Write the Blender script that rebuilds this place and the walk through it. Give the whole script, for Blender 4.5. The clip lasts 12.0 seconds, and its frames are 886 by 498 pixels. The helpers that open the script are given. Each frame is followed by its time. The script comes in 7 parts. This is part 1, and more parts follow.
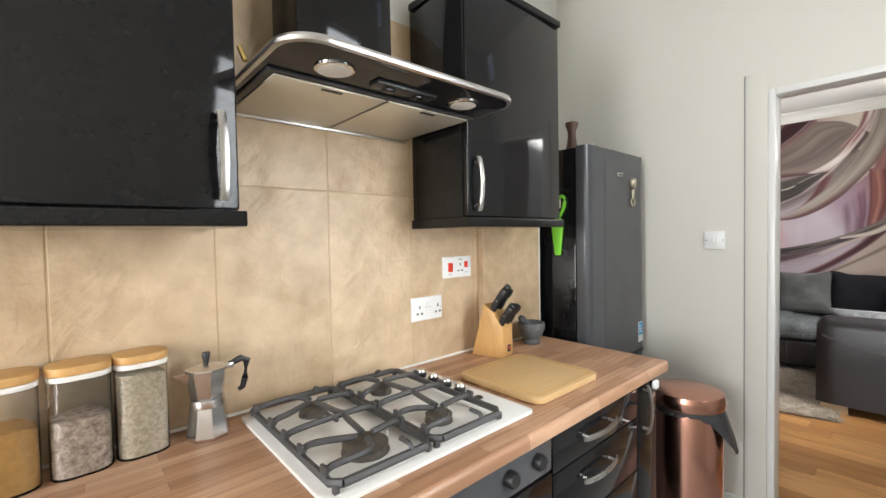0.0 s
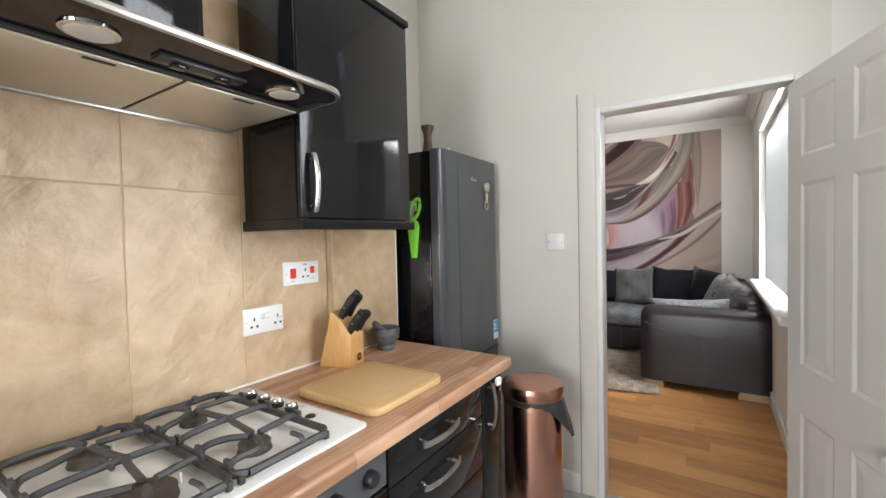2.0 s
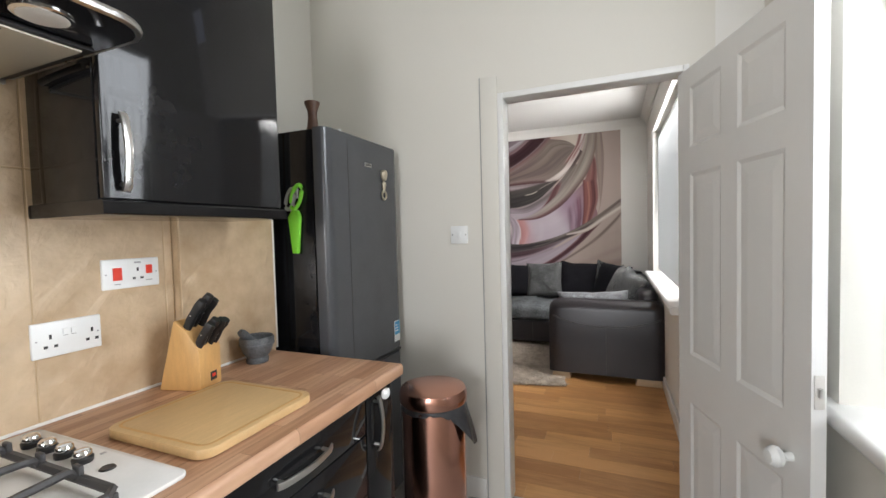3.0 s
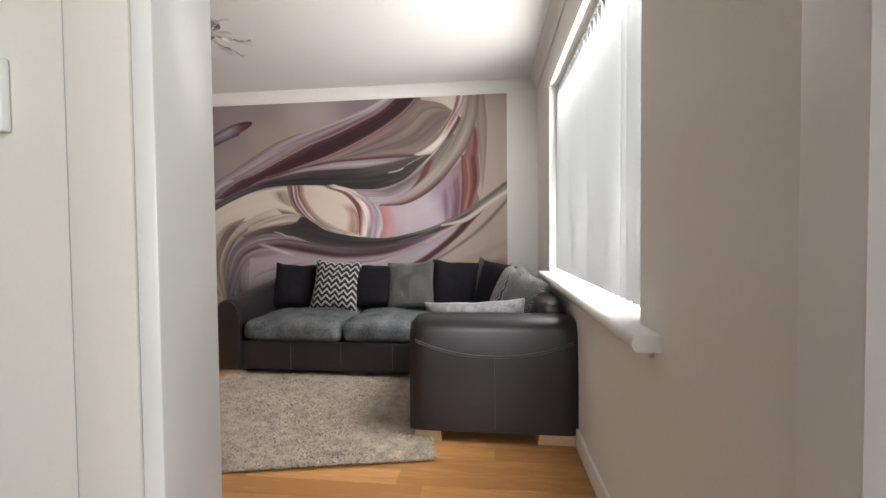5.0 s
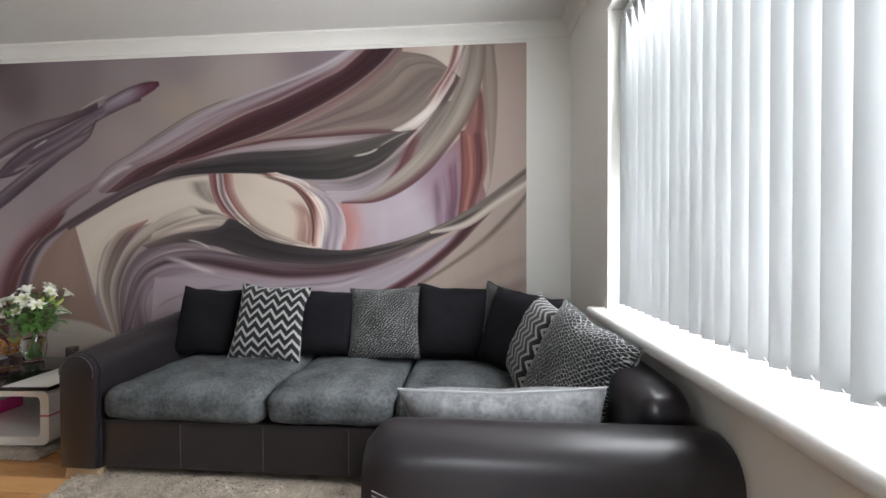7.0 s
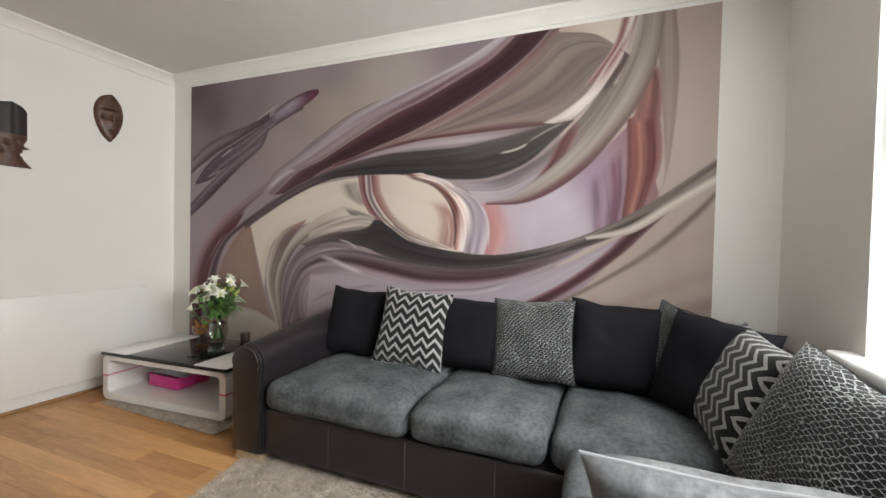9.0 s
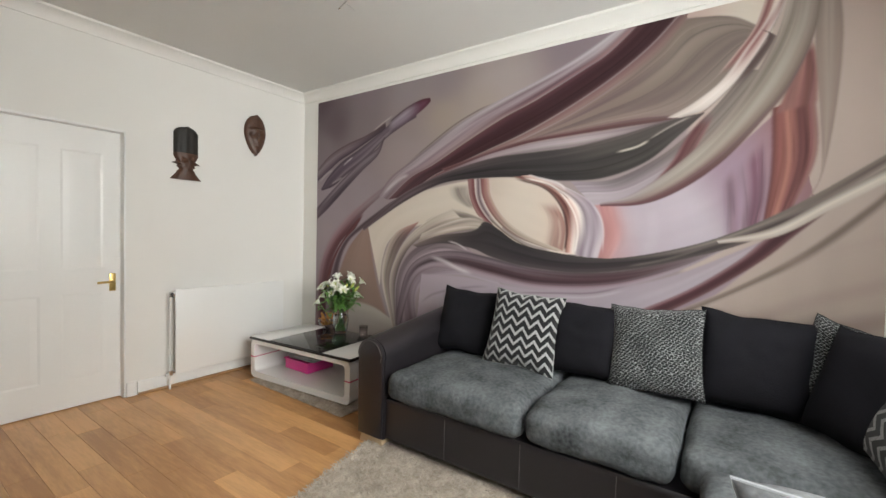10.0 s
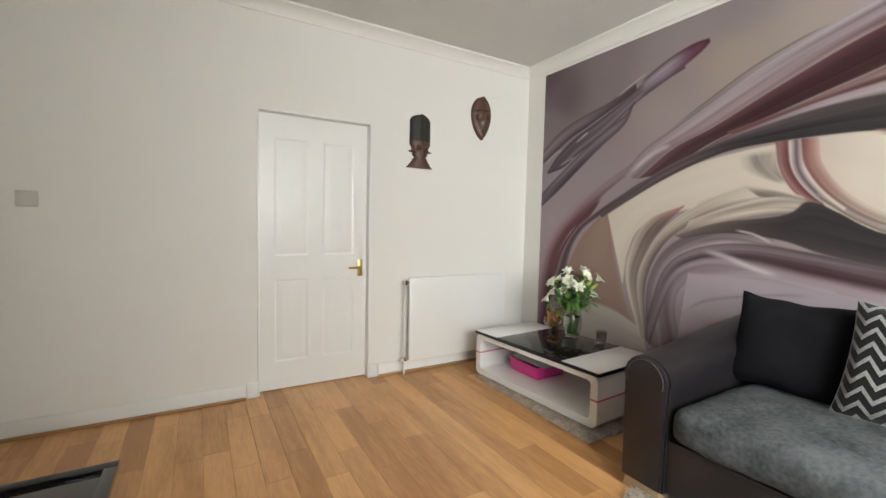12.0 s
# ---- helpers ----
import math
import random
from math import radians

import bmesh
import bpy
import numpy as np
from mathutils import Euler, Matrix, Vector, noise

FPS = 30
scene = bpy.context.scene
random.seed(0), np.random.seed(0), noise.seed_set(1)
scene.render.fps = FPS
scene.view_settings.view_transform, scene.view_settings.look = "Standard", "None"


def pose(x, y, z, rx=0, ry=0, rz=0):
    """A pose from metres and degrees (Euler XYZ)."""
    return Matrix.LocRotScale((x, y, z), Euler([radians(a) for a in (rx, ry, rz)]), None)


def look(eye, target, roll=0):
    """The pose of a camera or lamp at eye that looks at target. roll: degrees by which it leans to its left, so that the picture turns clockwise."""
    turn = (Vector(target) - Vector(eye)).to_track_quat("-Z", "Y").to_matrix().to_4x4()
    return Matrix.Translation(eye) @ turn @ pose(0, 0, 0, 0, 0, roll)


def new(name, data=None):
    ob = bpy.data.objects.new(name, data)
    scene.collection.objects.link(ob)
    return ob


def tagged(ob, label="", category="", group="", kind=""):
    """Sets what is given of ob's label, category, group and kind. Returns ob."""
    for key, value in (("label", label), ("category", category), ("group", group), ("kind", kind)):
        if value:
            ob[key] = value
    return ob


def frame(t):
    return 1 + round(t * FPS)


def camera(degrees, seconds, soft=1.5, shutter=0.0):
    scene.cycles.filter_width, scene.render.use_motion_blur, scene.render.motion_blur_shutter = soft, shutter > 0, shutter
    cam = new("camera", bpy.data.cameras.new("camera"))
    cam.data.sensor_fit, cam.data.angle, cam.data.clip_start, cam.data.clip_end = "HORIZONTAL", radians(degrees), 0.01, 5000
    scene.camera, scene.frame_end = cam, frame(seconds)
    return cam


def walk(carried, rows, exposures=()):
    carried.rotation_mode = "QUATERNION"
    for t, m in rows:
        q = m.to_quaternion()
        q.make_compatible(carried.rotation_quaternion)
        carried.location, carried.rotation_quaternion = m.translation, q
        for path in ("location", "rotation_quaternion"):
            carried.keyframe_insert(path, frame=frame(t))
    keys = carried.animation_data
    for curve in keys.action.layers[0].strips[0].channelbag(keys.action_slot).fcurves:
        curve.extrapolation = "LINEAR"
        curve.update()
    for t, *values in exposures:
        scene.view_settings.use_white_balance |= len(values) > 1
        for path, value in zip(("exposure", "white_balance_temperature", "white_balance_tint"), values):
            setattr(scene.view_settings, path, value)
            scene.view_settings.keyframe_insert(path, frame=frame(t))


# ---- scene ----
cam = camera(93.4, 12.0)
PATH = [
    (0, (0.866, 0.694, 1.377), (2.194, 2.189, 1.317), -1.1),
    (0.5, (0.9, 0.681, 1.368), (2.317, 2.092, 1.32), -1.3),
    (1, (0.928, 0.669, 1.373), (2.435, 1.982, 1.317), -1.1),
    (1.5, (0.962, 0.649, 1.375), (2.558, 1.853, 1.316), -1.2),
    (2, (1.007, 0.632, 1.376), (2.686, 1.716, 1.316), -1.3),
    (2.5, (1.067, 0.612, 1.369), (2.823, 1.566, 1.308), -1.5),
    (3, (1.244, 0.615, 1.348), (3.091, 1.377, 1.269), -1.5),
    (3.5, (1.542, 0.66, 1.301), (3.464, 1.205, 1.213), -1.5),
    (5.5, (3.164, 0.756, 1.134), (5.157, 0.928, 1.102), -0.3),
    (6, (3.504, 0.813, 1.125), (5.499, 0.949, 1.11), -0.3),
    (6.5, (3.83, 0.847, 1.163), (5.826, 0.98, 1.141), -0.3),
    (8.5, (4.35, 1.021, 1.236), (6.277, 1.555, 1.202), 1.1),
    (9, (4.311, 1.075, 1.248), (6.169, 1.814, 1.205), 1.3),
    (9.5, (4.27, 1.117, 1.253), (6.033, 2.06, 1.204), 1.2),
    (10, (4.222, 1.147, 1.276), (5.868, 2.281, 1.212), 1.4),
    (10.5, (4.182, 1.175, 1.285), (5.703, 2.471, 1.207), 1.3),
    (11, (4.125, 1.213, 1.286), (5.501, 2.662, 1.194), 1.4),
    (11.5, (4.127, 1.372, 1.246), (5.332, 2.965, 1.138), 1.4),
    (12, (4.286, 1.761, 1.231), (5.294, 3.484, 1.111), 1.3),
]
walk(cam, [(t, look(eye, target, roll)) for t, eye, target, roll in PATH],
     [(0.0, 0.1, 6450, 9), (2.0, 0.0, 6350, 9), (3.0, -0.18, 6350, 10), (3.7, -0.1, 6400, 11), (5.5, 0.1, 6500, 10), (6.0, 0.07, 6300, 9), (6.6, 0.05, 6000, 8), (8.4, 0.16, 6300, 8), (9.5, 0.27, 6300, 6), (12.0, 0.46, 6300, 4)])

# world and light
world = bpy.data.worlds.new("world")
scene.world = world
world.use_nodes = True
wn = world.node_tree
sky = wn.nodes.new("ShaderNodeTexSky")
sky.sky_type, sky.sun_disc = "NISHITA", False
sky.sun_elevation, sky.sun_rotation = radians(38), radians(160)
wn.links.new(sky.outputs["Color"], wn.nodes["Background"].inputs["Color"])
wn.nodes["Background"].inputs["Strength"].default_value = 0.12

sun = new("sun", bpy.data.lights.new("sun", "SUN"))
sun.data.energy, sun.data.angle, sun.data.color = 0.8, radians(14), (1.0, 0.96, 0.9)
sun.matrix_world = look((4, -6, 7), (4.6, 0, 0))


def opening_light(name, x0, x1, y, z0, z1, power, end=False, tone=(1.0, 0.975, 0.945), fall=0.0):
    """Daylight through one window's opening; end: an added fill light in the back wall."""
    ob = new(name, bpy.data.lights.new(name, "AREA"))
    ob.data.shape, ob.data.size, ob.data.size_y = "RECTANGLE", x1 - x0, z1 - z0
    ob.data.energy, ob.data.color = power, tone
    if end:
        ob.matrix_world = look((y, (x0 + x1) / 2, (z0 + z1) / 2), (y + 1, (x0 + x1) / 2, (z0 + z1) / 2 - fall))
        return
    ob.matrix_world = look(((x0 + x1) / 2, y, (z0 + z1) / 2), ((x0 + x1) / 2, y + 1, (z0 + z1) / 2 - fall))


opening_light("living_window_daylight", 4.2, 6.08, 0.07, 0.955, 2.335, 134, fall=0.2)
opening_light("kitchen_window_daylight", 1.86, 2.58, -0.075, 0.95, 2.32, 34, tone=(0.93, 0.965, 1.0), fall=0.3)
# added fill behind the camera: no window is known there, it brightens the kitchen
opening_light("back_fill_light", 0.45, 1.35, -1.47, 1.0, 2.1, 70, True, (0.97, 0.98, 1.0), 0.15)


# ---- materials ----
def mat(name, col, rough=0.5, metal=0.0, var=0.12, scale=6.0, fine=90.0, bump=0.05, dist=0.002, col2=None, rnd=0.0, stretch=(1, 1, 1), coat=0.0, spec=0.5, rvar=0.1):
    """A surface with broad stains, fine grain and relief."""
    m = bpy.data.materials.new(name)
    m.use_nodes = True
    t = m.node_tree
    b = t.nodes["Principled BSDF"]
    co = t.nodes.new("ShaderNodeTexCoord")
    mp = t.nodes.new("ShaderNodeMapping")
    mp.inputs["Scale"].default_value = stretch
    geo = t.nodes.new("ShaderNodeNewGeometry")
    t.links.new(geo.outputs["Position"], mp.inputs["Vector"])
    n1 = t.nodes.new("ShaderNodeTexNoise")
    n1.inputs["Scale"].default_value, n1.inputs["Detail"].default_value = scale, 5
    n2 = t.nodes.new("ShaderNodeTexNoise")
    n2.inputs["Scale"].default_value, n2.inputs["Detail"].default_value = fine, 4
    for n in (n1, n2):
        t.links.new(mp.outputs["Vector"], n.inputs["Vector"])
    mixf = t.nodes.new("ShaderNodeMath")
    mixf.operation = "MULTIPLY_ADD"
    mixf.inputs[1].default_value = 0.6
    half = t.nodes.new("ShaderNodeMath")
    half.operation = "MULTIPLY"
    half.inputs[1].default_value = 0.4
    t.links.new(n2.outputs["Fac"], half.inputs[0])
    t.links.new(n1.outputs["Fac"], mixf.inputs[0])
    t.links.new(half.outputs[0], mixf.inputs[2])
    fac = mixf.outputs[0]
    if rnd:
        inf = t.nodes.new("ShaderNodeObjectInfo")
        ad = t.nodes.new("ShaderNodeMath")
        ad.operation = "MULTIPLY_ADD"
        ad.inputs[1].default_value, ad.inputs[2].default_value = rnd, -rnd / 2
        sm = t.nodes.new("ShaderNodeMath")
        t.links.new(inf.outputs["Random"], ad.inputs[0])
        t.links.new(ad.outputs[0], sm.inputs[0])
        t.links.new(fac, sm.inputs[1])
        fac = sm.outputs[0]
    ramp = t.nodes.new("ShaderNodeValToRGB")
    c1 = tuple(max(0, c * (1 - var)) for c in col)
    c2 = tuple(min(1, c * (1 + var)) for c in col) if col2 is None else col2
    ramp.color_ramp.elements[0].position, ramp.color_ramp.elements[0].color = 0.3, (*c1, 1)
    ramp.color_ramp.elements[1].position, ramp.color_ramp.elements[1].color = 0.7, (*c2, 1)
    t.links.new(fac, ramp.inputs["Fac"])
    t.links.new(ramp.outputs["Color"], b.inputs["Base Color"])
    rr = t.nodes.new("ShaderNodeMapRange")
    rr.inputs["To Min"].default_value, rr.inputs["To Max"].default_value = max(0.02, rough - rvar * rough), min(1, rough + rvar * rough)
    t.links.new(n1.outputs["Fac"], rr.inputs["Value"])
    t.links.new(rr.outputs["Result"], b.inputs["Roughness"])
    b.inputs["Metallic"].default_value = metal
    b.inputs["Coat Weight"].default_value = coat
    b.inputs["Specular IOR Level"].default_value = spec
    if bump:
        bp = t.nodes.new("ShaderNodeBump")
        bp.inputs["Strength"].default_value, bp.inputs["Distance"].default_value = bump, dist
        t.links.new(n2.outputs["Fac"], bp.inputs["Height"])
        t.links.new(bp.outputs["Normal"], b.inputs["Normal"])
    return m


def glass(name, tint=(1, 1, 1), rough=0.02):
    m = bpy.data.materials.new(name)
    m.use_nodes = True
    b = m.node_tree.nodes["Principled BSDF"]
    b.inputs["Base Color"].default_value = (*tint, 1)
    b.inputs["Transmission Weight"].default_value, b.inputs["Roughness"].default_value, b.inputs["IOR"].default_value = 1, rough, 1.45
    return m


def attribute_paint(name, rough=0.7):
    """Printed paper whose colours lie in the mesh."""
    m = bpy.data.materials.new(name)
    m.use_nodes = True
    t = m.node_tree
    a = t.nodes.new("ShaderNodeVertexColor")
    a.layer_name = "print"
    n = t.nodes.new("ShaderNodeTexNoise")
    n.inputs["Scale"].default_value = 300
    bp = t.nodes.new("ShaderNodeBump")
    bp.inputs["Strength"].default_value, bp.inputs["Distance"].default_value = 0.06, 0.001
    t.links.new(n.outputs["Fac"], bp.inputs["Height"])
    b = t.nodes["Principled BSDF"]
    t.links.new(a.outputs["Color"], b.inputs["Base Color"])
    t.links.new(bp.outputs["Normal"], b.inputs["Normal"])
    b.inputs["Roughness"].default_value = rough
    b.inputs["Specular IOR Level"].default_value = 0.2
    return m


def translucent(name, col, share):
    """Thin cloth that lets part of the daylight through."""
    m = bpy.data.materials.new(name)
    m.use_nodes = True
    t = m.node_tree
    b = t.nodes["Principled BSDF"]
    tr = t.nodes.new("ShaderNodeBsdfTranslucent")
    n = t.nodes.new("ShaderNodeTexNoise")
    n.inputs["Scale"].default_value = 240
    rp = t.nodes.new("ShaderNodeValToRGB")
    rp.color_ramp.elements[0].color, rp.color_ramp.elements[1].color = (*[c * 0.94 for c in col], 1), (*col, 1)
    t.links.new(n.outputs["Fac"], rp.inputs["Fac"])
    t.links.new(rp.outputs["Color"], b.inputs["Base Color"])
    t.links.new(rp.outputs["Color"], tr.inputs["Color"])
    b.inputs["Roughness"].default_value = 0.8
    mx = t.nodes.new("ShaderNodeMixShader")
    mx.inputs["Fac"].default_value = share
    t.links.new(b.outputs[0], mx.inputs[1])
    t.links.new(tr.outputs[0], mx.inputs[2])
    t.links.new(mx.outputs[0], t.nodes["Material Output"].inputs["Surface"])
    return m


def pattern_cloth(name, dark, light, kind):
    """Woven cushion cloth: a zigzag or a reptile-skin net in the mesh's own UV."""
    m = bpy.data.materials.new(name)
    m.use_nodes = True
    t = m.node_tree
    b = t.nodes["Principled BSDF"]
    uv = t.nodes.new("ShaderNodeTexCoord")

    def math(op, a, bb=None, c=None):
        n = t.nodes.new("ShaderNodeMath")
        n.operation = op
        for i, v in enumerate((a, bb, c)):
            if v is None:
                continue
            if isinstance(v, (int, float)):
                n.inputs[i].default_value = v
            else:
                t.links.new(v, n.inputs[i])
        return n.outputs[0]

    nz = t.nodes.new("ShaderNodeTexNoise")
    nz.inputs["Scale"].default_value, nz.inputs["Detail"].default_value = 60, 3
    t.links.new(uv.outputs["UV"], nz.inputs["Vector"])
    if kind == "zigzag":
        sep = t.nodes.new("ShaderNodeSeparateXYZ")
        t.links.new(uv.outputs["UV"], sep.inputs[0])
        tri = math("PINGPONG", math("MULTIPLY", sep.outputs[0], 11.0), 1.0)
        ph = math("ADD", math("MULTIPLY", sep.outputs[1], 8.0), math("MULTIPLY", tri, 0.8))
        fr = math("FRACT", math("ADD", ph, math("MULTIPLY", nz.outputs["Fac"], 0.10)))
        fac = math("MULTIPLY", math("LESS_THAN", fr, 0.36), math("MULTIPLY_ADD", nz.outputs["Fac"], 0.9, 0.25))
    else:
        vo = t.nodes.new("ShaderNodeTexVoronoi")
        vo.feature = "DISTANCE_TO_EDGE"
        vo.inputs["Scale"].default_value = 31
        vo.inputs["Randomness"].default_value = 0.45
        wn_ = t.nodes.new("ShaderNodeTexNoise")
        wn_.inputs["Scale"].default_value = 3
        t.links.new(uv.outputs["UV"], wn_.inputs["Vector"])
        mp = t.nodes.new("ShaderNodeMapping")
        mp.inputs["Scale"].default_value = (0.75, 1.35, 1)
        mp.inputs["Rotation"].default_value = (0, 0, 0.5)
        t.links.new(uv.outputs["UV"], mp.inputs["Vector"])
        t.links.new(mp.outputs["Vector"], vo.inputs["Vector"])
        line = math("LESS_THAN", vo.outputs["Distance"], math("MULTIPLY_ADD", wn_.outputs["Fac"], 0.17, -0.010))
        fac = math("MULTIPLY", line, math("MULTIPLY_ADD", nz.outputs["Fac"], 2.6, -0.75))
    mix = t.nodes.new("ShaderNodeMix")
    mix.data_type = "RGBA"
    mix.clamp_factor = True
    t.links.new(fac, mix.inputs["Factor"])
    mix.inputs[6].default_value, mix.inputs[7].default_value = (*dark, 1), (*light, 1)
    t.links.new(mix.outputs[2], b.inputs["Base Color"])
    bp = t.nodes.new("ShaderNodeBump")
    bp.inputs["Strength"].default_value, bp.inputs["Distance"].default_value = 0.4, 0.004
    t.links.new(fac, bp.inputs["Height"])
    t.links.new(bp.outputs["Normal"], b.inputs["Normal"])
    b.inputs["Roughness"].default_value = 0.8
    b.inputs["Specular IOR Level"].default_value = 0.2
    b.inputs["Sheen Weight"].default_value = 0.2
    return m


def stave_wood(name, a, bb, length, width, rough):
    """Laminated staves that run along x."""
    m = bpy.data.materials.new(name)
    m.use_nodes = True
    t = m.node_tree
    geo = t.nodes.new("ShaderNodeNewGeometry")
    br = t.nodes.new("ShaderNodeTexBrick")
    br.inputs["Scale"].default_value = 1
    br.inputs["Brick Width"].default_value, br.inputs["Row Height"].default_value = length, width
    br.inputs["Mortar Size"].default_value = 0.0006
    br.inputs["Color1"].default_value, br.inputs["Color2"].default_value = (*a, 1), (*bb, 1)
    br.inputs["Mortar"].default_value = (*[c * 0.6 for c in a], 1)
    br.offset = 0.37
    t.links.new(geo.outputs["Position"], br.inputs["Vector"])
    mp = t.nodes.new("ShaderNodeMapping")
    mp.inputs["Scale"].default_value = (5, 90, 30)
    n = t.nodes.new("ShaderNodeTexNoise")
    n.inputs["Scale"].default_value, n.inputs["Detail"].default_value = 1, 6
    t.links.new(geo.outputs["Position"], mp.inputs["Vector"])
    t.links.new(mp.outputs["Vector"], n.inputs["Vector"])
    mix = t.nodes.new("ShaderNodeMix")
    mix.data_type, mix.blend_type = "RGBA", "MULTIPLY"
    mix.inputs["Factor"].default_value = 0.75
    rp = t.nodes.new("ShaderNodeValToRGB")
    rp.color_ramp.elements[0].position, rp.color_ramp.elements[0].color = 0.3, (0.62, 0.56, 0.52, 1)
    rp.color_ramp.elements[1].position, rp.color_ramp.elements[1].color = 0.65, (1, 1, 1, 1)
    t.links.new(n.outputs["Fac"], rp.inputs["Fac"])
    t.links.new(br.outputs["Color"], mix.inputs[6])
    t.links.new(rp.outputs["Color"], mix.inputs[7])
    b = t.nodes["Principled BSDF"]
    t.links.new(mix.outputs[2], b.inputs["Base Color"])
    b.inputs["Roughness"].default_value = rough
    return m


WALL = mat("white wall paint", (0.78, 0.765, 0.73), 0.85, var=0.02, scale=1.5, fine=160, bump=0.06)
KWALL = mat("cream kitchen paint", (0.71, 0.687, 0.625), 0.8, var=0.02, scale=1.5, fine=160, bump=0.06)
CEIL = mat("matt ceiling paint", (0.69, 0.68, 0.655), 0.9, var=0.02, scale=2, fine=140, bump=0.05)
GLOSSW = mat("white gloss paint", (0.80, 0.795, 0.775), 0.32, var=0.012, scale=4, fine=60, bump=0.012)
UPVC = mat("white plastic", (0.82, 0.83, 0.82), 0.3, var=0.02, bump=0)
BLACKG = mat("black gloss lacquer", (0.010, 0.010, 0.011), 0.07, var=0.2, bump=0.012, fine=30, spec=0.38)
BLACKP = mat("black plastic", (0.018, 0.018, 0.019), 0.35, var=0.2, bump=0.02)
FRIDGE = mat("black fridge enamel", (0.075, 0.079, 0.086), 0.15, var=0.1, bump=0.01, fine=200)
STEEL = mat("brushed steel", (0.62, 0.61, 0.59), 0.28, 1.0, var=0.06, fine=200, bump=0.03)
CHROME = mat("polished chrome", (0.72, 0.72, 0.72), 0.1, 1.0, var=0.04, bump=0)
ALU = mat("polished aluminium", (0.66, 0.66, 0.66), 0.24, 1.0, var=0.1, scale=20, bump=0.02)
COPPER = mat("rose copper metal", (0.62, 0.33, 0.25), 0.22, 1.0, var=0.05, bump=0.01)
BRASS = mat("brass", (0.55, 0.40, 0.15), 0.3, 1.0, var=0.1, bump=0.02)
IRON = mat("matt cast iron", (0.055, 0.053, 0.054), 0.5, var=0.25, fine=220, bump=0.15)
ENAMEL = mat("white hob enamel", (0.80, 0.79, 0.76), 0.12, var=0.04, scale=12, bump=0.01)
BURNER = mat("sooty burner cap", (0.085, 0.070, 0.055), 0.6, var=0.4, scale=30, bump=0.1)
TILE = mat("beige stone tile", (0.48, 0.335, 0.195), 0.38, var=0.14, scale=4.2, fine=17, bump=0.6, dist=0.011, col2=(0.71, 0.55, 0.37), rnd=0.08)


def riven(m):
    """Adds the slanting cleft ridges of split stone to a tile."""
    t = m.node_tree
    b = t.nodes["Principled BSDF"]
    co = t.nodes.new("ShaderNodeTexCoord")
    mp = t.nodes.new("ShaderNodeMapping")
    mp.vector_type = "TEXTURE"
    mp.inputs["Rotation"].default_value, mp.inputs["Scale"].default_value = (0, -0.8, 0), (0.36, 0.36, 0.15)
    n = t.nodes.new("ShaderNodeTexNoise")
    n.inputs["Scale"].default_value, n.inputs["Detail"].default_value, n.inputs["Distortion"].default_value = 1.5, 6, 1.1
    r = t.nodes.new("ShaderNodeValToRGB")
    r.color_ramp.elements[0].position, r.color_ramp.elements[1].position = 0.42, 0.62
    bp = t.nodes.new("ShaderNodeBump")
    bp.inputs["Strength"].default_value, bp.inputs["Distance"].default_value = 0.42, 0.006
    old = b.inputs["Normal"].links[0].from_socket
    t.links.new(co.outputs["Object"], mp.inputs["Vector"])
    t.links.new(mp.outputs["Vector"], n.inputs["Vector"])
    t.links.new(n.outputs["Fac"], r.inputs["Fac"])
    t.links.new(r.outputs["Color"], bp.inputs["Height"])
    t.links.new(old, bp.inputs["Normal"])
    t.links.new(bp.outputs["Normal"], b.inputs["Normal"])


riven(TILE)
GROUT = mat("tan grout", (0.52, 0.38, 0.23), 0.9, var=0.08, fine=200, bump=0.1)
SEAL = mat("white silicone seal", (0.8, 0.79, 0.75), 0.4, var=0.03, bump=0)
WORKTOP = stave_wood("woodblock laminate worktop", (0.40, 0.21, 0.115), (0.62, 0.385, 0.245), 0.33, 0.036, 0.3)
BAMBOO = mat("bamboo board", (0.60, 0.40, 0.19), 0.5, var=0.1, scale=4, fine=30, stretch=(3, 30, 10), bump=0.05)
LIDWOOD = mat("bamboo lid", (0.62, 0.36, 0.13), 0.5, var=0.12, scale=4, fine=30, stretch=(10, 30, 5), bump=0.05)
BLOCKW = mat("beech block", (0.62, 0.36, 0.13), 0.45, var=0.1, scale=4, fine=26, stretch=(20, 20, 4), bump=0.05)
GRANITE = mat("grey granite", (0.09, 0.095, 0.10), 0.6, var=0.5, scale=40, fine=160, bump=0.2)
OAK = mat("oak floor board", (0.46, 0.222, 0.075), 0.32, var=0.08, scale=1.6, fine=9, stretch=(9, 1.0, 9), bump=0.03, col2=(0.70, 0.385, 0.155), rnd=0.42)
GAP = mat("dark floor joint", (0.10, 0.05, 0.02), 0.9, var=0.1, bump=0)
BEAD = mat("oak bead", (0.36, 0.2, 0.09), 0.45, var=0.15, fine=40, bump=0.05)
KFLOOR = mat("pale vinyl floor", (0.45, 0.44, 0.42), 0.5, var=0.15, fine=60, bump=0.05)
LEATHER = mat("black-brown leather", (0.0175, 0.0150, 0.0172), 0.31, var=0.2, scale=5, fine=260, bump=0.05, dist=0.001)
THREAD = mat("grey thread", (0.10, 0.09, 0.09), 0.8, var=0.1, bump=0)
CHENILLE = mat("grey chenille", (0.042, 0.046, 0.049), 0.95, var=0.4, scale=6, fine=55, bump=0.5, dist=0.006, col2=(0.15, 0.16, 0.168), spec=0.2)
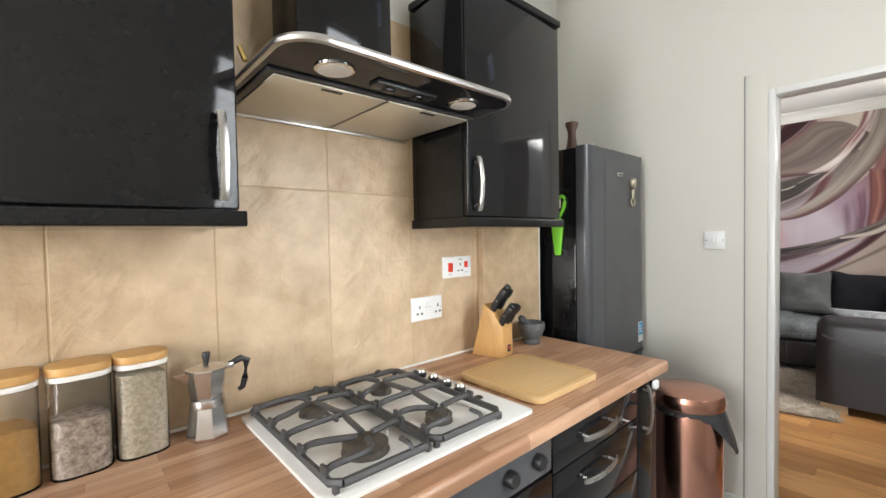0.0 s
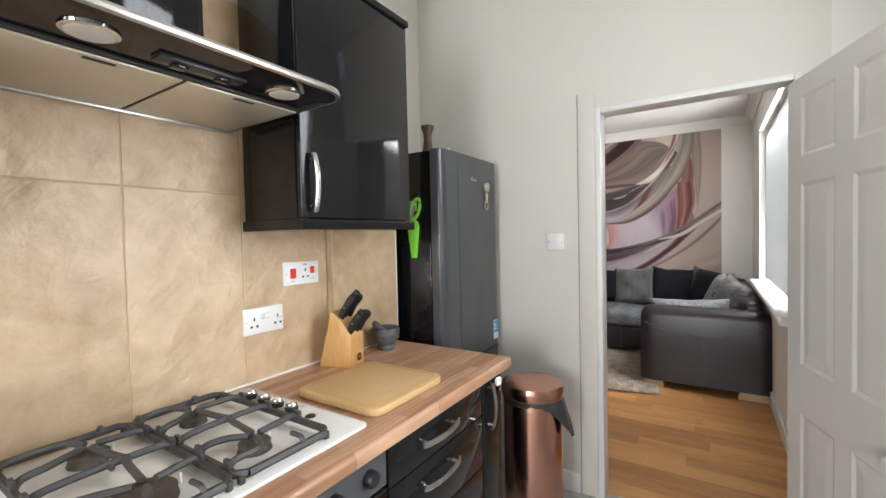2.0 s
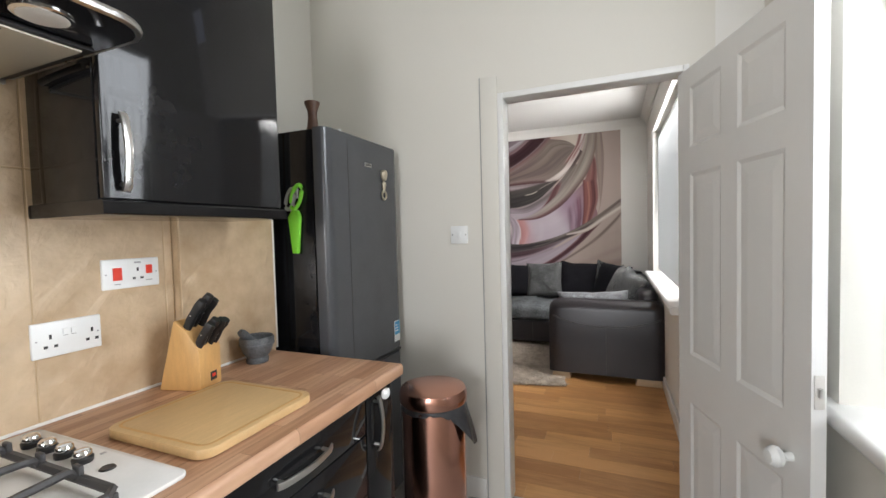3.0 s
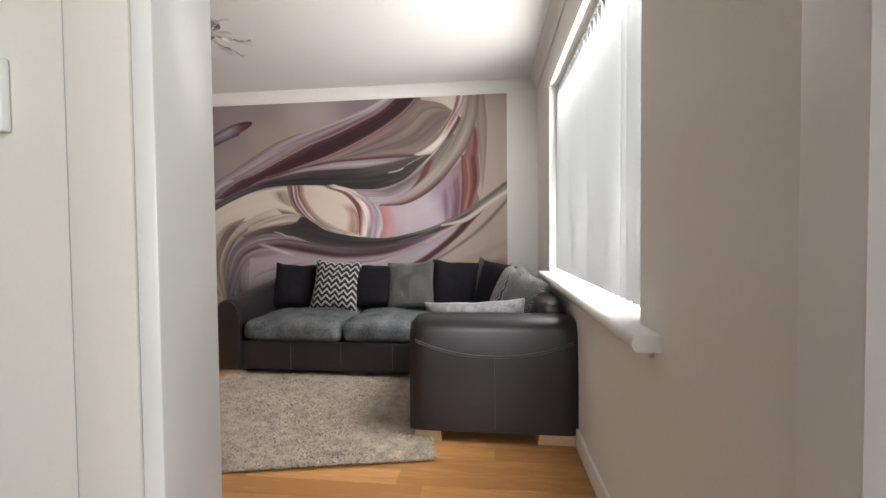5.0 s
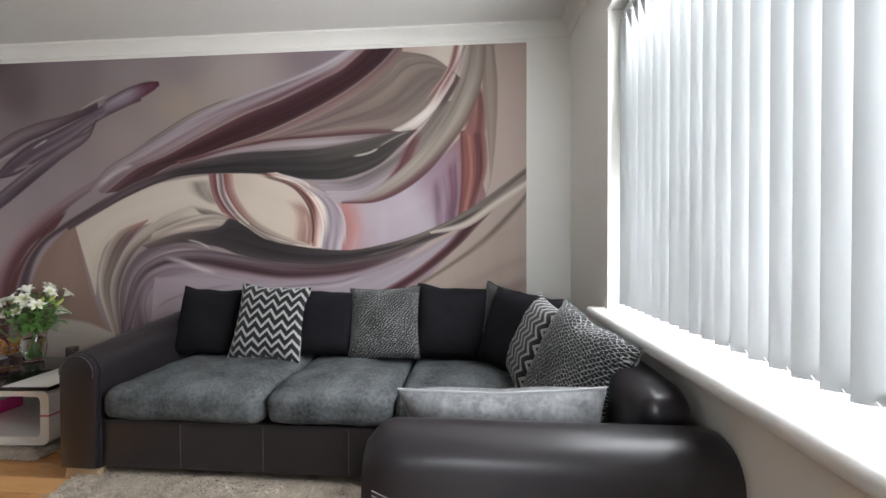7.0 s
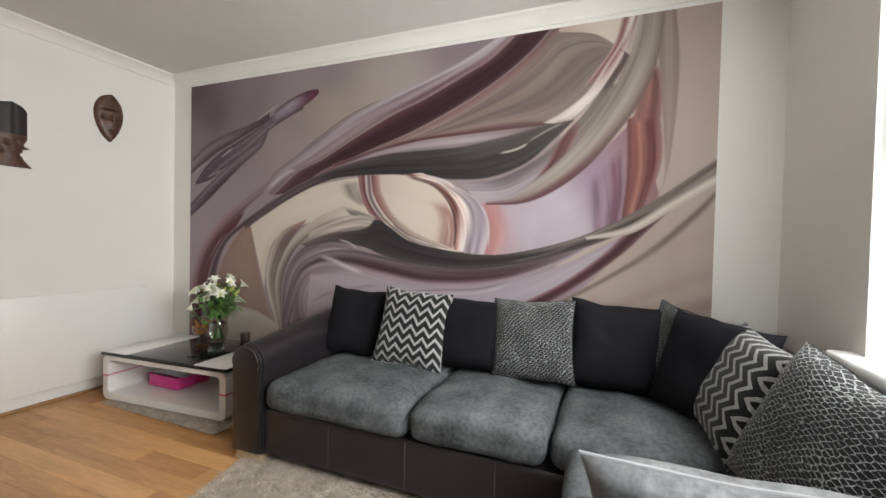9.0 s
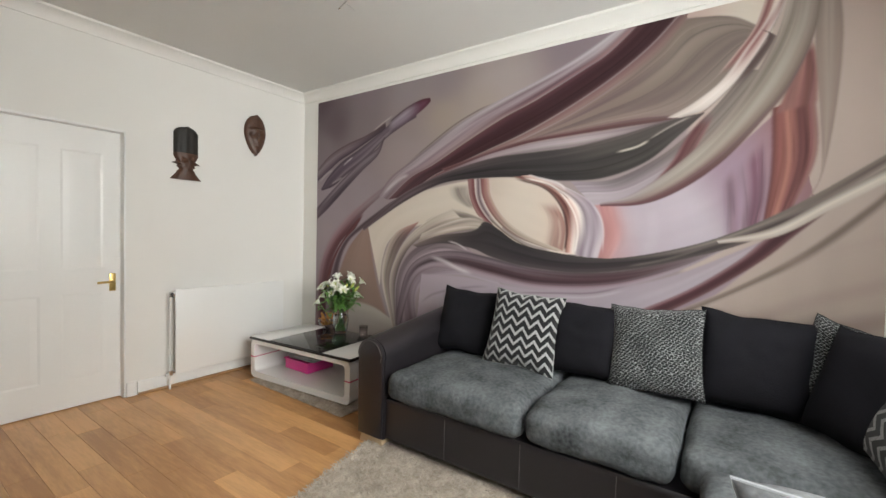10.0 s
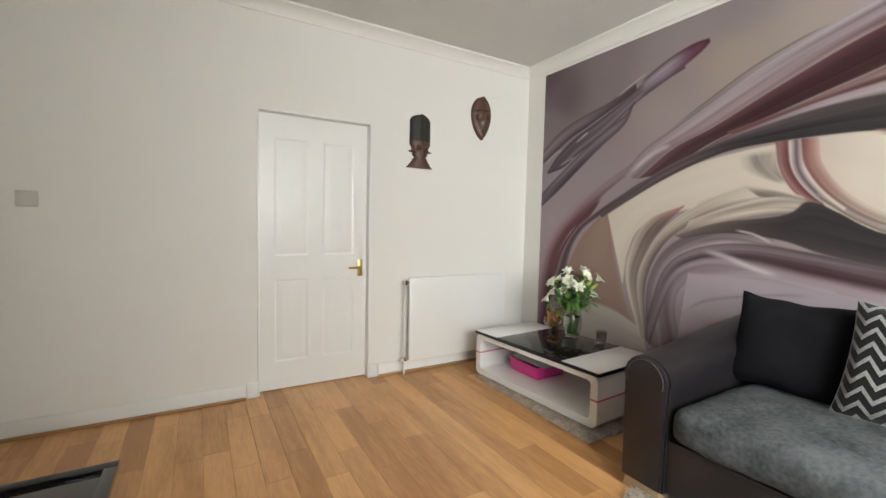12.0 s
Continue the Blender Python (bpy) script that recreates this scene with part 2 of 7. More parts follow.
PLAINC = mat("black cord cloth", (0.0075, 0.0070, 0.0095), 0.95, var=0.3, scale=9, fine=150, bump=0.4, dist=0.003, spec=0.2)
SILVERC = mat("silver crushed velvet", (0.085, 0.087, 0.092), 0.6, var=0.3, scale=22, fine=70, bump=0.3, dist=0.004, col2=(0.23, 0.235, 0.245))
PIPING = mat("pale grey piping", (0.27, 0.275, 0.285), 0.7, var=0.05, bump=0.1)
ZIG = pattern_cloth("black and silver zigzag cloth", (0.007, 0.0068, 0.0075), (0.40, 0.395, 0.385), "zigzag")
SNAKE = pattern_cloth("reptile print cloth", (0.006, 0.0065, 0.007), (0.37, 0.378, 0.375), "net")
RUG = mat("beige shag pile", (0.40, 0.325, 0.25), 1.0, var=0.2, scale=14, fine=60, bump=0.5, dist=0.01, col2=(0.70, 0.62, 0.52))
FOOT = mat("pale beech foot", (0.50, 0.36, 0.22), 0.5, var=0.1, fine=40, bump=0.05)
TABLEW = mat("white gloss lacquer", (0.82, 0.81, 0.79), 0.14, var=0.02, bump=0)
TABLEB = mat("black glass", (0.010, 0.008, 0.008), 0.05, var=0.1, bump=0)
PINKS = mat("pink stripe", (0.55, 0.08, 0.18), 0.3, var=0.05, bump=0)
PINK = mat("pink plastic", (0.72, 0.05, 0.30), 0.4, var=0.06, bump=0.02)
PAPER = mat("magazine paper", (0.42, 0.43, 0.46), 0.4, var=0.4, scale=18, bump=0)
MASKW = mat("dark carved wood", (0.085, 0.040, 0.024), 0.42, var=0.4, scale=14, fine=80, bump=0.3, dist=0.003)
MASKD = mat("blackened carved wood", (0.022, 0.019, 0.016), 0.6, var=0.3, scale=14, fine=90, bump=0.4, dist=0.003)
LEAF = mat("lily leaf", (0.12, 0.24, 0.055), 0.45, var=0.4, scale=20, bump=0.05)
PLATE = mat("painted plate", (0.60, 0.575, 0.535), 0.5, var=0.03, bump=0)
PETAL = mat("white petal", (0.82, 0.82, 0.72), 0.6, var=0.06, scale=30, bump=0.05)
BUD = mat("pale green bud", (0.50, 0.55, 0.14), 0.5, var=0.2, scale=30, bump=0)
ORANGE = mat("orange dried petals", (0.62, 0.18, 0.035), 0.7, var=0.5, scale=40, bump=0.2, col2=(0.8, 0.42, 0.12))
CLEAR = glass("clear glass")
SMOKE = glass("smoked glass", (0.6, 0.56, 0.55))
JARG = glass("clear plastic", (0.97, 0.97, 0.96), 0.03)
WATER = glass("vase water", (0.75, 0.86, 0.74))
OATS = mat("rolled oats", (0.62, 0.48, 0.31), 0.95, var=0.35, scale=110, fine=260, bump=0.8, dist=0.004, col2=(0.86, 0.78, 0.62))
MUESLI = mat("muesli flakes", (0.22, 0.11, 0.085), 0.95, var=0.3, scale=75, fine=200, bump=0.8, dist=0.004, col2=(0.84, 0.74, 0.62))
FLOUR = mat("ochre cereal", (0.58, 0.33, 0.10), 0.95, var=0.2, scale=90, fine=220, bump=0.5, dist=0.003)
PALEM = mat("worn pale metal", (0.46, 0.41, 0.31), 0.4, 0.6, var=0.1, bump=0.02)
GREEN = mat("lime green plastic", (0.24, 0.72, 0.05), 0.4, var=0.05, bump=0)
RED = mat("red rocker", (0.75, 0.045, 0.02), 0.35, var=0.05, bump=0)
GREYT = mat("grey print", (0.35, 0.35, 0.35), 0.5, var=0.05, bump=0)
DARKT = mat("dark slot", (0.02, 0.02, 0.02), 0.6, var=0.05, bump=0)
BLUE = mat("blue label", (0.05, 0.32, 0.58), 0.4, var=0.05, bump=0)
BAGM = mat("black bin liner", (0.05, 0.05, 0.054), 0.3, var=0.2, scale=20, fine=60, bump=0.6, dist=0.004)
FILTER = mat("aluminium grease filter", (0.60, 0.56, 0.47), 0.42, 0.6, var=0.05, scale=5, fine=300, bump=0.2)
LAMPG = mat("frosted lamp glass", (0.62, 0.61, 0.58), 0.35, var=0.05, bump=0.03)
BULB = mat("white bulb glass", (0.80, 0.79, 0.74), 0.25, var=0.03, bump=0)
BLIND = translucent("white blind cloth", (0.35, 0.362, 0.367), 0.10)
TVM = mat("dark screen", (0.012, 0.012, 0.013), 0.18, var=0.1, bump=0)
LAWN = mat("lawn", (0.06, 0.10, 0.03), 0.95, var=0.3, scale=2, fine=40, bump=0.2)
MURAL = attribute_paint("printed mural paper")


# ---- mesh helpers ----
ROOT = {}


def thing(name, loc, label, category, group="", kind=""):
    ob = new(name)
    ob.location = loc
    ROOT[ob.name] = Vector(loc)
    return tagged(ob, label, category, group, kind)


def smooth_mesh(me, angle=40):
    me.polygons.foreach_set("use_smooth", [True] * len(me.polygons))
    me.set_sharp_from_angle(angle=radians(angle))


def part(name, bm, material, parent, label="", smooth=True):
    """One mesh under a thing or under a part of it."""
    root = ROOT[parent.name]
    bm.transform(Matrix.Translation(-root))
    bmesh.ops.recalc_face_normals(bm, faces=bm.faces)
    me = bpy.data.meshes.new(name)
    bm.to_mesh(me)
    bm.free()
    me.materials.append(material)
    if smooth:
        smooth_mesh(me)
    ob = new(name, me)
    ob.parent = parent
    ROOT[ob.name] = root
    return tagged(ob, label)


def solid(name, bm, material, label, category, kind="", smooth=True, group=""):
    """One mesh that is a thing of its own."""
    bmesh.ops.recalc_face_normals(bm, faces=bm.faces)
    me = bpy.data.meshes.new(name)
    bm.to_mesh(me)
    bm.free()
    me.materials.append(material)
    if smooth:
        smooth_mesh(me)
    ob = new(name, me)
    ROOT[ob.name] = Vector((0, 0, 0))
    return tagged(ob, label, category, group, kind)


def box(x0, x1, y0, y1, z0, z1, bevel=0.0, seg=2, bm=None):
    out = bm if bm is not None else bmesh.new()
    g = bmesh.new()
    m = pose((x0 + x1) / 2, (y0 + y1) / 2, (z0 + z1) / 2) @ Matrix.Diagonal((x1 - x0, y1 - y0, z1 - z0, 1))
    bmesh.ops.create_cube(g, size=1, matrix=m)
    if bevel:
        bmesh.ops.bevel(g, geom=g.edges[:], offset=bevel, segments=seg, profile=0.5, affect="EDGES")
    return join(out, g)


def join(out, g, m=None):
    if m is not None:
        g.transform(m)
    me = bpy.data.meshes.new("temp")
    g.to_mesh(me)
    g.free()
    out.from_mesh(me)
    bpy.data.meshes.remove(me)
    return out


def tube(points, r, n=8, bm=None, flat=1.0, closed=False):
    """A round or flattened bar along points."""
    out = bm if bm is not None else bmesh.new()
    pts = [Vector(p) for p in points]
    rs = r if isinstance(r, (list, tuple)) else [r] * len(pts)
    rings = []
    up = Vector((0, 0, 1))
    for i, p in enumerate(pts):
        d = (pts[min(i + 1, len(pts) - 1)] - pts[max(i - 1, 0)]).normalized()
        side = d.cross(up)
        if side.length < 1e-3:
            side = d.cross(Vector((0, 1, 0)))
        side.normalize()
        top = side.cross(d)
        rings.append([out.verts.new(p + (side * math.cos(a) + top * math.sin(a) * flat) * rs[i]) for a in (2 * math.pi * k / n for k in range(n))])
    for a, b in zip(rings, rings[1:]):
        for k in range(n):
            out.faces.new((a[k], a[(k + 1) % n], b[(k + 1) % n], b[k]))
    out.faces.new(rings[0])
    out.faces.new(rings[-1])
    return out


def lathe(profile, cx, cy, n=24, bm=None, squash=1.0):
    """A turned body: (radius, height) pairs round an upright axis."""
    out = bm if bm is not None else bmesh.new()
    rings = [[out.verts.new((cx + max(r, 1e-4) * math.cos(a), cy + max(r, 1e-4) * math.sin(a) * squash, z)) for a in (2 * math.pi * k / n for k in range(n))] for r, z in profile]
    for a, b in zip(rings, rings[1:]):
        for k in range(n):
            out.faces.new((a[k], a[(k + 1) % n], b[(k + 1) % n], b[k]))
    out.faces.new(rings[0])
    out.faces.new(rings[-1])
    return out


def prism(outline, y0, y1, bevel=0.0, axis="y"):
    """An outline drawn in two axes and pulled along the third."""
    bm = bmesh.new()

    def at(a, b, c):
        return {"y": (a, c, b), "x": (c, a, b), "z": (a, b, c)}[axis]

    lo = [bm.verts.new(at(a, b, y0)) for a, b in outline]
    hi = [bm.verts.new(at(a, b, y1)) for a, b in outline]
    bm.faces.new(lo)
    bm.faces.new(hi)
    for k in range(len(lo)):
        j = (k + 1) % len(lo)
        bm.faces.new((lo[k], lo[j], hi[j], hi[k]))
    if bevel:
        bmesh.ops.recalc_face_normals(bm, faces=bm.faces)
        bmesh.ops.bevel(bm, geom=bm.edges[:], offset=bevel, segments=2, profile=0.5, affect="EDGES")
    return bm


def rounded(x0, x1, z0, z1, r, n=5):
    """A rectangle's outline with round corners."""
    out = []
    for cx, cz, a0 in ((x1 - r, z0 + r, -90), (x1 - r, z1 - r, 0), (x0 + r, z1 - r, 90), (x0 + r, z0 + r, 180)):
        for k in range(n + 1):
            a = radians(a0 + 90 * k / n)
            out.append((cx + r * math.cos(a), cz + r * math.sin(a)))
    return out


def spline(points, n):
    """Points spaced along a smooth line through the given ones."""
    p = [Vector(q) for q in points]
    p = [p[0] * 2 - p[1], *p, p[-1] * 2 - p[-2]]
    out = []
    spans = len(p) - 3
    for i in range(n + 1):
        u = min(i / n * spans, spans - 1e-6)
        k = int(u)
        t = u - k
        a, b, c, d = p[k:k + 4]
        out.append(0.5 * ((2 * b) + (c - a) * t + (2 * a - 5 * b + 4 * c - d) * t * t + (3 * b - a - 3 * c + d) * t ** 3))
    return out


def wall(name, axis, at0, at1, a0, a1, z0, z1, holes, material, label):
    """A wall that runs along an axis, with openings (from, to, bottom, top) through it."""
    bm = bmesh.new()
    cuts = sorted({a0, a1, *[h[0] for h in holes], *[h[1] for h in holes]})
    for p, q in zip(cuts, cuts[1:]):
        zs = [(z0, z1)]
        for h in holes:
            if h[0] <= p and q <= h[1]:
                zs = [(z0, h[2]), (h[3], z1)]
        for s, e in zs:
            if e - s > 0.001:
                if axis == "x":
                    box(p, q, at0, at1, s, e, bm=bm)
                else:
                    box(at0, at1, p, q, s, e, bm=bm)
    bmesh.ops.remove_doubles(bm, verts=bm.verts, dist=0.0005)
    return solid(name, bm, material, label, "wall", "structure", smooth=False)


# ---- the rooms ----
XM, YL, YW, CE = 7.0, 4.85, 0.24, 2.69      # mural wall, door wall, window wall, ceiling
KX, LX = 3.22, 3.315                          # both faces of the wall between the rooms
YK, KC = 0.08, 3.0
TILEY = 1.905

wall("wall_mural", "y", XM, XM + 0.2, -0.2, YL + 0.2, 0, CE, [], WALL, "white painted wall behind the mural")
wall("wall_door", "x", YL, YL + 0.2, LX, XM, 0, CE, [(4.625, 5.44, 0, 1.99)], WALL, "white painted wall with a recessed door")
wall("wall_window", "x", -0.06, YW, 3.22, XM, 0, CE, [(4.17, 6.19, 0.86, 2.34)], WALL, "white painted wall with a wide window")
wall("wall_between", "y", KX, LX, YW, YL + 0.2, 0, KC, [(0.332, 1.128, 0, 2.003)], KWALL, "painted wall between kitchen and living room")
wall("wall_kitchen_window", "x", -0.16, YK, -1.4, KX, 0, KC, [(1.82, 2.62, 0.86, 2.36)], KWALL, "painted kitchen wall with a window")
# unseen end wall; its opening is added only to seat the fill light
wall("wall_kitchen_back", "y", -1.6, -1.4, -0.16, 2.4, 0, KC, [(0.4, 1.4, 0.95, 2.15)], KWALL, "plain unseen kitchen wall with an added opening for the fill light")
wall("wall_alcove", "x", 2.215, 2.4, 2.52, KX, 0, KC, [], KWALL, "cream painted alcove wall behind the fridge")
wall("wall_tiled", "x", TILEY + 0.012, 2.4, -1.4, 2.52, 0, KC, [], KWALL, "cream painted wall behind the tiles")
solid("ceiling", box(LX, XM, YW, YL, CE, CE + 0.15), CEIL, "matt white ceiling", "ceiling", "structure", False)
solid("ceiling_kitchen", box(-1.4, KX, YK, 2.3, KC, KC + 0.15), CEIL, "matt white kitchen ceiling", "ceiling", "structure", False)
solid("floor_kitchen", box(-1.4, KX + 0.07, YK, 2.3, -0.1, -0.002), KFLOOR, "pale vinyl kitchen floor", "floor", "structure", False)
solid("ground", box(-60, 60, -80, 60, -0.4, -0.2), LAWN, "grass outside the house", "ground", "structure", False)


def coving(name, points):
    bm = bmesh.new()
    prof = [(0.0, -0.085), (0.012, -0.085), (0.014, -0.07), (0.03, -0.045), (0.055, -0.022), (0.075, -0.014), (0.077, 0.0), (0.0, 0.0)]
    (ax, ay), (bx, by), (nx, ny) = points
    ra = [bm.verts.new((ax + nx * d, ay + ny * d, CE + h)) for d, h in prof]
    rb = [bm.verts.new((bx + nx * d, by + ny * d, CE + h)) for d, h in prof]
    for k in range(len(prof)):
        j = (k + 1) % len(prof)
        bm.faces.new((ra[k], ra[j], rb[j], rb[k]))
    bm.faces.new(ra)
    bm.faces.new(rb)
    solid(name, bm, WALL, "white plaster coving along the ceiling", "coving", "structure")


coving("trim_coving_1", ((XM, YW), (XM, YL), (-1, 0)))
coving("trim_coving_2", ((LX, YL), (XM, YL), (0, -1)))
coving("trim_coving_3", ((LX, YW), (XM, YW), (0, 1)))
coving("trim_coving_4", ((LX, YW), (LX, YL), (1, 0)))


def skirting(name, x0, x1, y0, y1, nx, ny, bead=True):
    t = 0.016
    bm = box(min(x0, x0 + nx * t), max(x1, x1 + nx * t), min(y0, y0 + ny * t), max(y1, y1 + ny * t), 0, 0.105, 0.004)
    solid(name, bm, GLOSSW, "white gloss skirting board", "skirting board", "structure")
    if bead:
        b = 0.018
        bm = box(min(x0 + nx * t, x0 + nx * (t + b)), max(x1 + nx * t, x1 + nx * (t + b)), min(y0 + ny * t, y0 + ny * (t + b)), max(y1 + ny * t, y1 + ny * (t + b)), 0, 0.02, 0.006)
        solid(name.replace("baseboard", "trim_bead"), bm, BEAD, "oak bead at the foot of the skirting", "floor bead", "structure")


skirting("baseboard_1", LX, 4.55, YL, YL, 0, -1)
skirting("baseboard_2", 5.51, XM, YL, YL, 0, -1)
skirting("baseboard_3", XM, XM, YW, YL, -1, 0, False)
skirting("baseboard_4", LX, XM, YW, YW, 0, 1, False)
skirting("baseboard_5", KX, KX, 1.222, 2.2, -1, 0, False)


# ---- doorway between the rooms ----
def door_trim():
    bm = box(KX - 0.005, LX + 0.006, 1.102, 1.130, 0, 2.005, 0.004)
    box(KX - 0.005, LX + 0.006, 0.330, 0.352, 0, 2.005, 0.004, bm=bm)
    box(KX - 0.005, LX + 0.006, 0.352, 1.102, 1.977, 2.005, 0.004, bm=bm)
    solid("trim_door_lining", bm, GLOSSW, "white gloss door lining", "door frame", "structure")
    bm = box(KX - 0.007, KX, 1.130, 1.214, 0, 2.088, 0.003)
    solid("trim_panel_strip", bm, KWALL, "painted strip beside the doorway", "wall trim", "structure")
    bm = box(KX - 0.0015, KX, 1.214, 1.2195, 0, 2.09)
    solid("trim_crack", bm, GREYT, "dark open joint beside the painted strip", "wall trim", "structure", False)


def panel_leaf(name, w, h, panels, root, t=0.036, sink=0.008):
    """A door leaf in local x (width) and z, with sunk moulded panels on both faces."""
    bm = bmesh.new()
    xs = sorted({0, w, *[v for p in panels for v in p[:2]]})
    zs = sorted({0, h, *[v for p in panels for v in p[2:]]})
    for a, b in zip(xs, xs[1:]):
        for c, d in zip(zs, zs[1:]):
            if not any(p[0] <= a and b <= p[1] and p[2] <= c and d <= p[3] for p in panels):
                box(a, b, -t / 2, t / 2, c, d, bm=bm)
    bmesh.ops.remove_doubles(bm, verts=bm.verts, dist=0.0005)
    for p in panels:
        for s in (-1, 1):
            y = s * t / 2
            o = [(p[0], p[2]), (p[1], p[2]), (p[1], p[3]), (p[0], p[3])]
            i = [(p[0] + 0.014, p[2] + 0.014), (p[1] - 0.014, p[2] + 0.014), (p[1] - 0.014, p[3] - 0.014), (p[0] + 0.014, p[3] - 0.014)]
            j = [(p[0] + 0.05, p[2] + 0.05), (p[1] - 0.05, p[2] + 0.05), (p[1] - 0.05, p[3] - 0.05), (p[0] + 0.05, p[3] - 0.05)]
            vo = [bm.verts.new((a, y, b)) for a, b in o]
            vi = [bm.verts.new((a, y - s * sink, b)) for a, b in i]
            vj = [bm.verts.new((a, y - s * sink * 0.4, b)) for a, b in j]
            for k in range(4):
                q = (k + 1) % 4
                bm.faces.new((vo[k], vo[q], vi[q], vi[k]))
                bm.faces.new((vi[k], vi[q], vj[q], vj[k]))
            bm.faces.new(vj)
    return bm


door_trim()


# ---- doors ----
def kitchen_door():
    th = thing("door_1", (3.2, 0.375, 0.01), "white six-panel door standing wide open into the kitchen", "door", kind="structure")
    th.rotation_euler = (0, 0, radians(197))
    ROOT[th.name] = Vector((0, 0, 0))
    w, h = 0.70, 1.945
    cols = ((0.095, 0.305), (0.395, 0.605))
    rows = ((0.2, 0.645), (0.835, 1.54), (1.64, 1.87))
    bm = panel_leaf("leaf", w, h, [(*c, *r) for c in cols for r in rows], th, sink=0.005)
    bm.transform(pose(0, 0.02, 0))
    part("leaf", bm, GLOSSW, th, smooth=False)
    plate = part("latch_plate", box(w - 0.0005, w + 0.0025, 0.008, 0.032, 0.875, 0.96, 0.001), PLATE, th, "white-painted latch plate on the door's edge")
    part("latch_bolt", box(w, w + 0.012, 0.014, 0.026, 0.905, 0.93, 0.003), STEEL, plate)
    bm = lathe([(0.004, 0), (0.012, 0), (0.012, 0.02), (0.026, 0.032), (0.028, 0.045), (0.018, 0.06), (0.002, 0.062)], 0, 0, 16)
    bm.transform(pose(w - 0.065, 0.002, 0.72, 90, 0, 0))
    part("knob", bm, UPVC, th, "round white knob")


def living_door():
    th = thing("door_2", (4.635, 4.93, 0.008), "closed white panelled door set back in the wall", "door", kind="structure")
    ROOT[th.name] = Vector((0, 0, 0))
    w, h = 0.795, 1.965
    rows = ((0.2, 0.80), (0.97, 1.80))
    bm = panel_leaf("leaf", w, h, [(*c, *r) for c in ((0.11, 0.345), (0.45, 0.685)) for r in rows], th, sink=0.003)
    part("leaf", bm, GLOSSW, th, smooth=False)
    pl = part("handle_plate", box(w - 0.075, w - 0.035, -0.026, -0.018, 0.80, 0.93, 0.003), BRASS, th, "brass handle plate")
    part("lever", tube([(w - 0.055, -0.02, 0.87), (w - 0.055, -0.055, 0.87), (w - 0.075, -0.06, 0.87), (w - 0.155, -0.058, 0.868)], 0.008, 8), BRASS, pl, "brass lever")
    bm = box(4.625, 4.64, YL - 0.004, 4.99, 0, 1.99, 0.003)
    box(5.425, 5.44, YL - 0.004, 4.99, 0, 1.99, 0.003, bm=bm)
    box(4.64, 5.425, YL - 0.004, 4.99, 1.972, 1.99, 0.003, bm=bm)
    solid("trim_door_recess", bm, GLOSSW, "white lining of the door recess", "door frame", "structure")
    bm = box(5.44, 5.505, YL - 0.012, YL, 0, 0.11, 0.004)
    box(4.555, 4.625, YL - 0.012, YL, 0, 0.11, 0.004, bm=bm)
    solid("trim_plinth", bm, GLOSSW, "white plinth blocks at the foot of the door", "door frame", "structure")
    solid("wall_behind_door", box(4.5, 5.56, 5.051, 5.15, 0, 2.2), WALL, "plain wall behind the closed door", "wall", "structure", False)


kitchen_door()
living_door()


# ---- windows and blinds ----
def window(name, x0, x1, y, z0, z1, mullions, transom, label):
    th = thing(name, ((x0 + x1) / 2, y, z0), label, "window", kind="structure")
    bm = bmesh.new()
    for a, b, c, d in ((x0, x1, z0, z0 + 0.06), (x0, x1, z1 - 0.06, z1), (x0, x0 + 0.06, z0 + 0.06, z1 - 0.06), (x1 - 0.06, x1, z0 + 0.06, z1 - 0.06)):
        box(a, b, y - 0.03, y + 0.03, c, d, 0.005, bm=bm)
    part("window_frame", bm, UPVC, th)
    edges = [x0 + 0.06, *mullions, x1 - 0.06]
    for mx in mullions:
        part("mullion", box(mx - 0.035, mx + 0.035, y - 0.028, y + 0.028, z0 + 0.06, z1 - 0.06, 0.005), UPVC, th)
    for a, b in zip(edges, edges[1:]):
        a2, b2 = a + (0.035 if a in mullions else 0), b - (0.035 if b in mullions else 0)
        part("transom", box(a2, b2, y - 0.027, y + 0.027, transom - 0.035, transom + 0.035, 0.005), UPVC, th)
        for c, d in ((z0 + 0.06, transom - 0.035), (transom + 0.035, z1 - 0.06)):
            p = part("pane", box(a2, b2, y - 0.004, y + 0.004, c, d), CLEAR, th, smooth=False)
            p.visible_shadow = False
    return th


def sill(name, x0, x1, y0, y1, z, label):
    th = thing(name, ((x0 + x1) / 2, y1, z - 0.048), label, "window sill", kind="structure")
    r = 0.0165
    out = [(y0, z - 0.048), (y0, z)] + [(y1 - r + r * math.sin(radians(a)), z - 0.024 + 0.024 * math.cos(radians(a))) for a in range(0, 181, 20)]
    part("board", prism(out, x0, x1, 0, "x"), GLOSSW, th)
    return th


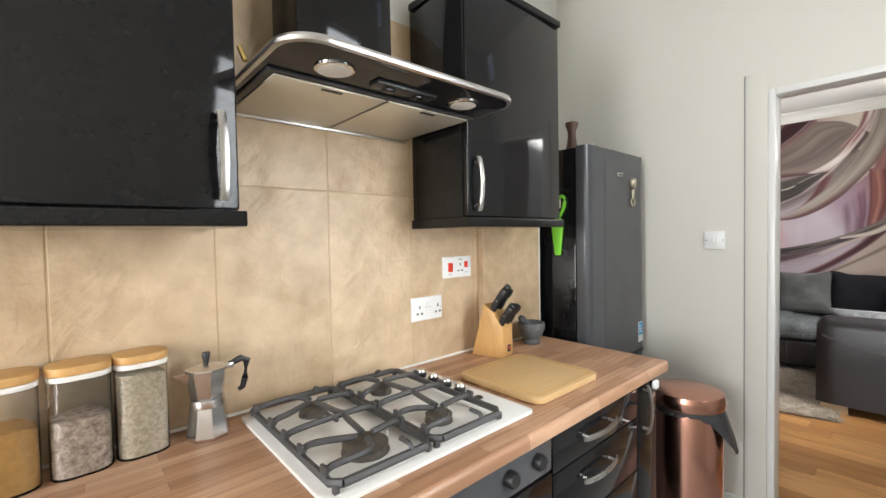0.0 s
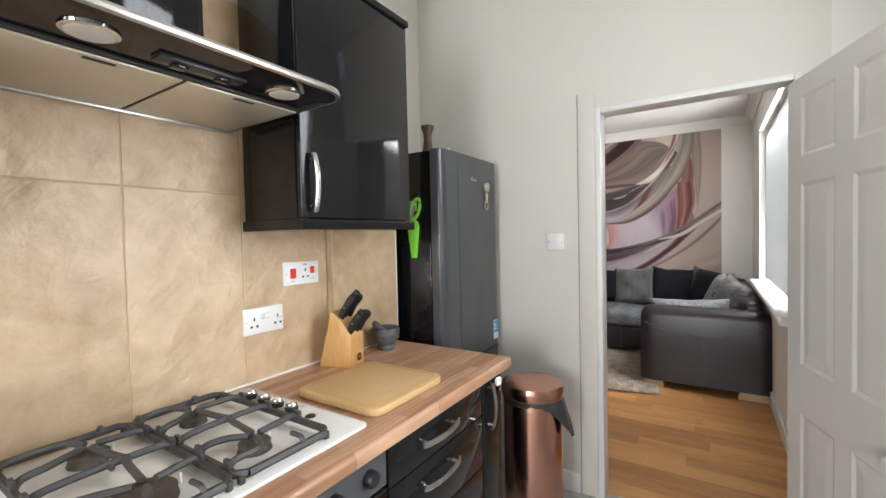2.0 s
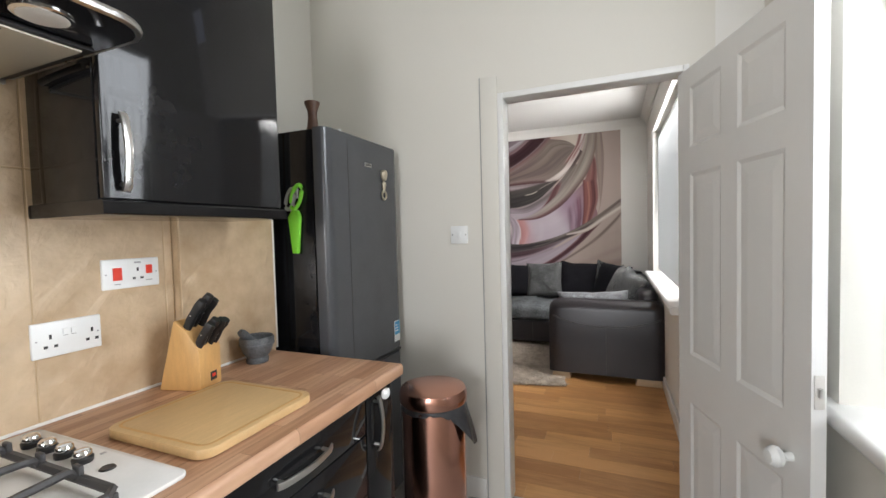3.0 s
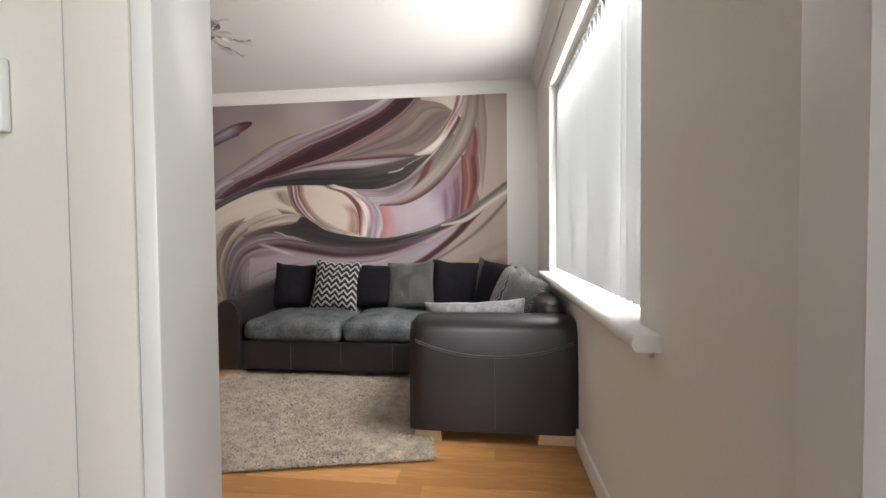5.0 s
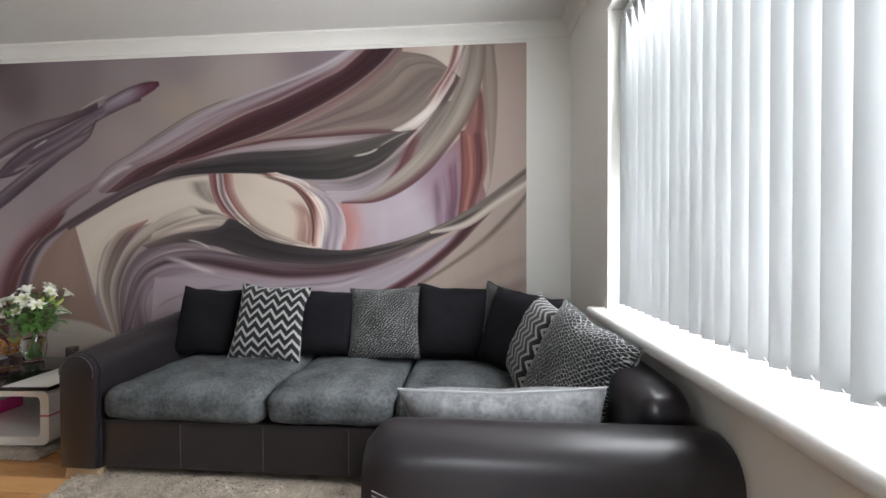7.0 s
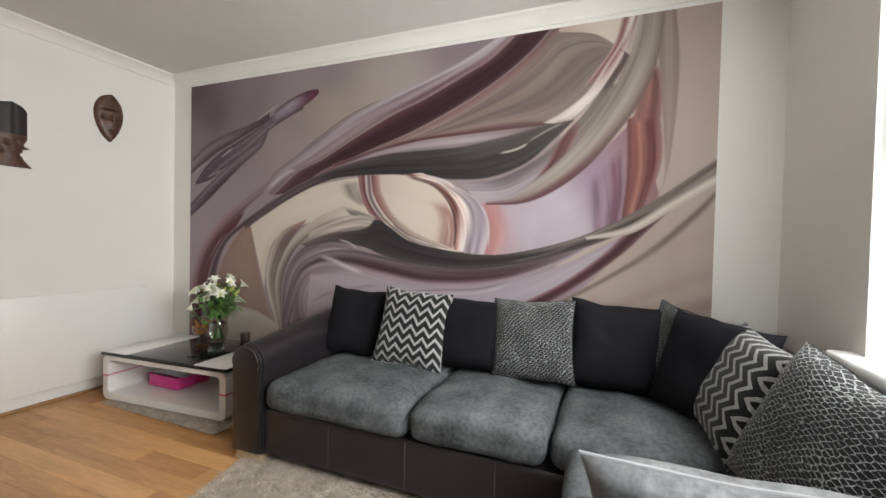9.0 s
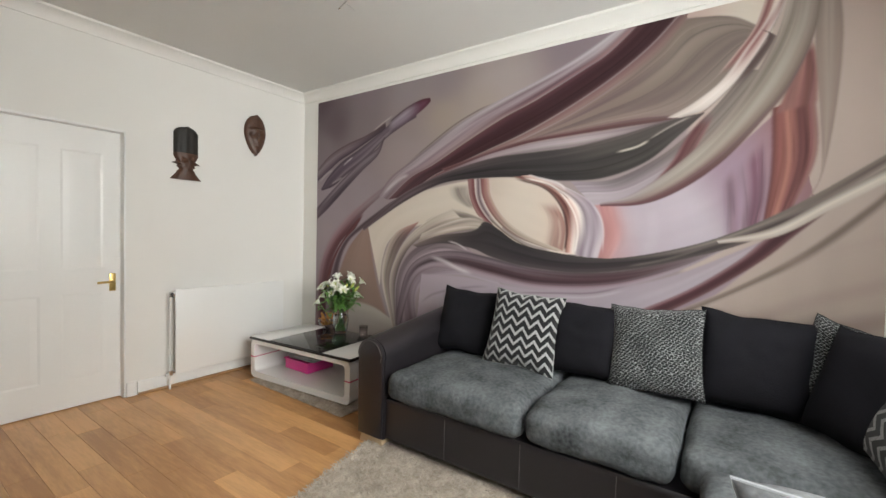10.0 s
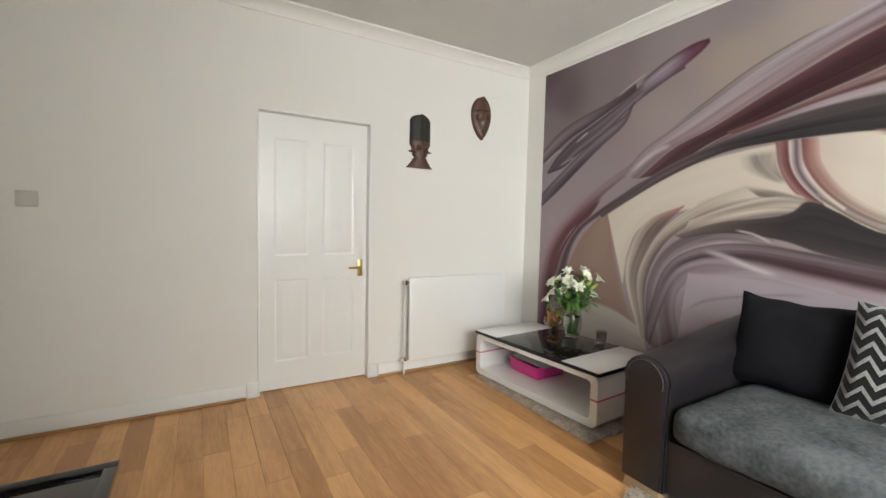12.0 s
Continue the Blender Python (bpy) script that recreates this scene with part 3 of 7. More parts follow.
def blind(name, x0, x1, y, z0, z1, pitch, label, seed, open_turn):
    rng = random.Random(seed)
    th = thing(name, ((x0 + x1) / 2, y, z1), label, "vertical blind")
    part("head_rail", box(x0 - 0.02, x1 + 0.02, y - 0.022, y + 0.022, z1, z1 + 0.035, 0.004), UPVC, th, "white aluminium head rail")
    n = int((x1 - x0) / pitch)
    feet = []
    for k in range(n + 1):
        cx = x0 + k * pitch
        turn = radians(open_turn + rng.uniform(-4, 4))
        w = 0.0445
        bm = bmesh.new()
        cols = []
        for i in range(7):
            s = -1 + i / 3
            lx, ly = s * w, 0.006 * (1 - s * s)
            px, py = cx + lx * math.cos(turn) - ly * math.sin(turn), y + lx * math.sin(turn) + ly * math.cos(turn)
            cols.append((px, py))
        lean = rng.uniform(-0.003, 0.003)
        lo = [bm.verts.new((px + lean, py, z0)) for px, py in cols]
        hi = [bm.verts.new((px, py, z1 - 0.012)) for px, py in cols]
        for i in range(6):
            bm.faces.new((lo[i], lo[i + 1], hi[i + 1], hi[i]))
        sl = part("slat", bm, BLIND, th)
        part("weight", box(cx - 0.03, cx + 0.03, y - 0.0012, y + 0.0012, z0 + 0.004, z0 + 0.03), UPVC, sl, smooth=False)
        part("hanger", box(cx - 0.006, cx + 0.006, y - 0.004, y + 0.004, z1 - 0.016, z1), UPVC, sl, smooth=False)
        feet.append(cx)
    pts = []
    for a, b in zip(feet, feet[1:]):
        for i in range(6):
            u = i / 6
            pts.append((a + (b - a) * u, y + 0.012, z0 + 0.01 - 0.02 * 4 * u * (1 - u)))
    part("chain", tube(pts, 0.0013, 4), UPVC, th, "white bead chain linking the slats")


window("window_1", 4.17, 6.19, 0.0, 0.86, 2.34, (4.84, 5.52), 1.98, "white plastic casement window with top lights")
sill("windowsill_1", 4.0, 6.27, 0.03, 0.322, 0.876, "white gloss window sill with a rounded nose")
blind("vertical_blind", 4.22, 6.14, 0.155, 0.905, 2.285, 0.0735, "white cloth vertical blind, nearly closed, over the window", 3, 62)
bm = box(4.16, 6.20, YW, YW + 0.006, 2.34, 2.36, 0.002)
solid("trim_window_head", bm, GLOSSW, "thin white bead over the window", "window trim", "structure")
bm = box(4.053, 4.058, YW, 0.253, 0.799, 0.828, 0.0015)
solid("sill_bracket", bm, STEEL, "small grey bracket under the window sill's end", "bracket", "structure")
window("window_2", 1.82, 2.62, -0.11, 0.86, 2.36, (2.22,), 2.0, "white plastic kitchen window")
sill("windowsill_2", 1.77, 2.67, -0.08, 0.12, 0.875, "white kitchen window sill")
blind("vertical_blind", 1.86, 2.58, -0.02, 0.92, 2.30, 0.0735, "white cloth vertical blind at the kitchen window", 5, -66)


# ---- the mural ----
mural = thing("wall_mural_print", (XM, 2.6, 0.11), "large abstract mural of plum, grey and cream swirling ribbons", "mural")
# the print is drawn on a flat raster, PX cells to a unit, and then laid on the wall by four corners
NA, NB, PX = 800, 500, 1.25
RW, RH = int(920 * PX), int(640 * PX)
CANVAS = np.zeros((RW * RH, 3))
GX, GY = [g.ravel() for g in np.meshgrid((np.arange(RW) + 0.5) / PX, 80 + (np.arange(RH) + 0.5) / PX, indexing="ij")]
INK = np.random.RandomState(7)


def ink(r, g, b):
    """A printed colour, from its screen value to the paper's reflectance."""
    lin = [((c / 255 + 0.055) / 1.055) ** 2.4 for c in (r, g, b)]
    grey = sum(lin) / 3
    return tuple(0.98 * (grey + (c - grey) * 0.82) ** 1.07 for c in lin)


def wash(spots):
    """The soft ground of the print: colours that blend from spot to spot."""
    total = np.zeros(len(GX))
    for x, y, col in spots:
        w = 1 / (((GX - x) ** 2 + (GY - y) ** 2) ** 1.4 + 5000)
        total += w
        CANVAS[...] += w[:, None] * np.array(ink(*col))
    CANVAS[...] /= total[:, None]


def curve(points, n):
    return np.array([tuple(p)[:2] for p in spline([(*p, 0) for p in points], n)])


def ribbon(edge_a, edge_b, rows, soft=0.06, ends=(0.0, 0.0), streak=0.16, strength=1.0):
    """One silky ribbon between two smooth edges; each row holds its colours from edge a to edge b, row by row along it."""
    if isinstance(rows[0][0], (int, float)):
        rows = [rows]
    sa, sb = soft if isinstance(soft, tuple) else (soft, soft)
    la = np.abs(np.diff(curve(edge_a, 40), axis=0)).sum()
    lb = np.abs(np.diff(curve(edge_b, 40), axis=0)).sum()
    nu = int(max(la, lb) * PX * 1.5) + 12
    a, b = curve(edge_a, nu), curve(edge_b, nu)
    wide = np.linalg.norm(a - b, axis=1)
    nv = int(wide.max() * PX * 1.7) + 8
    u, v = np.linspace(0, 1, nu + 1)[:, None], np.linspace(0, 1, nv)[None, :]
    pts = a[:, None, :] * (1 - v[..., None]) + b[:, None, :] * v[..., None]
    table = []
    for row in rows:
        row = row if isinstance(row[0], tuple) else [row]
        cols = np.array([ink(*c) for c in row])
        at = np.linspace(0, 1, len(cols))
        table.append(np.stack([np.interp(v[0], at, cols[:, k]) for k in range(3)], -1))
    table = np.array(table)
    pos = u[:, 0] * (len(table) - 1)
    k0 = np.clip(pos.astype(int), 0, max(0, len(table) - 2))
    k1 = np.minimum(k0 + 1, len(table) - 1)
    f = (pos - k0)[:, None, None]
    f = f * f * (3 - 2 * f)
    col = table[k0] * (1 - f) + table[k1] * f
    g = np.zeros((nu + 1, nv))
    for q in (4, 7, 11, 17, 27, 41):
        if q * 1.4 < nv:
            g += np.sin(q * (v + 0.06 * np.sin(INK.uniform(1, 4) * u + INK.uniform(0, 6))) + INK.uniform(0, 6.28) + INK.uniform(-2.5, 2.5) * u) * (0.5 + 0.5 * np.sin(INK.uniform(2, 7) * u + INK.uniform(0, 6.28))) / (1 + q * 0.03)
    if streak > 0.1:
        for _ in range(int(wide.max() / 5)):
            at, thin = INK.uniform(0.05, 0.95), INK.uniform(0.6, 1.5) / max(10.0, wide.max())
            u0, run = INK.uniform(0, 1), INK.uniform(0.12, 0.4)
            g += INK.choice((-2.2, -1.6, 1.3, 2.6)) * np.exp(-((v - at - 0.05 * np.sin(3 * u + at * 9)) / thin) ** 2 - ((u - u0) / run) ** 2)
    col = np.clip(col * np.maximum(0.35, 1 + streak * 0.6 * g)[..., None], 0.012, 0.85)
    edge = 1.3 / np.maximum(wide, 1.5)[:, None]

    def ease(x):
        x = np.clip(x, 0, 1)
        return x * x * (3 - 2 * x)

    fade = ease((v + 0.3 * edge) / (sa + edge)) * ease((1 - v + 0.3 * edge) / (sb + edge))
    fade = fade * np.clip(wide / 1.6, 0, 1)[:, None] * strength
    if ends[0]:
        fade = fade * ease(u / ends[0])
    if ends[1]:
        fade = fade * ease((1 - u) / ends[1])
    ix, iy = np.floor(pts[..., 0] * PX).astype(int), np.floor((pts[..., 1] - 80) * PX).astype(int)
    ok = (ix >= 0) & (ix < RW) & (iy >= 0) & (iy < RH)
    cell, fade, col = (ix * RH + iy)[ok], fade[ok], col[ok]
    used, back = np.unique(cell, return_inverse=True)
    count = np.bincount(back)
    alpha = np.bincount(back, fade) / count
    weight = np.bincount(back, fade + 1e-4)
    mean = np.stack([np.bincount(back, (fade + 1e-4) * col[:, k]) for k in range(3)], -1) / weight[:, None]
    CANVAS[used] = CANVAS[used] * (1 - alpha)[:, None] + mean * alpha[:, None]


def strand(points, width, rows, soft=0.5, ends=(0.25, 0.25), streak=0.05, strength=1.0):
    """A thin ribbon along one line."""
    line = curve(points, 60)
    tang = np.gradient(line, axis=0)
    tang /= np.linalg.norm(tang, axis=1)[:, None] + 1e-6
    side = np.stack([-tang[:, 1], tang[:, 0]], -1) * width / 2
    ribbon([tuple(p) for p in (line - side)[::6]], [tuple(p) for p in (line + side)[::6]], rows, soft, ends, streak, strength)


def hang_mural():
    me = bpy.data.meshes.new("paper")
    y, z = np.meshgrid(np.linspace(4.63, 0.54, NA), np.linspace(2.58, 0.10, NB), indexing="ij")
    # projective map from the wall to the drawing, fixed by four corners
    rows, vals = [], []
    for (wy, wz), (dx, dy) in (((4.63, 2.58), (5, 129)), ((0.54, 2.58), (904, 97.4)), ((4.63, 0.8), (24, 515)), ((0.54, 0.8), (905, 517.5))):
        rows += [[wy, wz, 1, 0, 0, 0, -dx * wy, -dx * wz], [0, 0, 0, wy, wz, 1, -dy * wy, -dy * wz]]
        vals += [dx, dy]
    h = np.linalg.solve(np.array(rows, float), np.array(vals, float))
    den = h[6] * y + h[7] * z + 1
    fx = np.clip((h[0] * y + h[1] * z + h[2]) / den * PX - 0.5, 0, RW - 1.01)
    fy = np.clip(((h[3] * y + h[4] * z + h[5]) / den - 80) * PX - 0.5, 0, RH - 1.01)
    i, j = fx.astype(int), fy.astype(int)
    s, t = (fx - i)[..., None], (fy - j)[..., None]
    art = CANVAS.reshape(RW, RH, 3)
    shade = art[i, j] * (1 - s) * (1 - t) + art[i + 1, j] * s * (1 - t) + art[i, j + 1] * (1 - s) * t + art[i + 1, j + 1] * s * t
    root = ROOT[mural.name]
    co = np.stack([np.full(y.shape, XM - 0.002) - root.x, y - root.y, z - root.z], -1).reshape(-1, 3)
    idx = np.arange(NA * NB).reshape(NA, NB)
    quads = np.stack([idx[:-1, :-1], idx[:-1, 1:], idx[1:, 1:], idx[1:, :-1]], -1).reshape(-1, 4)
    me.vertices.add(len(co))
    me.vertices.foreach_set("co", co.ravel())
    me.loops.add(quads.size)
    me.loops.foreach_set("vertex_index", quads.ravel())
    me.polygons.add(len(quads))
    me.polygons.foreach_set("loop_start", np.arange(0, quads.size, 4))
    me.update(calc_edges=True)
    layer = me.color_attributes.new("print", "FLOAT_COLOR", "POINT")
    layer.data.foreach_set("color", np.concatenate([shade.reshape(-1, 3), np.ones((NA * NB, 1))], 1).ravel())
    me.materials.append(MURAL)
    ob = new("paper", me)
    ob.parent = mural


CREAM, CHAR, PLUM, WINE = (206, 194, 180), (60, 55, 57), (70, 41, 48), (112, 64, 68)
LILAC, GREYL, DUSK, TAUPE, SHINE = (172, 158, 168), (150, 137, 143), (78, 62, 72), (130, 115, 108), (228, 218, 214)


def draw_mural():
    wash([(10, 130, (100, 81, 88)), (60, 185, (110, 93, 99)), (150, 130, (138, 123, 129)), (150, 190, (136, 122, 124)), (250, 140, (150, 138, 141)), (330, 140, (144, 131, 136)),
          (430, 150, (166, 153, 153)), (330, 192, (163, 147, 136)), (420, 180, (165, 150, 140)), (250, 205, (152, 137, 135)), (30, 230, (136, 121, 126)), (120, 330, (152, 138, 144)),
          (60, 345, (157, 142, 150)), (240, 250, (158, 142, 142)), (40, 420, (162, 146, 151)), (560, 115, (136, 120, 127))])
    wash_right = [(180, 160, 150), (184, 165, 155), (186, 166, 152)]
    ribbon([(700, 90), (705, 300), (705, 700)], [(920, 90), (920, 300), (920, 700)], [[wash_right[0]], [wash_right[1]], [wash_right[2]]], streak=0.03)
    # brown field under the tail, blush sliver, pale sweep at the foot
    ribbon([(150, 403), (110, 448), (80, 520), (55, 620)], [(167, 396), (181, 450), (202, 512), (240, 590)], [(146, 118, 107), (154, 127, 114), (150, 122, 110)], streak=0.04)
    ribbon([(164, 397), (180, 450), (202, 512)], [(170, 396), (195, 430), (200, 508)], [(172, 136, 122), (188, 150, 136), (200, 168, 152)], streak=0.05)
    ribbon([(130, 545), (190, 554), (240, 575)], [(110, 640), (190, 640), (260, 640)], [(182, 171, 160), (165, 150, 142)], streak=0.05)
    # cream field with grey folds
    ribbon([(165, 397), (200, 370), (250, 345), (310, 325), (400, 312), (480, 311)], [(203, 514), (207, 460), (226, 420), (284, 396), (360, 385), (450, 404)], [(203, 191, 176), CREAM, (200, 188, 173)], soft=0.03, streak=0.03)
    ribbon([(340, 320), (352, 345), (395, 366)], [(388, 318), (392, 342), (404, 366)], [(176, 165, 152), (152, 141, 131), (172, 160, 148)], soft=(0.5, 0.1), ends=(0.2, 0.2))
    ribbon([(300, 386), (322, 375), (350, 370)], [(316, 392), (335, 384), (352, 374)], [(150, 139, 128), (186, 174, 160)], soft=(0.1, 0.6), ends=(0.1, 0.2))
    # lilac cup between the loop and the wave, rosy at one side
    ribbon([(592, 345), (650, 352), (700, 340), (750, 300), (812, 235)], [(600, 446), (680, 440), (750, 415), (800, 392), (840, 352)], [[(186, 138, 138)], [(180, 166, 176)], [(184, 171, 181)], [(158, 132, 148)], [(150, 112, 118)]], soft=0.02, streak=0.04)
    ribbon([(600, 352), (612, 400), (604, 440)], [(640, 358), (652, 400), (634, 440)], [(176, 118, 118), (190, 140, 136), (184, 168, 176)], soft=(0.05, 0.7), streak=0.1)
    strand([(672, 360), (676, 395), (668, 432)], 30, [(186, 174, 184), (196, 186, 194), (182, 170, 180)], soft=1.0)
    ribbon([(742, 330), (748, 380), (752, 412)], [(792, 270), (797, 340), (792, 392)], [(166, 142, 158), (138, 104, 122), (158, 132, 148), (116, 80, 96), (138, 104, 118)], soft=(0.4, 0.1), ends=(0.2, 0), streak=0.25)
    ribbon([(795, 245), (797, 320), (792, 392)], [(838, 225), (843, 300), (822, 368)], [(98, 52, 60), (140, 84, 78), (168, 112, 98), (112, 66, 68), (128, 80, 78), (156, 122, 116)], soft=0.08, streak=0.25)
    ribbon([(826, 165), (810, 215), (797, 255)], [(830, 160), (840, 200), (841, 245)], [(120, 80, 78), (154, 108, 100), (126, 78, 76), (150, 112, 106)], soft=0.12, ends=(0.25, 0.1), streak=0.25)
    ribbon([(834, 96), (831, 160), (839, 240), (845, 320), (836, 352)], [(852, 96), (859, 170), (856, 250), (848, 318), (838, 352)], [[(132, 116, 107), (158, 142, 131), (140, 122, 114)], [(150, 128, 119), (166, 148, 138), (142, 122, 114)]], soft=0.1, streak=0.12)
    # the tail at the left edge
    ribbon([(24, 640), (24, 510), (44, 440), (88, 385), (140, 350), (196, 318)], [(58, 640), (64, 500), (87, 440), (127, 400), (154, 368), (215, 322)],
           [[(160, 138, 144), (140, 104, 112), (104, 62, 70), (118, 84, 92)], [(164, 148, 152), (146, 116, 124), (112, 70, 76), (96, 56, 62)], [(148, 134, 140), (134, 112, 120), (142, 124, 132), (118, 90, 98)]], soft=(0.3, 0.06), streak=0.18)
    ribbon([(46, 540), (68, 468), (104, 416), (152, 367)], [(58, 540), (82, 476), (121, 421), (155, 370)], [(92, 50, 55), (108, 62, 64), (90, 50, 56)], soft=0.2, ends=(0.2, 0.1))
    ribbon([(58, 560), (72, 482), (100, 430), (140, 396), (180, 371), (230, 343), (306, 316)], [(86, 540), (96, 472), (117, 430), (152, 404), (192, 379), (242, 351), (312, 322)],
           [[(150, 134, 140), (96, 76, 84), (84, 66, 72), (140, 122, 126)], [(158, 142, 146), (80, 62, 68), (98, 80, 86), (150, 134, 136)], [(120, 102, 108), (78, 64, 70), (120, 104, 110)]], soft=0.08, streak=0.22)
    # rising band: lilac upper strip, plum body, rosy lower edge, taupe dome
    upper = [(186, 336), (213, 302), (250, 278), (300, 247), (350, 216), (420, 186), (500, 159), (560, 134), (614, 105)]
    mid = [(212, 344), (262, 304), (312, 282), (372, 249), (440, 214), (500, 190), (570, 156), (604, 138), (644, 103)]
    ribbon(upper, mid, [[(118, 94, 102), (160, 144, 150), (138, 120, 128), (128, 104, 112)], [(104, 86, 92), (156, 142, 148), (166, 152, 157), (140, 120, 128), (160, 140, 144), (124, 96, 102)],
                        [(150, 138, 145), (168, 157, 163), (126, 106, 114), (162, 148, 154), (112, 84, 92), (140, 106, 110)], [(148, 138, 144), (176, 167, 172), (172, 162, 166), (142, 118, 122), (150, 112, 112)]], soft=(0.12, 0.04), streak=0.16)
    strand([(255, 276), (300, 247), (350, 216), (395, 196), (432, 184)], 3.5, [(84, 70, 73)], soft=0.4)
    strand([(440, 214), (500, 186), (560, 152), (600, 132)], 6, [(96, 72, 80)], soft=0.8)
    low = [(258, 338), (312, 304), (362, 285), (422, 264), (482, 243), (550, 211), (612, 175), (660, 138), (694, 102)]
    ribbon(mid, low, [[(104, 72, 78), (74, 46, 50)], [(104, 66, 72), (72, 42, 49), (78, 46, 50), (66, 40, 46)], [(100, 62, 68), (66, 38, 45), (72, 42, 48), (68, 41, 47), (92, 60, 64)], [(96, 62, 66), (66, 38, 44), (70, 42, 48), (76, 48, 52)]], soft=0.04, streak=0.2)
    dome_low = [(430, 272), (520, 253), (600, 246), (690, 241), (732, 216), (772, 166), (798, 156)]
    dome_top = [(430, 268), (500, 245), (560, 219), (620, 184), (668, 144), (699, 112), (748, 120), (798, 156)]
    ribbon(dome_low, dome_top, [[(126, 100, 98), (134, 112, 108), (140, 116, 112)], [(112, 92, 90), (130, 112, 106), (120, 102, 98), (138, 120, 112), (118, 98, 96), (142, 122, 116)], [(136, 122, 114), (118, 104, 98), (134, 118, 110), (142, 128, 118), (124, 108, 100)], [(124, 110, 104), (138, 124, 116)]], soft=0.015, streak=0.2)
    ribbon(low, [(300, 314), (365, 291), (430, 269), (490, 249), (560, 221), (620, 187), (672, 150), (712, 103)], [[(112, 80, 82)], [(130, 98, 98), (146, 120, 116)], [(124, 92, 92), (142, 116, 112)], [(112, 82, 82), (140, 116, 110)]], soft=(0.1, 0.3), streak=0.12)
    strand([(655, 230), (700, 200), (742, 163), (772, 142)], 10, [(98, 86, 82)], soft=1.0)
    strand([(590, 212), (655, 178), (698, 142), (716, 122)], 16, [(104, 88, 86)], soft=1.0)
    strand([(560, 238), (630, 222), (690, 196), (738, 158)], 12, [(150, 134, 124)], soft=1.0)
    ribbon([(702, 111), (748, 120), (776, 138), (792, 152)], [(704, 88), (748, 88), (785, 88), (800, 92)], [[(190, 164, 154)], [CREAM], [(200, 188, 174)]], soft=0.02, streak=0.02)
    strand([(699, 112), (748, 120), (776, 138), (797, 156)], 3, [(104, 92, 86)], soft=0.5)
    # grey and lilac hollow inside the loop, and the loop itself
    ribbon([(560, 322), (620, 321), (684, 288), (732, 240), (768, 192)], [(596, 360), (652, 352), (706, 312), (750, 262), (798, 196)], [[(150, 137, 145), (172, 160, 168)], [(110, 98, 100), (168, 155, 163)], [(124, 112, 108), (140, 126, 122)], [(118, 104, 98), (150, 138, 128)]], soft=0.03, streak=0.2)
    ribbon([(664, 336), (690, 302), (706, 270), (732, 234)], [(692, 330), (718, 296), (731, 268), (742, 240)], [(132, 92, 92), (98, 58, 62), (124, 86, 86), (144, 112, 108)], soft=0.2, ends=(0.15, 0.25), streak=0.2)
    ribbon([(806, 94), (802, 130), (791, 168), (765, 222), (730, 272), (690, 312), (642, 345), (604, 356)], [(838, 94), (833, 160), (815, 216), (790, 256), (750, 306), (705, 341), (660, 359), (606, 361)],
           [[(170, 158, 146), (140, 127, 118), (158, 146, 135), (126, 108, 100)], [(128, 115, 108), (142, 130, 120), (166, 156, 143), (144, 130, 120), (116, 88, 86)],
            [(122, 108, 104), (168, 158, 146), (160, 148, 137), (116, 84, 84), (92, 56, 60)], [(162, 148, 154), (160, 146, 148), (128, 98, 102), (100, 60, 66), (88, 52, 58)]], soft=0.04, streak=0.16)
    # charcoal band with its grey strip and thin red-brown line
    ribbon([(330, 291), (420, 267), (480, 253), (560, 245), (640, 237), (694, 238)], [(340, 295), (430, 273), (490, 260), (560, 254), (640, 249), (700, 246)], [[(120, 84, 86), (96, 60, 64)], [(132, 106, 104), (92, 56, 58), (104, 70, 72)], [(112, 90, 88), (96, 66, 66)]], soft=0.15)
    ribbon([(306, 308), (370, 286), (430, 269), (500, 258), (570, 253), (640, 249), (704, 242)], [(318, 312), (372, 297), (440, 280), (510, 274), (562, 271), (622, 263), (706, 245)], [[(116, 98, 102), (136, 118, 122)], [(140, 122, 127), (160, 146, 150), (128, 112, 116)], [(150, 136, 140), (168, 155, 158), (134, 119, 121)], [(110, 96, 98), (120, 106, 106)]], soft=0.1, streak=0.14)
    ribbon([(150, 400), (190, 372), (240, 338), (300, 311), (360, 292), (430, 277), (510, 272), (562, 269), (622, 259), (680, 246), (726, 239)], [(156, 406), (200, 379), (250, 351), (310, 325), (360, 314), (450, 312), (512, 319), (562, 323), (612, 320), (664, 300), (704, 264), (727, 241)],
           [[(100, 82, 88), (88, 70, 76), (124, 106, 112)], [(128, 110, 116), (82, 68, 72), (112, 96, 101), (76, 64, 68), (92, 78, 82)], [(112, 98, 100), (72, 64, 66), (58, 53, 55), (64, 58, 60), (54, 50, 52)],
            [(86, 78, 78), (66, 60, 61), (58, 54, 54), (68, 64, 64), (56, 52, 53), (64, 60, 61)], [(104, 95, 92), (82, 76, 73), (64, 60, 58), (76, 71, 68), (66, 62, 60)], [(92, 82, 80), (84, 76, 74)]], soft=0.04, streak=0.22)
    strand([(330, 306), (440, 288), (540, 282), (620, 270)], 5, [(112, 100, 101)], soft=1.0)
    strand([(590, 312), (650, 296), (690, 272), (718, 248)], 8, [(100, 95, 90)], soft=1.0)
    strand([(620, 284), (648, 278), (666, 269)], 4.5, [(222, 212, 196)], soft=0.5)
    strand([(660, 271), (690, 253), (716, 241)], 3, [(184, 174, 164)], soft=0.5)
    strand([(196, 336), (222, 316), (244, 303), (262, 298)], 13, [(190, 178, 180), (226, 216, 216), (176, 160, 164)], soft=0.8)
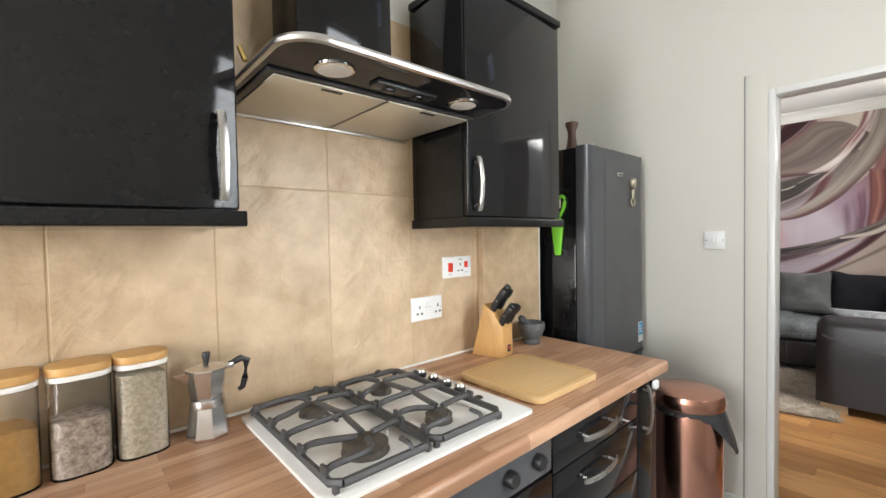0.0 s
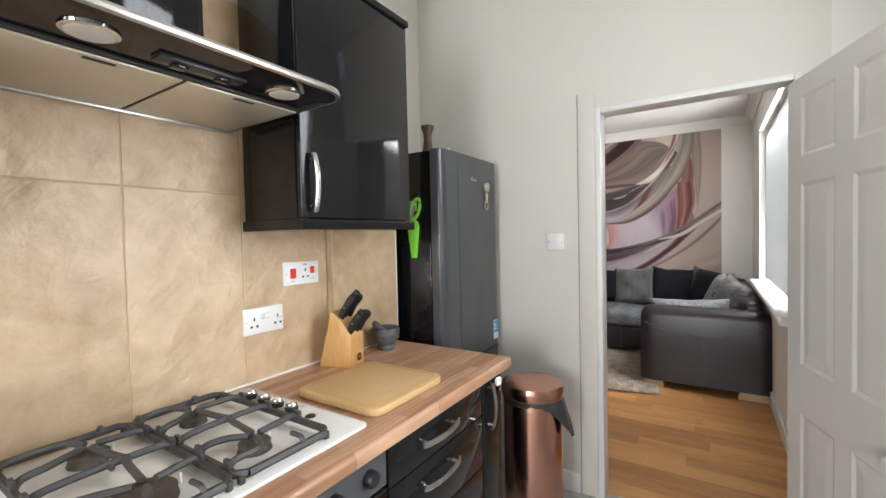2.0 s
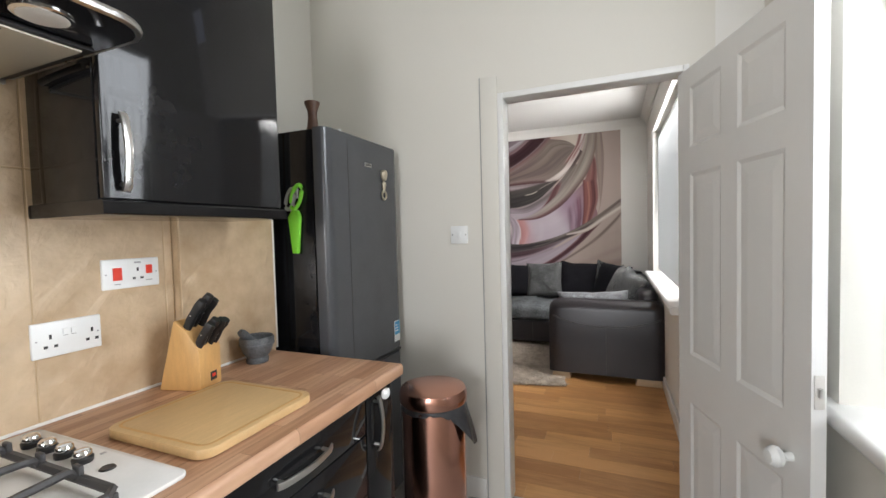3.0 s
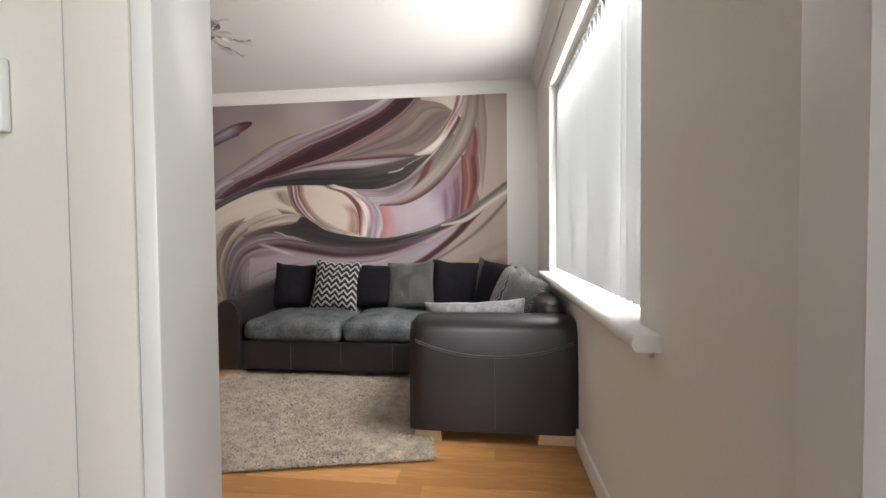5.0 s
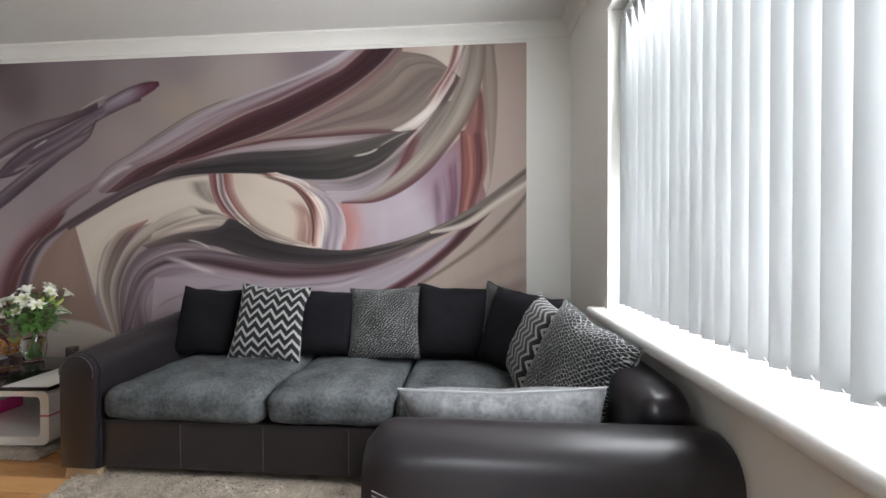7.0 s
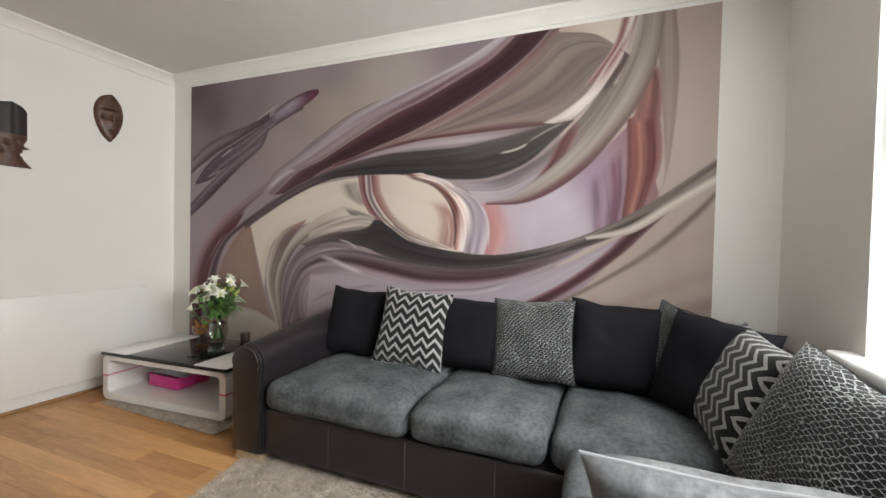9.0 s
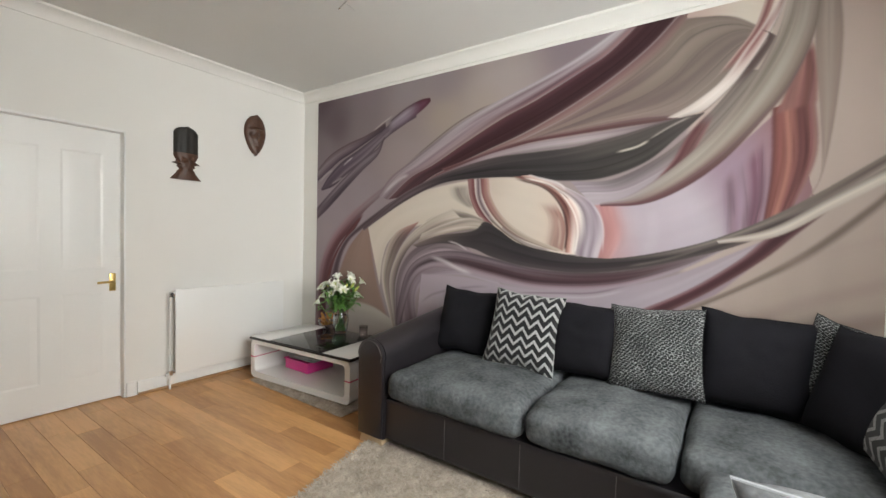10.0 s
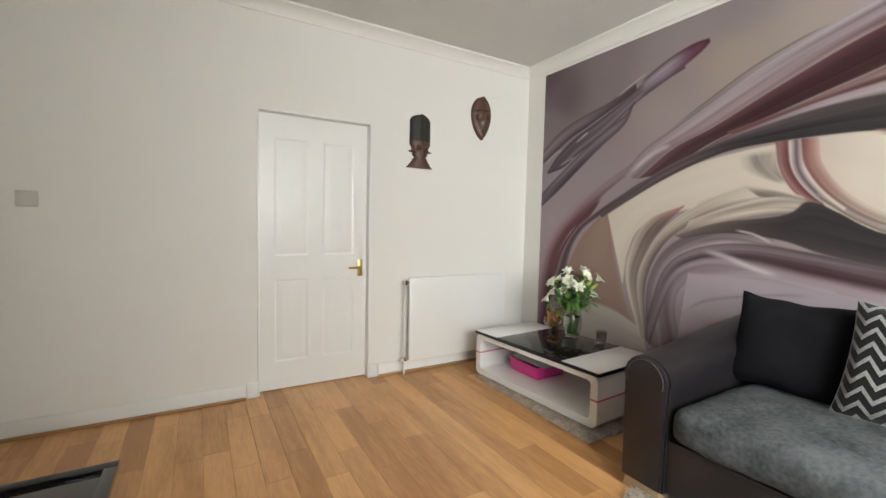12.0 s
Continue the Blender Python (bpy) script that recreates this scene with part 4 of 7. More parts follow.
    # the pale ribbon that falls over the dome's edge
    ribbon([(786, 94), (774, 140), (752, 174), (735, 196)], [(797, 94), (788, 132), (768, 168), (748, 196)], [(186, 160, 152), (140, 92, 90), (168, 130, 124)], soft=0.1, ends=(0, 0.3))
    ribbon([(797, 94), (786, 132), (766, 166), (744, 200), (712, 226), (684, 241)], [(810, 94), (799, 132), (778, 176), (759, 206), (732, 234), (704, 243)], [[(196, 178, 170), (222, 212, 206), (138, 98, 96), (200, 188, 180)], [(212, 198, 190), (142, 88, 88), (198, 172, 166), (222, 212, 208)], [(198, 184, 176), (224, 214, 208), (206, 192, 184)], [(170, 156, 148), (206, 194, 186), (150, 136, 130)]], soft=0.06, streak=0.08)
    ribbon([(779, 142), (788, 152), (772, 180), (754, 208)], [(794, 152), (797, 160), (780, 192), (757, 218)], [(78, 58, 60), (96, 78, 76), (124, 110, 104)], soft=0.25, ends=(0.05, 0.3))
    strand([(808, 96), (797, 134), (777, 176), (757, 207), (724, 240), (690, 262)], 2.4, [(84, 66, 66)], soft=0.4)
    # the eye: pale heart, loops at one side, rings at the other
    ribbon([(415, 312), (470, 313), (522, 330), (550, 366), (560, 428)], [(420, 340), (450, 386), (490, 416), (530, 427), (556, 432)], [[(196, 181, 167)], [(206, 192, 178)], [(208, 192, 178)], [(196, 176, 162)]], soft=0.02, streak=0.03)
    ribbon([(500, 350), (520, 378), (516, 424)], [(538, 350), (557, 388), (556, 428)], [(200, 182, 168), (178, 146, 133), (160, 118, 108)], soft=(0.5, 0.05), ends=(0.3, 0), streak=0.12)
    strand([(544, 372), (549, 400), (547, 428)], 6, [(206, 176, 162)], soft=0.6)
    ribbon([(384, 312), (391, 345), (409, 376), (440, 398)], [(398, 312), (404, 345), (421, 373), (449, 398)], [(116, 62, 66), (158, 116, 114), (128, 72, 76), (100, 54, 60)], soft=0.06)
    ribbon([(398, 312), (404, 348), (424, 378), (450, 400)], [(410, 312), (416, 348), (436, 378), (458, 400)], [(198, 184, 180), (104, 84, 92), (188, 172, 172)], soft=0.08)
    ribbon([(408, 312), (415, 345), (440, 381), (480, 410), (545, 430)], [(426, 312), (432, 344), (456, 378), (496, 405), (552, 427)], [[(108, 58, 62), (162, 112, 106), (186, 158, 146)], [(126, 76, 76), (164, 120, 112), (176, 152, 138)], [(134, 106, 98), (160, 142, 128), (188, 172, 156)], [(150, 134, 120), (196, 180, 164)]], soft=0.06)
    ribbon([(428, 374), (462, 402), (506, 424), (556, 431)], [(440, 396), (474, 418), (514, 434), (566, 436)], [(176, 161, 146), (116, 103, 95), (190, 174, 158), (130, 118, 110)], soft=0.1, streak=0.2)
    ribbon([(468, 312), (516, 328), (546, 356), (556, 390), (557, 430)], [(500, 310), (562, 335), (600, 362), (612, 400), (606, 438)],
           [[(150, 118, 106), (112, 64, 60), (206, 174, 160), (200, 190, 190)], [(142, 98, 88), (98, 52, 50), (206, 160, 146), (230, 219, 212), (140, 126, 134), (176, 162, 172), (146, 130, 142), (182, 168, 180)],
            [(120, 74, 68), (200, 150, 134), (232, 222, 215), (160, 145, 152), (134, 118, 130), (180, 166, 177), (152, 137, 149), (190, 178, 188), (200, 190, 196)]], soft=0.03, streak=0.1)
    strand([(466, 313), (520, 331), (549, 362), (559, 395), (557, 428)], 5.5, [(80, 44, 42)], soft=0.4, ends=(0.1, 0.05))
    strand([(482, 313), (532, 328), (563, 361), (575, 395), (572, 432)], 4, [(238, 229, 223)], soft=0.4, ends=(0.1, 0.05))
    strand([(500, 312), (540, 324), (556, 336)], 5, [(226, 216, 216)], soft=0.5)
    strand([(516, 320), (545, 338), (562, 352)], 3, [(96, 62, 66)], soft=0.5)
    strand([(524, 426), (550, 431), (578, 432)], 3.4, [(234, 212, 200)], soft=0.4)
    strand([(590, 352), (609, 385), (612, 434)], 3.5, [(206, 196, 200)], soft=0.5)
    # petals of the fan
    ribbon([(238, 590), (207, 505), (211, 450), (235, 408), (287, 386)], [(244, 590), (226, 505), (241, 450), (263, 415), (284, 391)], [[(198, 183, 168), (140, 124, 116)], [(200, 186, 171), (146, 132, 123), (112, 97, 93)], [(190, 172, 158), (126, 108, 102), (106, 88, 86)], [(176, 134, 126), (150, 108, 104)]], soft=0.05, streak=0.18)
    ribbon([(244, 590), (226, 505), (241, 450), (269, 412), (312, 380), (354, 361)], [(248, 590), (241, 505), (262, 446), (302, 411), (352, 391), (410, 384)], [[(170, 158, 148), (100, 88, 88)], [(190, 176, 164), (128, 114, 108), (98, 86, 86)], [(204, 190, 175), (162, 148, 137), (132, 118, 110)], [(208, 196, 182), (196, 183, 170), (178, 165, 152)]], soft=0.04, streak=0.2)
    ribbon([(352, 362), (385, 366), (420, 380)], [(372, 378), (395, 384), (426, 392)], [(196, 184, 170), (140, 128, 120), (110, 100, 96)], soft=0.12, ends=(0.1, 0.1))
    ribbon([(296, 408), (340, 390), (390, 378), (430, 386)], [(286, 430), (340, 411), (395, 402), (440, 404)], [[(206, 192, 176), (160, 146, 136), (130, 116, 110)], [(205, 193, 179), (150, 137, 127), (206, 190, 176), (110, 98, 95)], [(150, 138, 128), (196, 182, 168), (96, 86, 84)]], soft=0.06, streak=0.2)
    # strands and ground below
    ribbon([(246, 590), (242, 505), (264, 450), (312, 420), (372, 412)], [(320, 640), (290, 540), (312, 494), (382, 480), (460, 492)], [[(92, 76, 82), (138, 120, 128), (104, 86, 94), (150, 134, 142)], [(100, 86, 90), (146, 130, 137), (112, 94, 102), (168, 153, 163)], [(110, 96, 98), (150, 134, 140), (170, 156, 165)]], soft=0.04, streak=0.25)
    ribbon([(300, 480), (380, 478), (480, 486), (580, 484), (690, 458), (800, 402)], [(290, 640), (380, 640), (480, 640), (580, 640), (690, 540), (815, 408)], [(166, 150, 160), (176, 163, 172), (150, 130, 140), (160, 140, 146)], soft=0.03, streak=0.08)
    ribbon([(246, 560), (264, 482), (302, 448), (362, 436), (430, 443), (520, 458), (620, 455), (700, 434), (770, 405)], [(254, 600), (280, 502), (318, 472), (372, 472), (440, 484), (520, 493), (620, 482), (705, 450), (772, 408)],
           [[(84, 68, 74), (140, 122, 130), (84, 68, 74)], [(92, 78, 84), (148, 130, 138), (78, 62, 68), (158, 142, 150), (112, 94, 102)], [(70, 62, 66), (126, 110, 117), (90, 66, 73), (82, 54, 60), (148, 128, 136), (168, 152, 161)], [(78, 66, 70), (96, 72, 78), (84, 56, 62), (132, 110, 118), (172, 157, 166)], [(104, 88, 88), (160, 146, 152)]], soft=0.05, streak=0.22)
    strand([(296, 540), (330, 516), (400, 498), (440, 494)], 7, [(104, 88, 98)], soft=0.8)
    strand([(470, 500), (540, 494), (600, 488), (652, 472)], 4, [(86, 66, 74)], soft=0.6)
    strand([(540, 500), (600, 494), (650, 478)], 5, [(196, 184, 190)], soft=0.7)
    ribbon([(276, 430), (330, 411), (400, 400), (421, 384), (446, 396), (480, 418), (540, 431), (610, 437), (680, 425), (750, 402), (822, 362), (908, 298)], [(288, 434), (340, 425), (400, 432), (440, 446), (500, 458), (580, 461), (650, 451), (720, 430), (780, 408), (842, 370), (872, 350), (908, 320)],
           [[(128, 112, 106), (88, 78, 78)], [(72, 65, 66), (58, 53, 55), (76, 68, 70)], [(58, 53, 55), (60, 55, 57), (56, 51, 54), (86, 75, 78)], [(60, 54, 56), (80, 73, 71), (60, 54, 56), (84, 74, 74)], [(96, 87, 83), (124, 114, 106), (84, 73, 71), (112, 98, 94)], [(150, 137, 127), (98, 82, 78), (164, 150, 140), (112, 96, 90)]], soft=0.03, streak=0.18)
    strand([(430, 452), (500, 463), (580, 466), (660, 454), (740, 426)], 4, [(74, 48, 54)], soft=0.6)
    strand([(640, 447), (690, 434), (742, 414)], 5, [(142, 131, 124)], soft=0.8)
    strand([(300, 440), (350, 432), (420, 444), (500, 462)], 5, [(70, 62, 66)], soft=0.7)
    strand([(350, 420), (372, 425), (394, 436)], 4, [(222, 212, 212)], soft=0.6)
    strand([(312, 449), (344, 456), (376, 468), (408, 476)], 13, [(190, 176, 182), (240, 231, 233), (180, 164, 172)], soft=0.8)
    # tails at the right
    ribbon([(650, 512), (718, 472), (770, 430), (802, 396), (856, 356)], [(690, 512), (746, 472), (797, 430), (828, 397), (864, 358)], [(158, 122, 126), (92, 54, 60), (84, 48, 54), (124, 92, 92)], soft=0.12, streak=0.18)
    ribbon([(700, 505), (770, 462), (830, 416), (882, 364), (908, 334)], [(714, 510), (782, 467), (843, 425), (893, 374), (908, 350)], [(178, 158, 146), (130, 113, 104), (184, 167, 154)], soft=0.2, streak=0.15)
    ribbon([(748, 405), (802, 388), (850, 354), (908, 316)], [(752, 410), (808, 400), (862, 364), (908, 332)], [[(120, 106, 98), (200, 188, 176), (150, 134, 126)], [(112, 97, 90), (206, 195, 183), (188, 172, 160)], [(150, 134, 124), (214, 203, 191), (206, 192, 180)]], soft=0.1, streak=0.08)
    strand([(770, 512), (835, 478), (910, 446)], 26, [(158, 130, 122)], soft=1.0, ends=(0.2, 0))
    strand([(800, 440), (850, 420), (910, 396)], 22, [(176, 154, 144)], soft=1.0, ends=(0.3, 0))
    strand([(850, 512), (885, 496), (915, 486)], 34, [(112, 74, 74)], soft=0.9, ends=(0.2, 0))
    # the looped leaf near the upper edge
    ribbon([(6, 280), (50, 245), (100, 225), (150, 212), (196, 192)], [(6, 306), (40, 286), (76, 262), (112, 246), (198, 206)], [[(86, 66, 72), (146, 130, 136), (120, 104, 112), (66, 52, 66)], [(92, 68, 72), (134, 118, 124), (98, 82, 92), (62, 48, 62)], [(104, 82, 84), (84, 66, 74), (74, 58, 70)]], soft=0.05, streak=0.2)
    ribbon([(26, 318), (48, 290), (84, 262), (130, 240), (182, 212), (236, 177), (266, 168)], [(30, 322), (66, 313), (100, 291), (150, 262), (198, 226), (242, 203), (270, 192)], [[(74, 62, 76), (96, 82, 94), (72, 58, 72)], [(66, 54, 68), (112, 97, 108), (86, 72, 86), (128, 112, 122), (76, 62, 75)], [(74, 60, 72), (120, 105, 115), (98, 83, 94), (136, 121, 130), (66, 52, 63)], [(76, 54, 64), (128, 112, 124), (122, 104, 118), (70, 54, 66)]], soft=0.05, streak=0.22)
    ribbon([(196, 221), (180, 240), (140, 262), (90, 298), (42, 336), (6, 368)], [(196, 226), (182, 256), (142, 286), (102, 319), (52, 361), (6, 394)], [[(78, 62, 68), (98, 80, 88)], [(92, 76, 86), (136, 121, 130), (74, 58, 68)], [(82, 67, 79), (132, 117, 127), (92, 77, 89), (70, 55, 68)], [(74, 60, 72), (126, 110, 120), (84, 68, 80)]], soft=0.06, streak=0.2)
    strand([(18, 306), (40, 287), (62, 277)], 8, [(176, 165, 165)], soft=0.6)
    strand([(56, 309), (72, 302), (92, 295)], 6, [(168, 156, 160)], soft=0.6)
    strand([(88, 272), (101, 263), (116, 254)], 4.5, [(212, 202, 206)], soft=0.5)
    strand([(110, 262), (150, 240), (196, 214)], 5, [(140, 126, 134)], soft=0.8)
    strand([(40, 312), (74, 282), (110, 258)], 12, [(62, 50, 64)], soft=0.9)
    ribbon([(200, 194), (240, 171), (275, 159), (299, 158)], [(204, 220), (246, 201), (286, 178), (301, 165)], [[(76, 56, 64), (140, 126, 138), (130, 114, 126), (72, 56, 66)], [(84, 48, 60), (156, 142, 154), (140, 122, 138), (82, 56, 70)], [(86, 38, 54), (112, 64, 88), (96, 48, 66)], [(92, 40, 56), (84, 36, 52)]], soft=0.06, ends=(0.12, 0.02), streak=0.12)
    strand([(162, 209), (190, 193), (216, 180)], 4.5, [(200, 186, 180)], soft=0.6)


draw_mural()
hang_mural()


# ---- corner sofa ----
def puff(sx, sy, sz, r, n=14, crown=0.0, seed=0, wrinkle=0.004):
    """A soft block with round edges, a crowned top and a slightly uneven skin."""
    g = bmesh.new()
    bmesh.ops.create_cube(g, size=2)
    bmesh.ops.subdivide_edges(g, edges=g.edges[:], cuts=n, use_grid_fill=True)
    h = Vector((sx / 2, sy / 2, sz / 2))
    for v in g.verts:
        p = Vector((v.co.x * h.x, v.co.y * h.y, v.co.z * h.z))
        core = Vector((max(-h.x + r, min(h.x - r, p.x)), max(-h.y + r, min(h.y - r, p.y)), max(-h.z + r, min(h.z - r, p.z))))
        d = p - core
        if d.length > 1e-6:
            p = core + d.normalized() * r
        k = (1 - (p.x / h.x) ** 2) * (1 - (p.y / h.y) ** 2)
        if p.z > 0:
            p.z += crown * k
        p += v.normal * 0
        q = noise.noise(p * 5 + Vector((seed, 0, seed))) + 0.5 * noise.noise(p * 14 + Vector((seed, 3, 1)))
        p += d.normalized() * wrinkle * q if d.length > 1e-6 else Vector((0, 0, wrinkle * q))
        v.co = p
    return g


def block(x0, x1, y0, y1, z0, z1, r, crown=0.0, seed=0, wrinkle=0.003, n=14):
    g = puff(x1 - x0, y1 - y0, z1 - z0, r, n, crown, seed, wrinkle)
    g.transform(pose((x0 + x1) / 2, (y0 + y1) / 2, (z0 + z1) / 2))
    return g


def roll_outline(a0, a1, z0, z1, r, sag=0.0):
    """The end outline of a rolled arm."""
    out = [(a0 + 0.012, z0), (a1 - 0.012, z0), (a1 - 0.006, z1 - r * 1.2)]
    c = (a0 + a1) / 2
    hw = (a1 - a0) / 2
    for k in range(0, 13):
        t = radians(180 * k / 12)
        out.append((c + hw * math.cos(t), z1 - r + r * math.sin(t)))
    out.append((a0 + 0.006, z1 - r * 1.2))
    return out


def corner_sofa():
    th = thing("corner_sofa", (6.2, 1.2, 0.0), "black leather corner sofa with grey chenille seat cushions", "sofa")
    # rails under the seats
    part("front_rail", block(6.04, 6.92, 1.16, 2.80, 0.065, 0.315, 0.02, seed=2), LEATHER, th)
    part("front_rail", block(5.28, 6.92, 0.27, 1.158, 0.065, 0.315, 0.02, seed=3), LEATHER, th)
    for y in (2.36, 1.93, 1.5):
        part("seam", tube([(6.0385, y, 0.085), (6.0375, y, 0.19), (6.0385, y, 0.3)], 0.0022, 5), THREAD, th)
    # backs
    part("backrest", block(6.76, 6.965, 0.30, 2.80, 0.30, 0.83, 0.07, seed=4, n=18), LEATHER, th)
    part("backrest", block(5.28, 6.9, 0.262, 0.44, 0.30, 0.79, 0.07, seed=5, n=18), LEATHER, th)
    # arm beside the coffee table, rolled, rising to the back
    bm = prism(roll_outline(2.775, 3.0, 0.065, 0.655, 0.10), 6.03, 6.95, 0, "x")
    bmesh.ops.bisect_plane(bm, geom=bm.verts[:] + bm.edges[:] + bm.faces[:], plane_co=(6.5, 0, 0), plane_no=(1, 0, 0))
    for v in bm.verts:
        if v.co.z > 0.4:
            v.co.z += (v.co.x - 6.03) * 0.12
    arm = part("arm", bm, LEATHER, th)
    face = [(a * 0.93 + 2.8875 * 0.07, z * 0.985 + 0.006) for a, z in roll_outline(2.775, 3.0, 0.065, 0.655, 0.10)]
    part("arm_facing", prism(face, 6.012, 6.034, 0.006, "x"), LEATHER, arm)
    line = [Vector((6.010, a * 0.8 + 2.8875 * 0.2, z * 0.95 + 0.02)) for a, z in roll_outline(2.775, 3.0, 0.065, 0.655, 0.10)[2:]]
    part("arm_stitching", tube(line, 0.0022, 5), THREAD, arm)
    # the end that closes the return: rolled top, curved seam
    arc = [(5.30, 0.065), (5.30, 0.60)] + [(5.205 + 0.095 * math.cos(radians(a)), 0.62 + 0.10 * math.sin(radians(a))) for a in range(0, 181, 15)] + [(5.098, 0.52), (5.088, 0.40), (5.085, 0.065)]
    bm = bmesh.new()
    rows = []
    ny = 26
    for i in range(ny + 1):
        s = -1 + 2 * i / ny
        e = max(0.0, abs(s) - 0.86) / 0.14
        y = 0.700 + s * 0.480
        rows.append([bm.verts.new((5.195 + (x - 5.195) * (1 - 0.22 * e * e), y, z - (0.055 * e * e if z > 0.45 else 0) + (0.006 * noise.noise((y * 4, z * 3, 1)) if z > 0.45 else 0))) for x, z in arc])
    for a, b in zip(rows, rows[1:]):
        for k in range(len(arc)):
            j = (k + 1) % len(arc)
            bm.faces.new((a[k], a[j], b[j], b[k]))
    bm.faces.new(rows[0])
    bm.faces.new(rows[-1])
    end = part("arm", bm, LEATHER, th, "broad rolled leather end with curved stitching")

    def on_end(y, z, d=0.0035):
        x = 5.085 + (0.003 if z < 0.40 else 0.003 + (z - 0.40) * 0.085)
        return (x - d, y, z)

    for o in (0.0, 0.012):
        part("stitching", tube([on_end(0.705 + 0.44 * s, 0.495 - o + 0.085 * abs(s) ** 2.2) for s in [k / 14 - 1 for k in range(29)]], 0.0022, 5), THREAD, end)
    part("stitching", tube([on_end(0.695, z) for z in (0.08, 0.2, 0.35, 0.48)], 0.0022, 5), THREAD, end)
    # seats
    seats = ((6.01, 6.80, 1.93, 2.772, 0.035), (6.01, 6.80, 1.285, 1.922, 0.035), (6.03, 6.80, 0.44, 1.277, 0.02))
    for k, (x0, x1, y0, y1, cr) in enumerate(seats):
        part("seat_cushion", block(x0, x1, y0, y1, 0.312, 0.478, 0.06, cr, seed=11 * k + 1, wrinkle=0.011, n=20), CHENILLE, th, "grey chenille seat cushion")
    part("seat_cushion", block(5.305, 6.025, 0.44, 1.20, 0.312, 0.462, 0.055, 0.02, seed=71, wrinkle=0.011, n=20), CHENILLE, th, "grey chenille seat cushion")
    for x0, x1, y0, y1 in ((5.10, 5.26, 1.0, 1.15), (5.10, 5.26, 0.26, 0.45), (6.04, 6.14, 2.81, 2.98), (6.8, 6.9, 2.85, 2.98), (6.8, 6.9, 0.3, 0.4)):
        bm = box(x0, x1, y0, y1, 0.0, 0.066, 0.006)
        for v in bm.verts:
            if v.co.z < 0.03:
                v.co.y += 0.012 if v.co.y > (y0 + y1) / 2 else -0.004
        part("foot", bm, FOOT, th, "pale wooden block foot")


corner_sofa()


def pillow(name, w, h, t, m, material, label, seed, edge=None, edge_label=""):
    """A scatter cushion: pinched corners, full middle, soft dents; local x width, z height, y thickness."""
    n = 22
    verts, faces, uvs = [], [], []
    rng = random.Random(seed)
    off = Vector((rng.uniform(0, 50), rng.uniform(0, 50), 0))
    for s in (-1, 1):
        for i in range(n + 1):
            for j in range(n + 1):
                u, v = -1 + 2 * i / n, -1 + 2 * j / n
                pin = 1 - 0.075 * (1 - abs(u) ** 2.2) * abs(v) ** 2 - 0.0
                pin2 = 1 - 0.075 * (1 - abs(v) ** 2.2) * abs(u) ** 2
                k = max(0.0, (1 - u ** 4) * (1 - v ** 4)) ** 0.55
                d = 0.10 * noise.noise(Vector((u * 1.6, v * 1.6, s)) + off) + 0.05 * noise.noise(Vector((u * 4, v * 4, s)) + off)
                verts.append((u * w / 2 * pin2, s * t / 2 * k * (1 + d) + s * 0.002, v * h / 2 * pin + 0.012 * noise.noise(Vector((u * 2, 0, v)) + off)))
                uvs.append(((u + 1) / 2, (v + 1) / 2))
    for q in (0, 1):
        b = q * (n + 1) ** 2
        for i in range(n):
            for j in range(n):
                f = [b + i * (n + 1) + j, b + i * (n + 1) + j + 1, b + (i + 1) * (n + 1) + j + 1, b + (i + 1) * (n + 1) + j]
                faces.append(f if q else f[::-1])
    rim = [i * (n + 1) for i in range(n + 1)] + [n * (n + 1) + j for j in range(1, n + 1)] + [i * (n + 1) + n for i in range(n - 1, -1, -1)] + [j for j in range(n - 1, 0, -1)]
    o2 = (n + 1) ** 2
    for a, b in zip(rim, rim[1:] + rim[:1]):
        faces.append([a, b, b + o2, a + o2])
    th = thing(name, (0, 0, 0), label, "cushion", "scatter cushions on the sofa")
    th.matrix_basis = m
    me = bpy.data.meshes.new("cover")
    me.from_pydata(verts, [], faces)
    layer = me.uv_layers.new(name="UVMap")
    for lp in me.loops:
        layer.data[lp.index].uv = uvs[lp.vertex_index]
    me.materials.append(material)
    smooth_mesh(me, 60)
    ob = new("cover", me)
    ob.parent = th
    ROOT[ob.name] = Vector((0, 0, 0))
    pts = [Vector(verts[a]) + Vector((0, 0.002, 0)) for a in rim]
    part("edging", tube(pts + pts[:1], 0.0045 if edge else 0.003, 6), edge or material, th, edge_label)


def lean(x, y, z, yaw, back, roll=0):
    """A cushion's pose: the way its face turns, how far it leans back, how it is tipped."""
    return pose(x, y, z, 0, 0, yaw) @ pose(0, 0, 0, -back, 0, 0) @ pose(0, 0, 0, 0, roll, 0)


pillow("scatter_cushion", 0.46, 0.44, 0.16, lean(6.66, 2.60, 0.70, -88, 16, 2), PLAINC, "plain black cord scatter cushion against the sofa back", 1)
pillow("scatter_cushion", 0.44, 0.47, 0.15, lean(6.57, 2.16, 0.715, -85, 18, 4), ZIG, "black cushion with a silver zigzag pattern", 2)
pillow("scatter_cushion", 0.44, 0.42, 0.16, lean(6.64, 1.80, 0.70, -92, 16, 1), PLAINC, "plain black cord scatter cushion beside the zigzag one", 3)
pillow("scatter_cushion", 0.45, 0.45, 0.15, lean(6.60, 1.45, 0.715, -92, 18, -3), SNAKE, "black cushion with a silver reptile-skin print", 4)
pillow("scatter_cushion", 0.48, 0.46, 0.16, lean(6.66, 1.03, 0.71, -90, 15, 3), PLAINC, "plain black cord scatter cushion near the corner", 5)
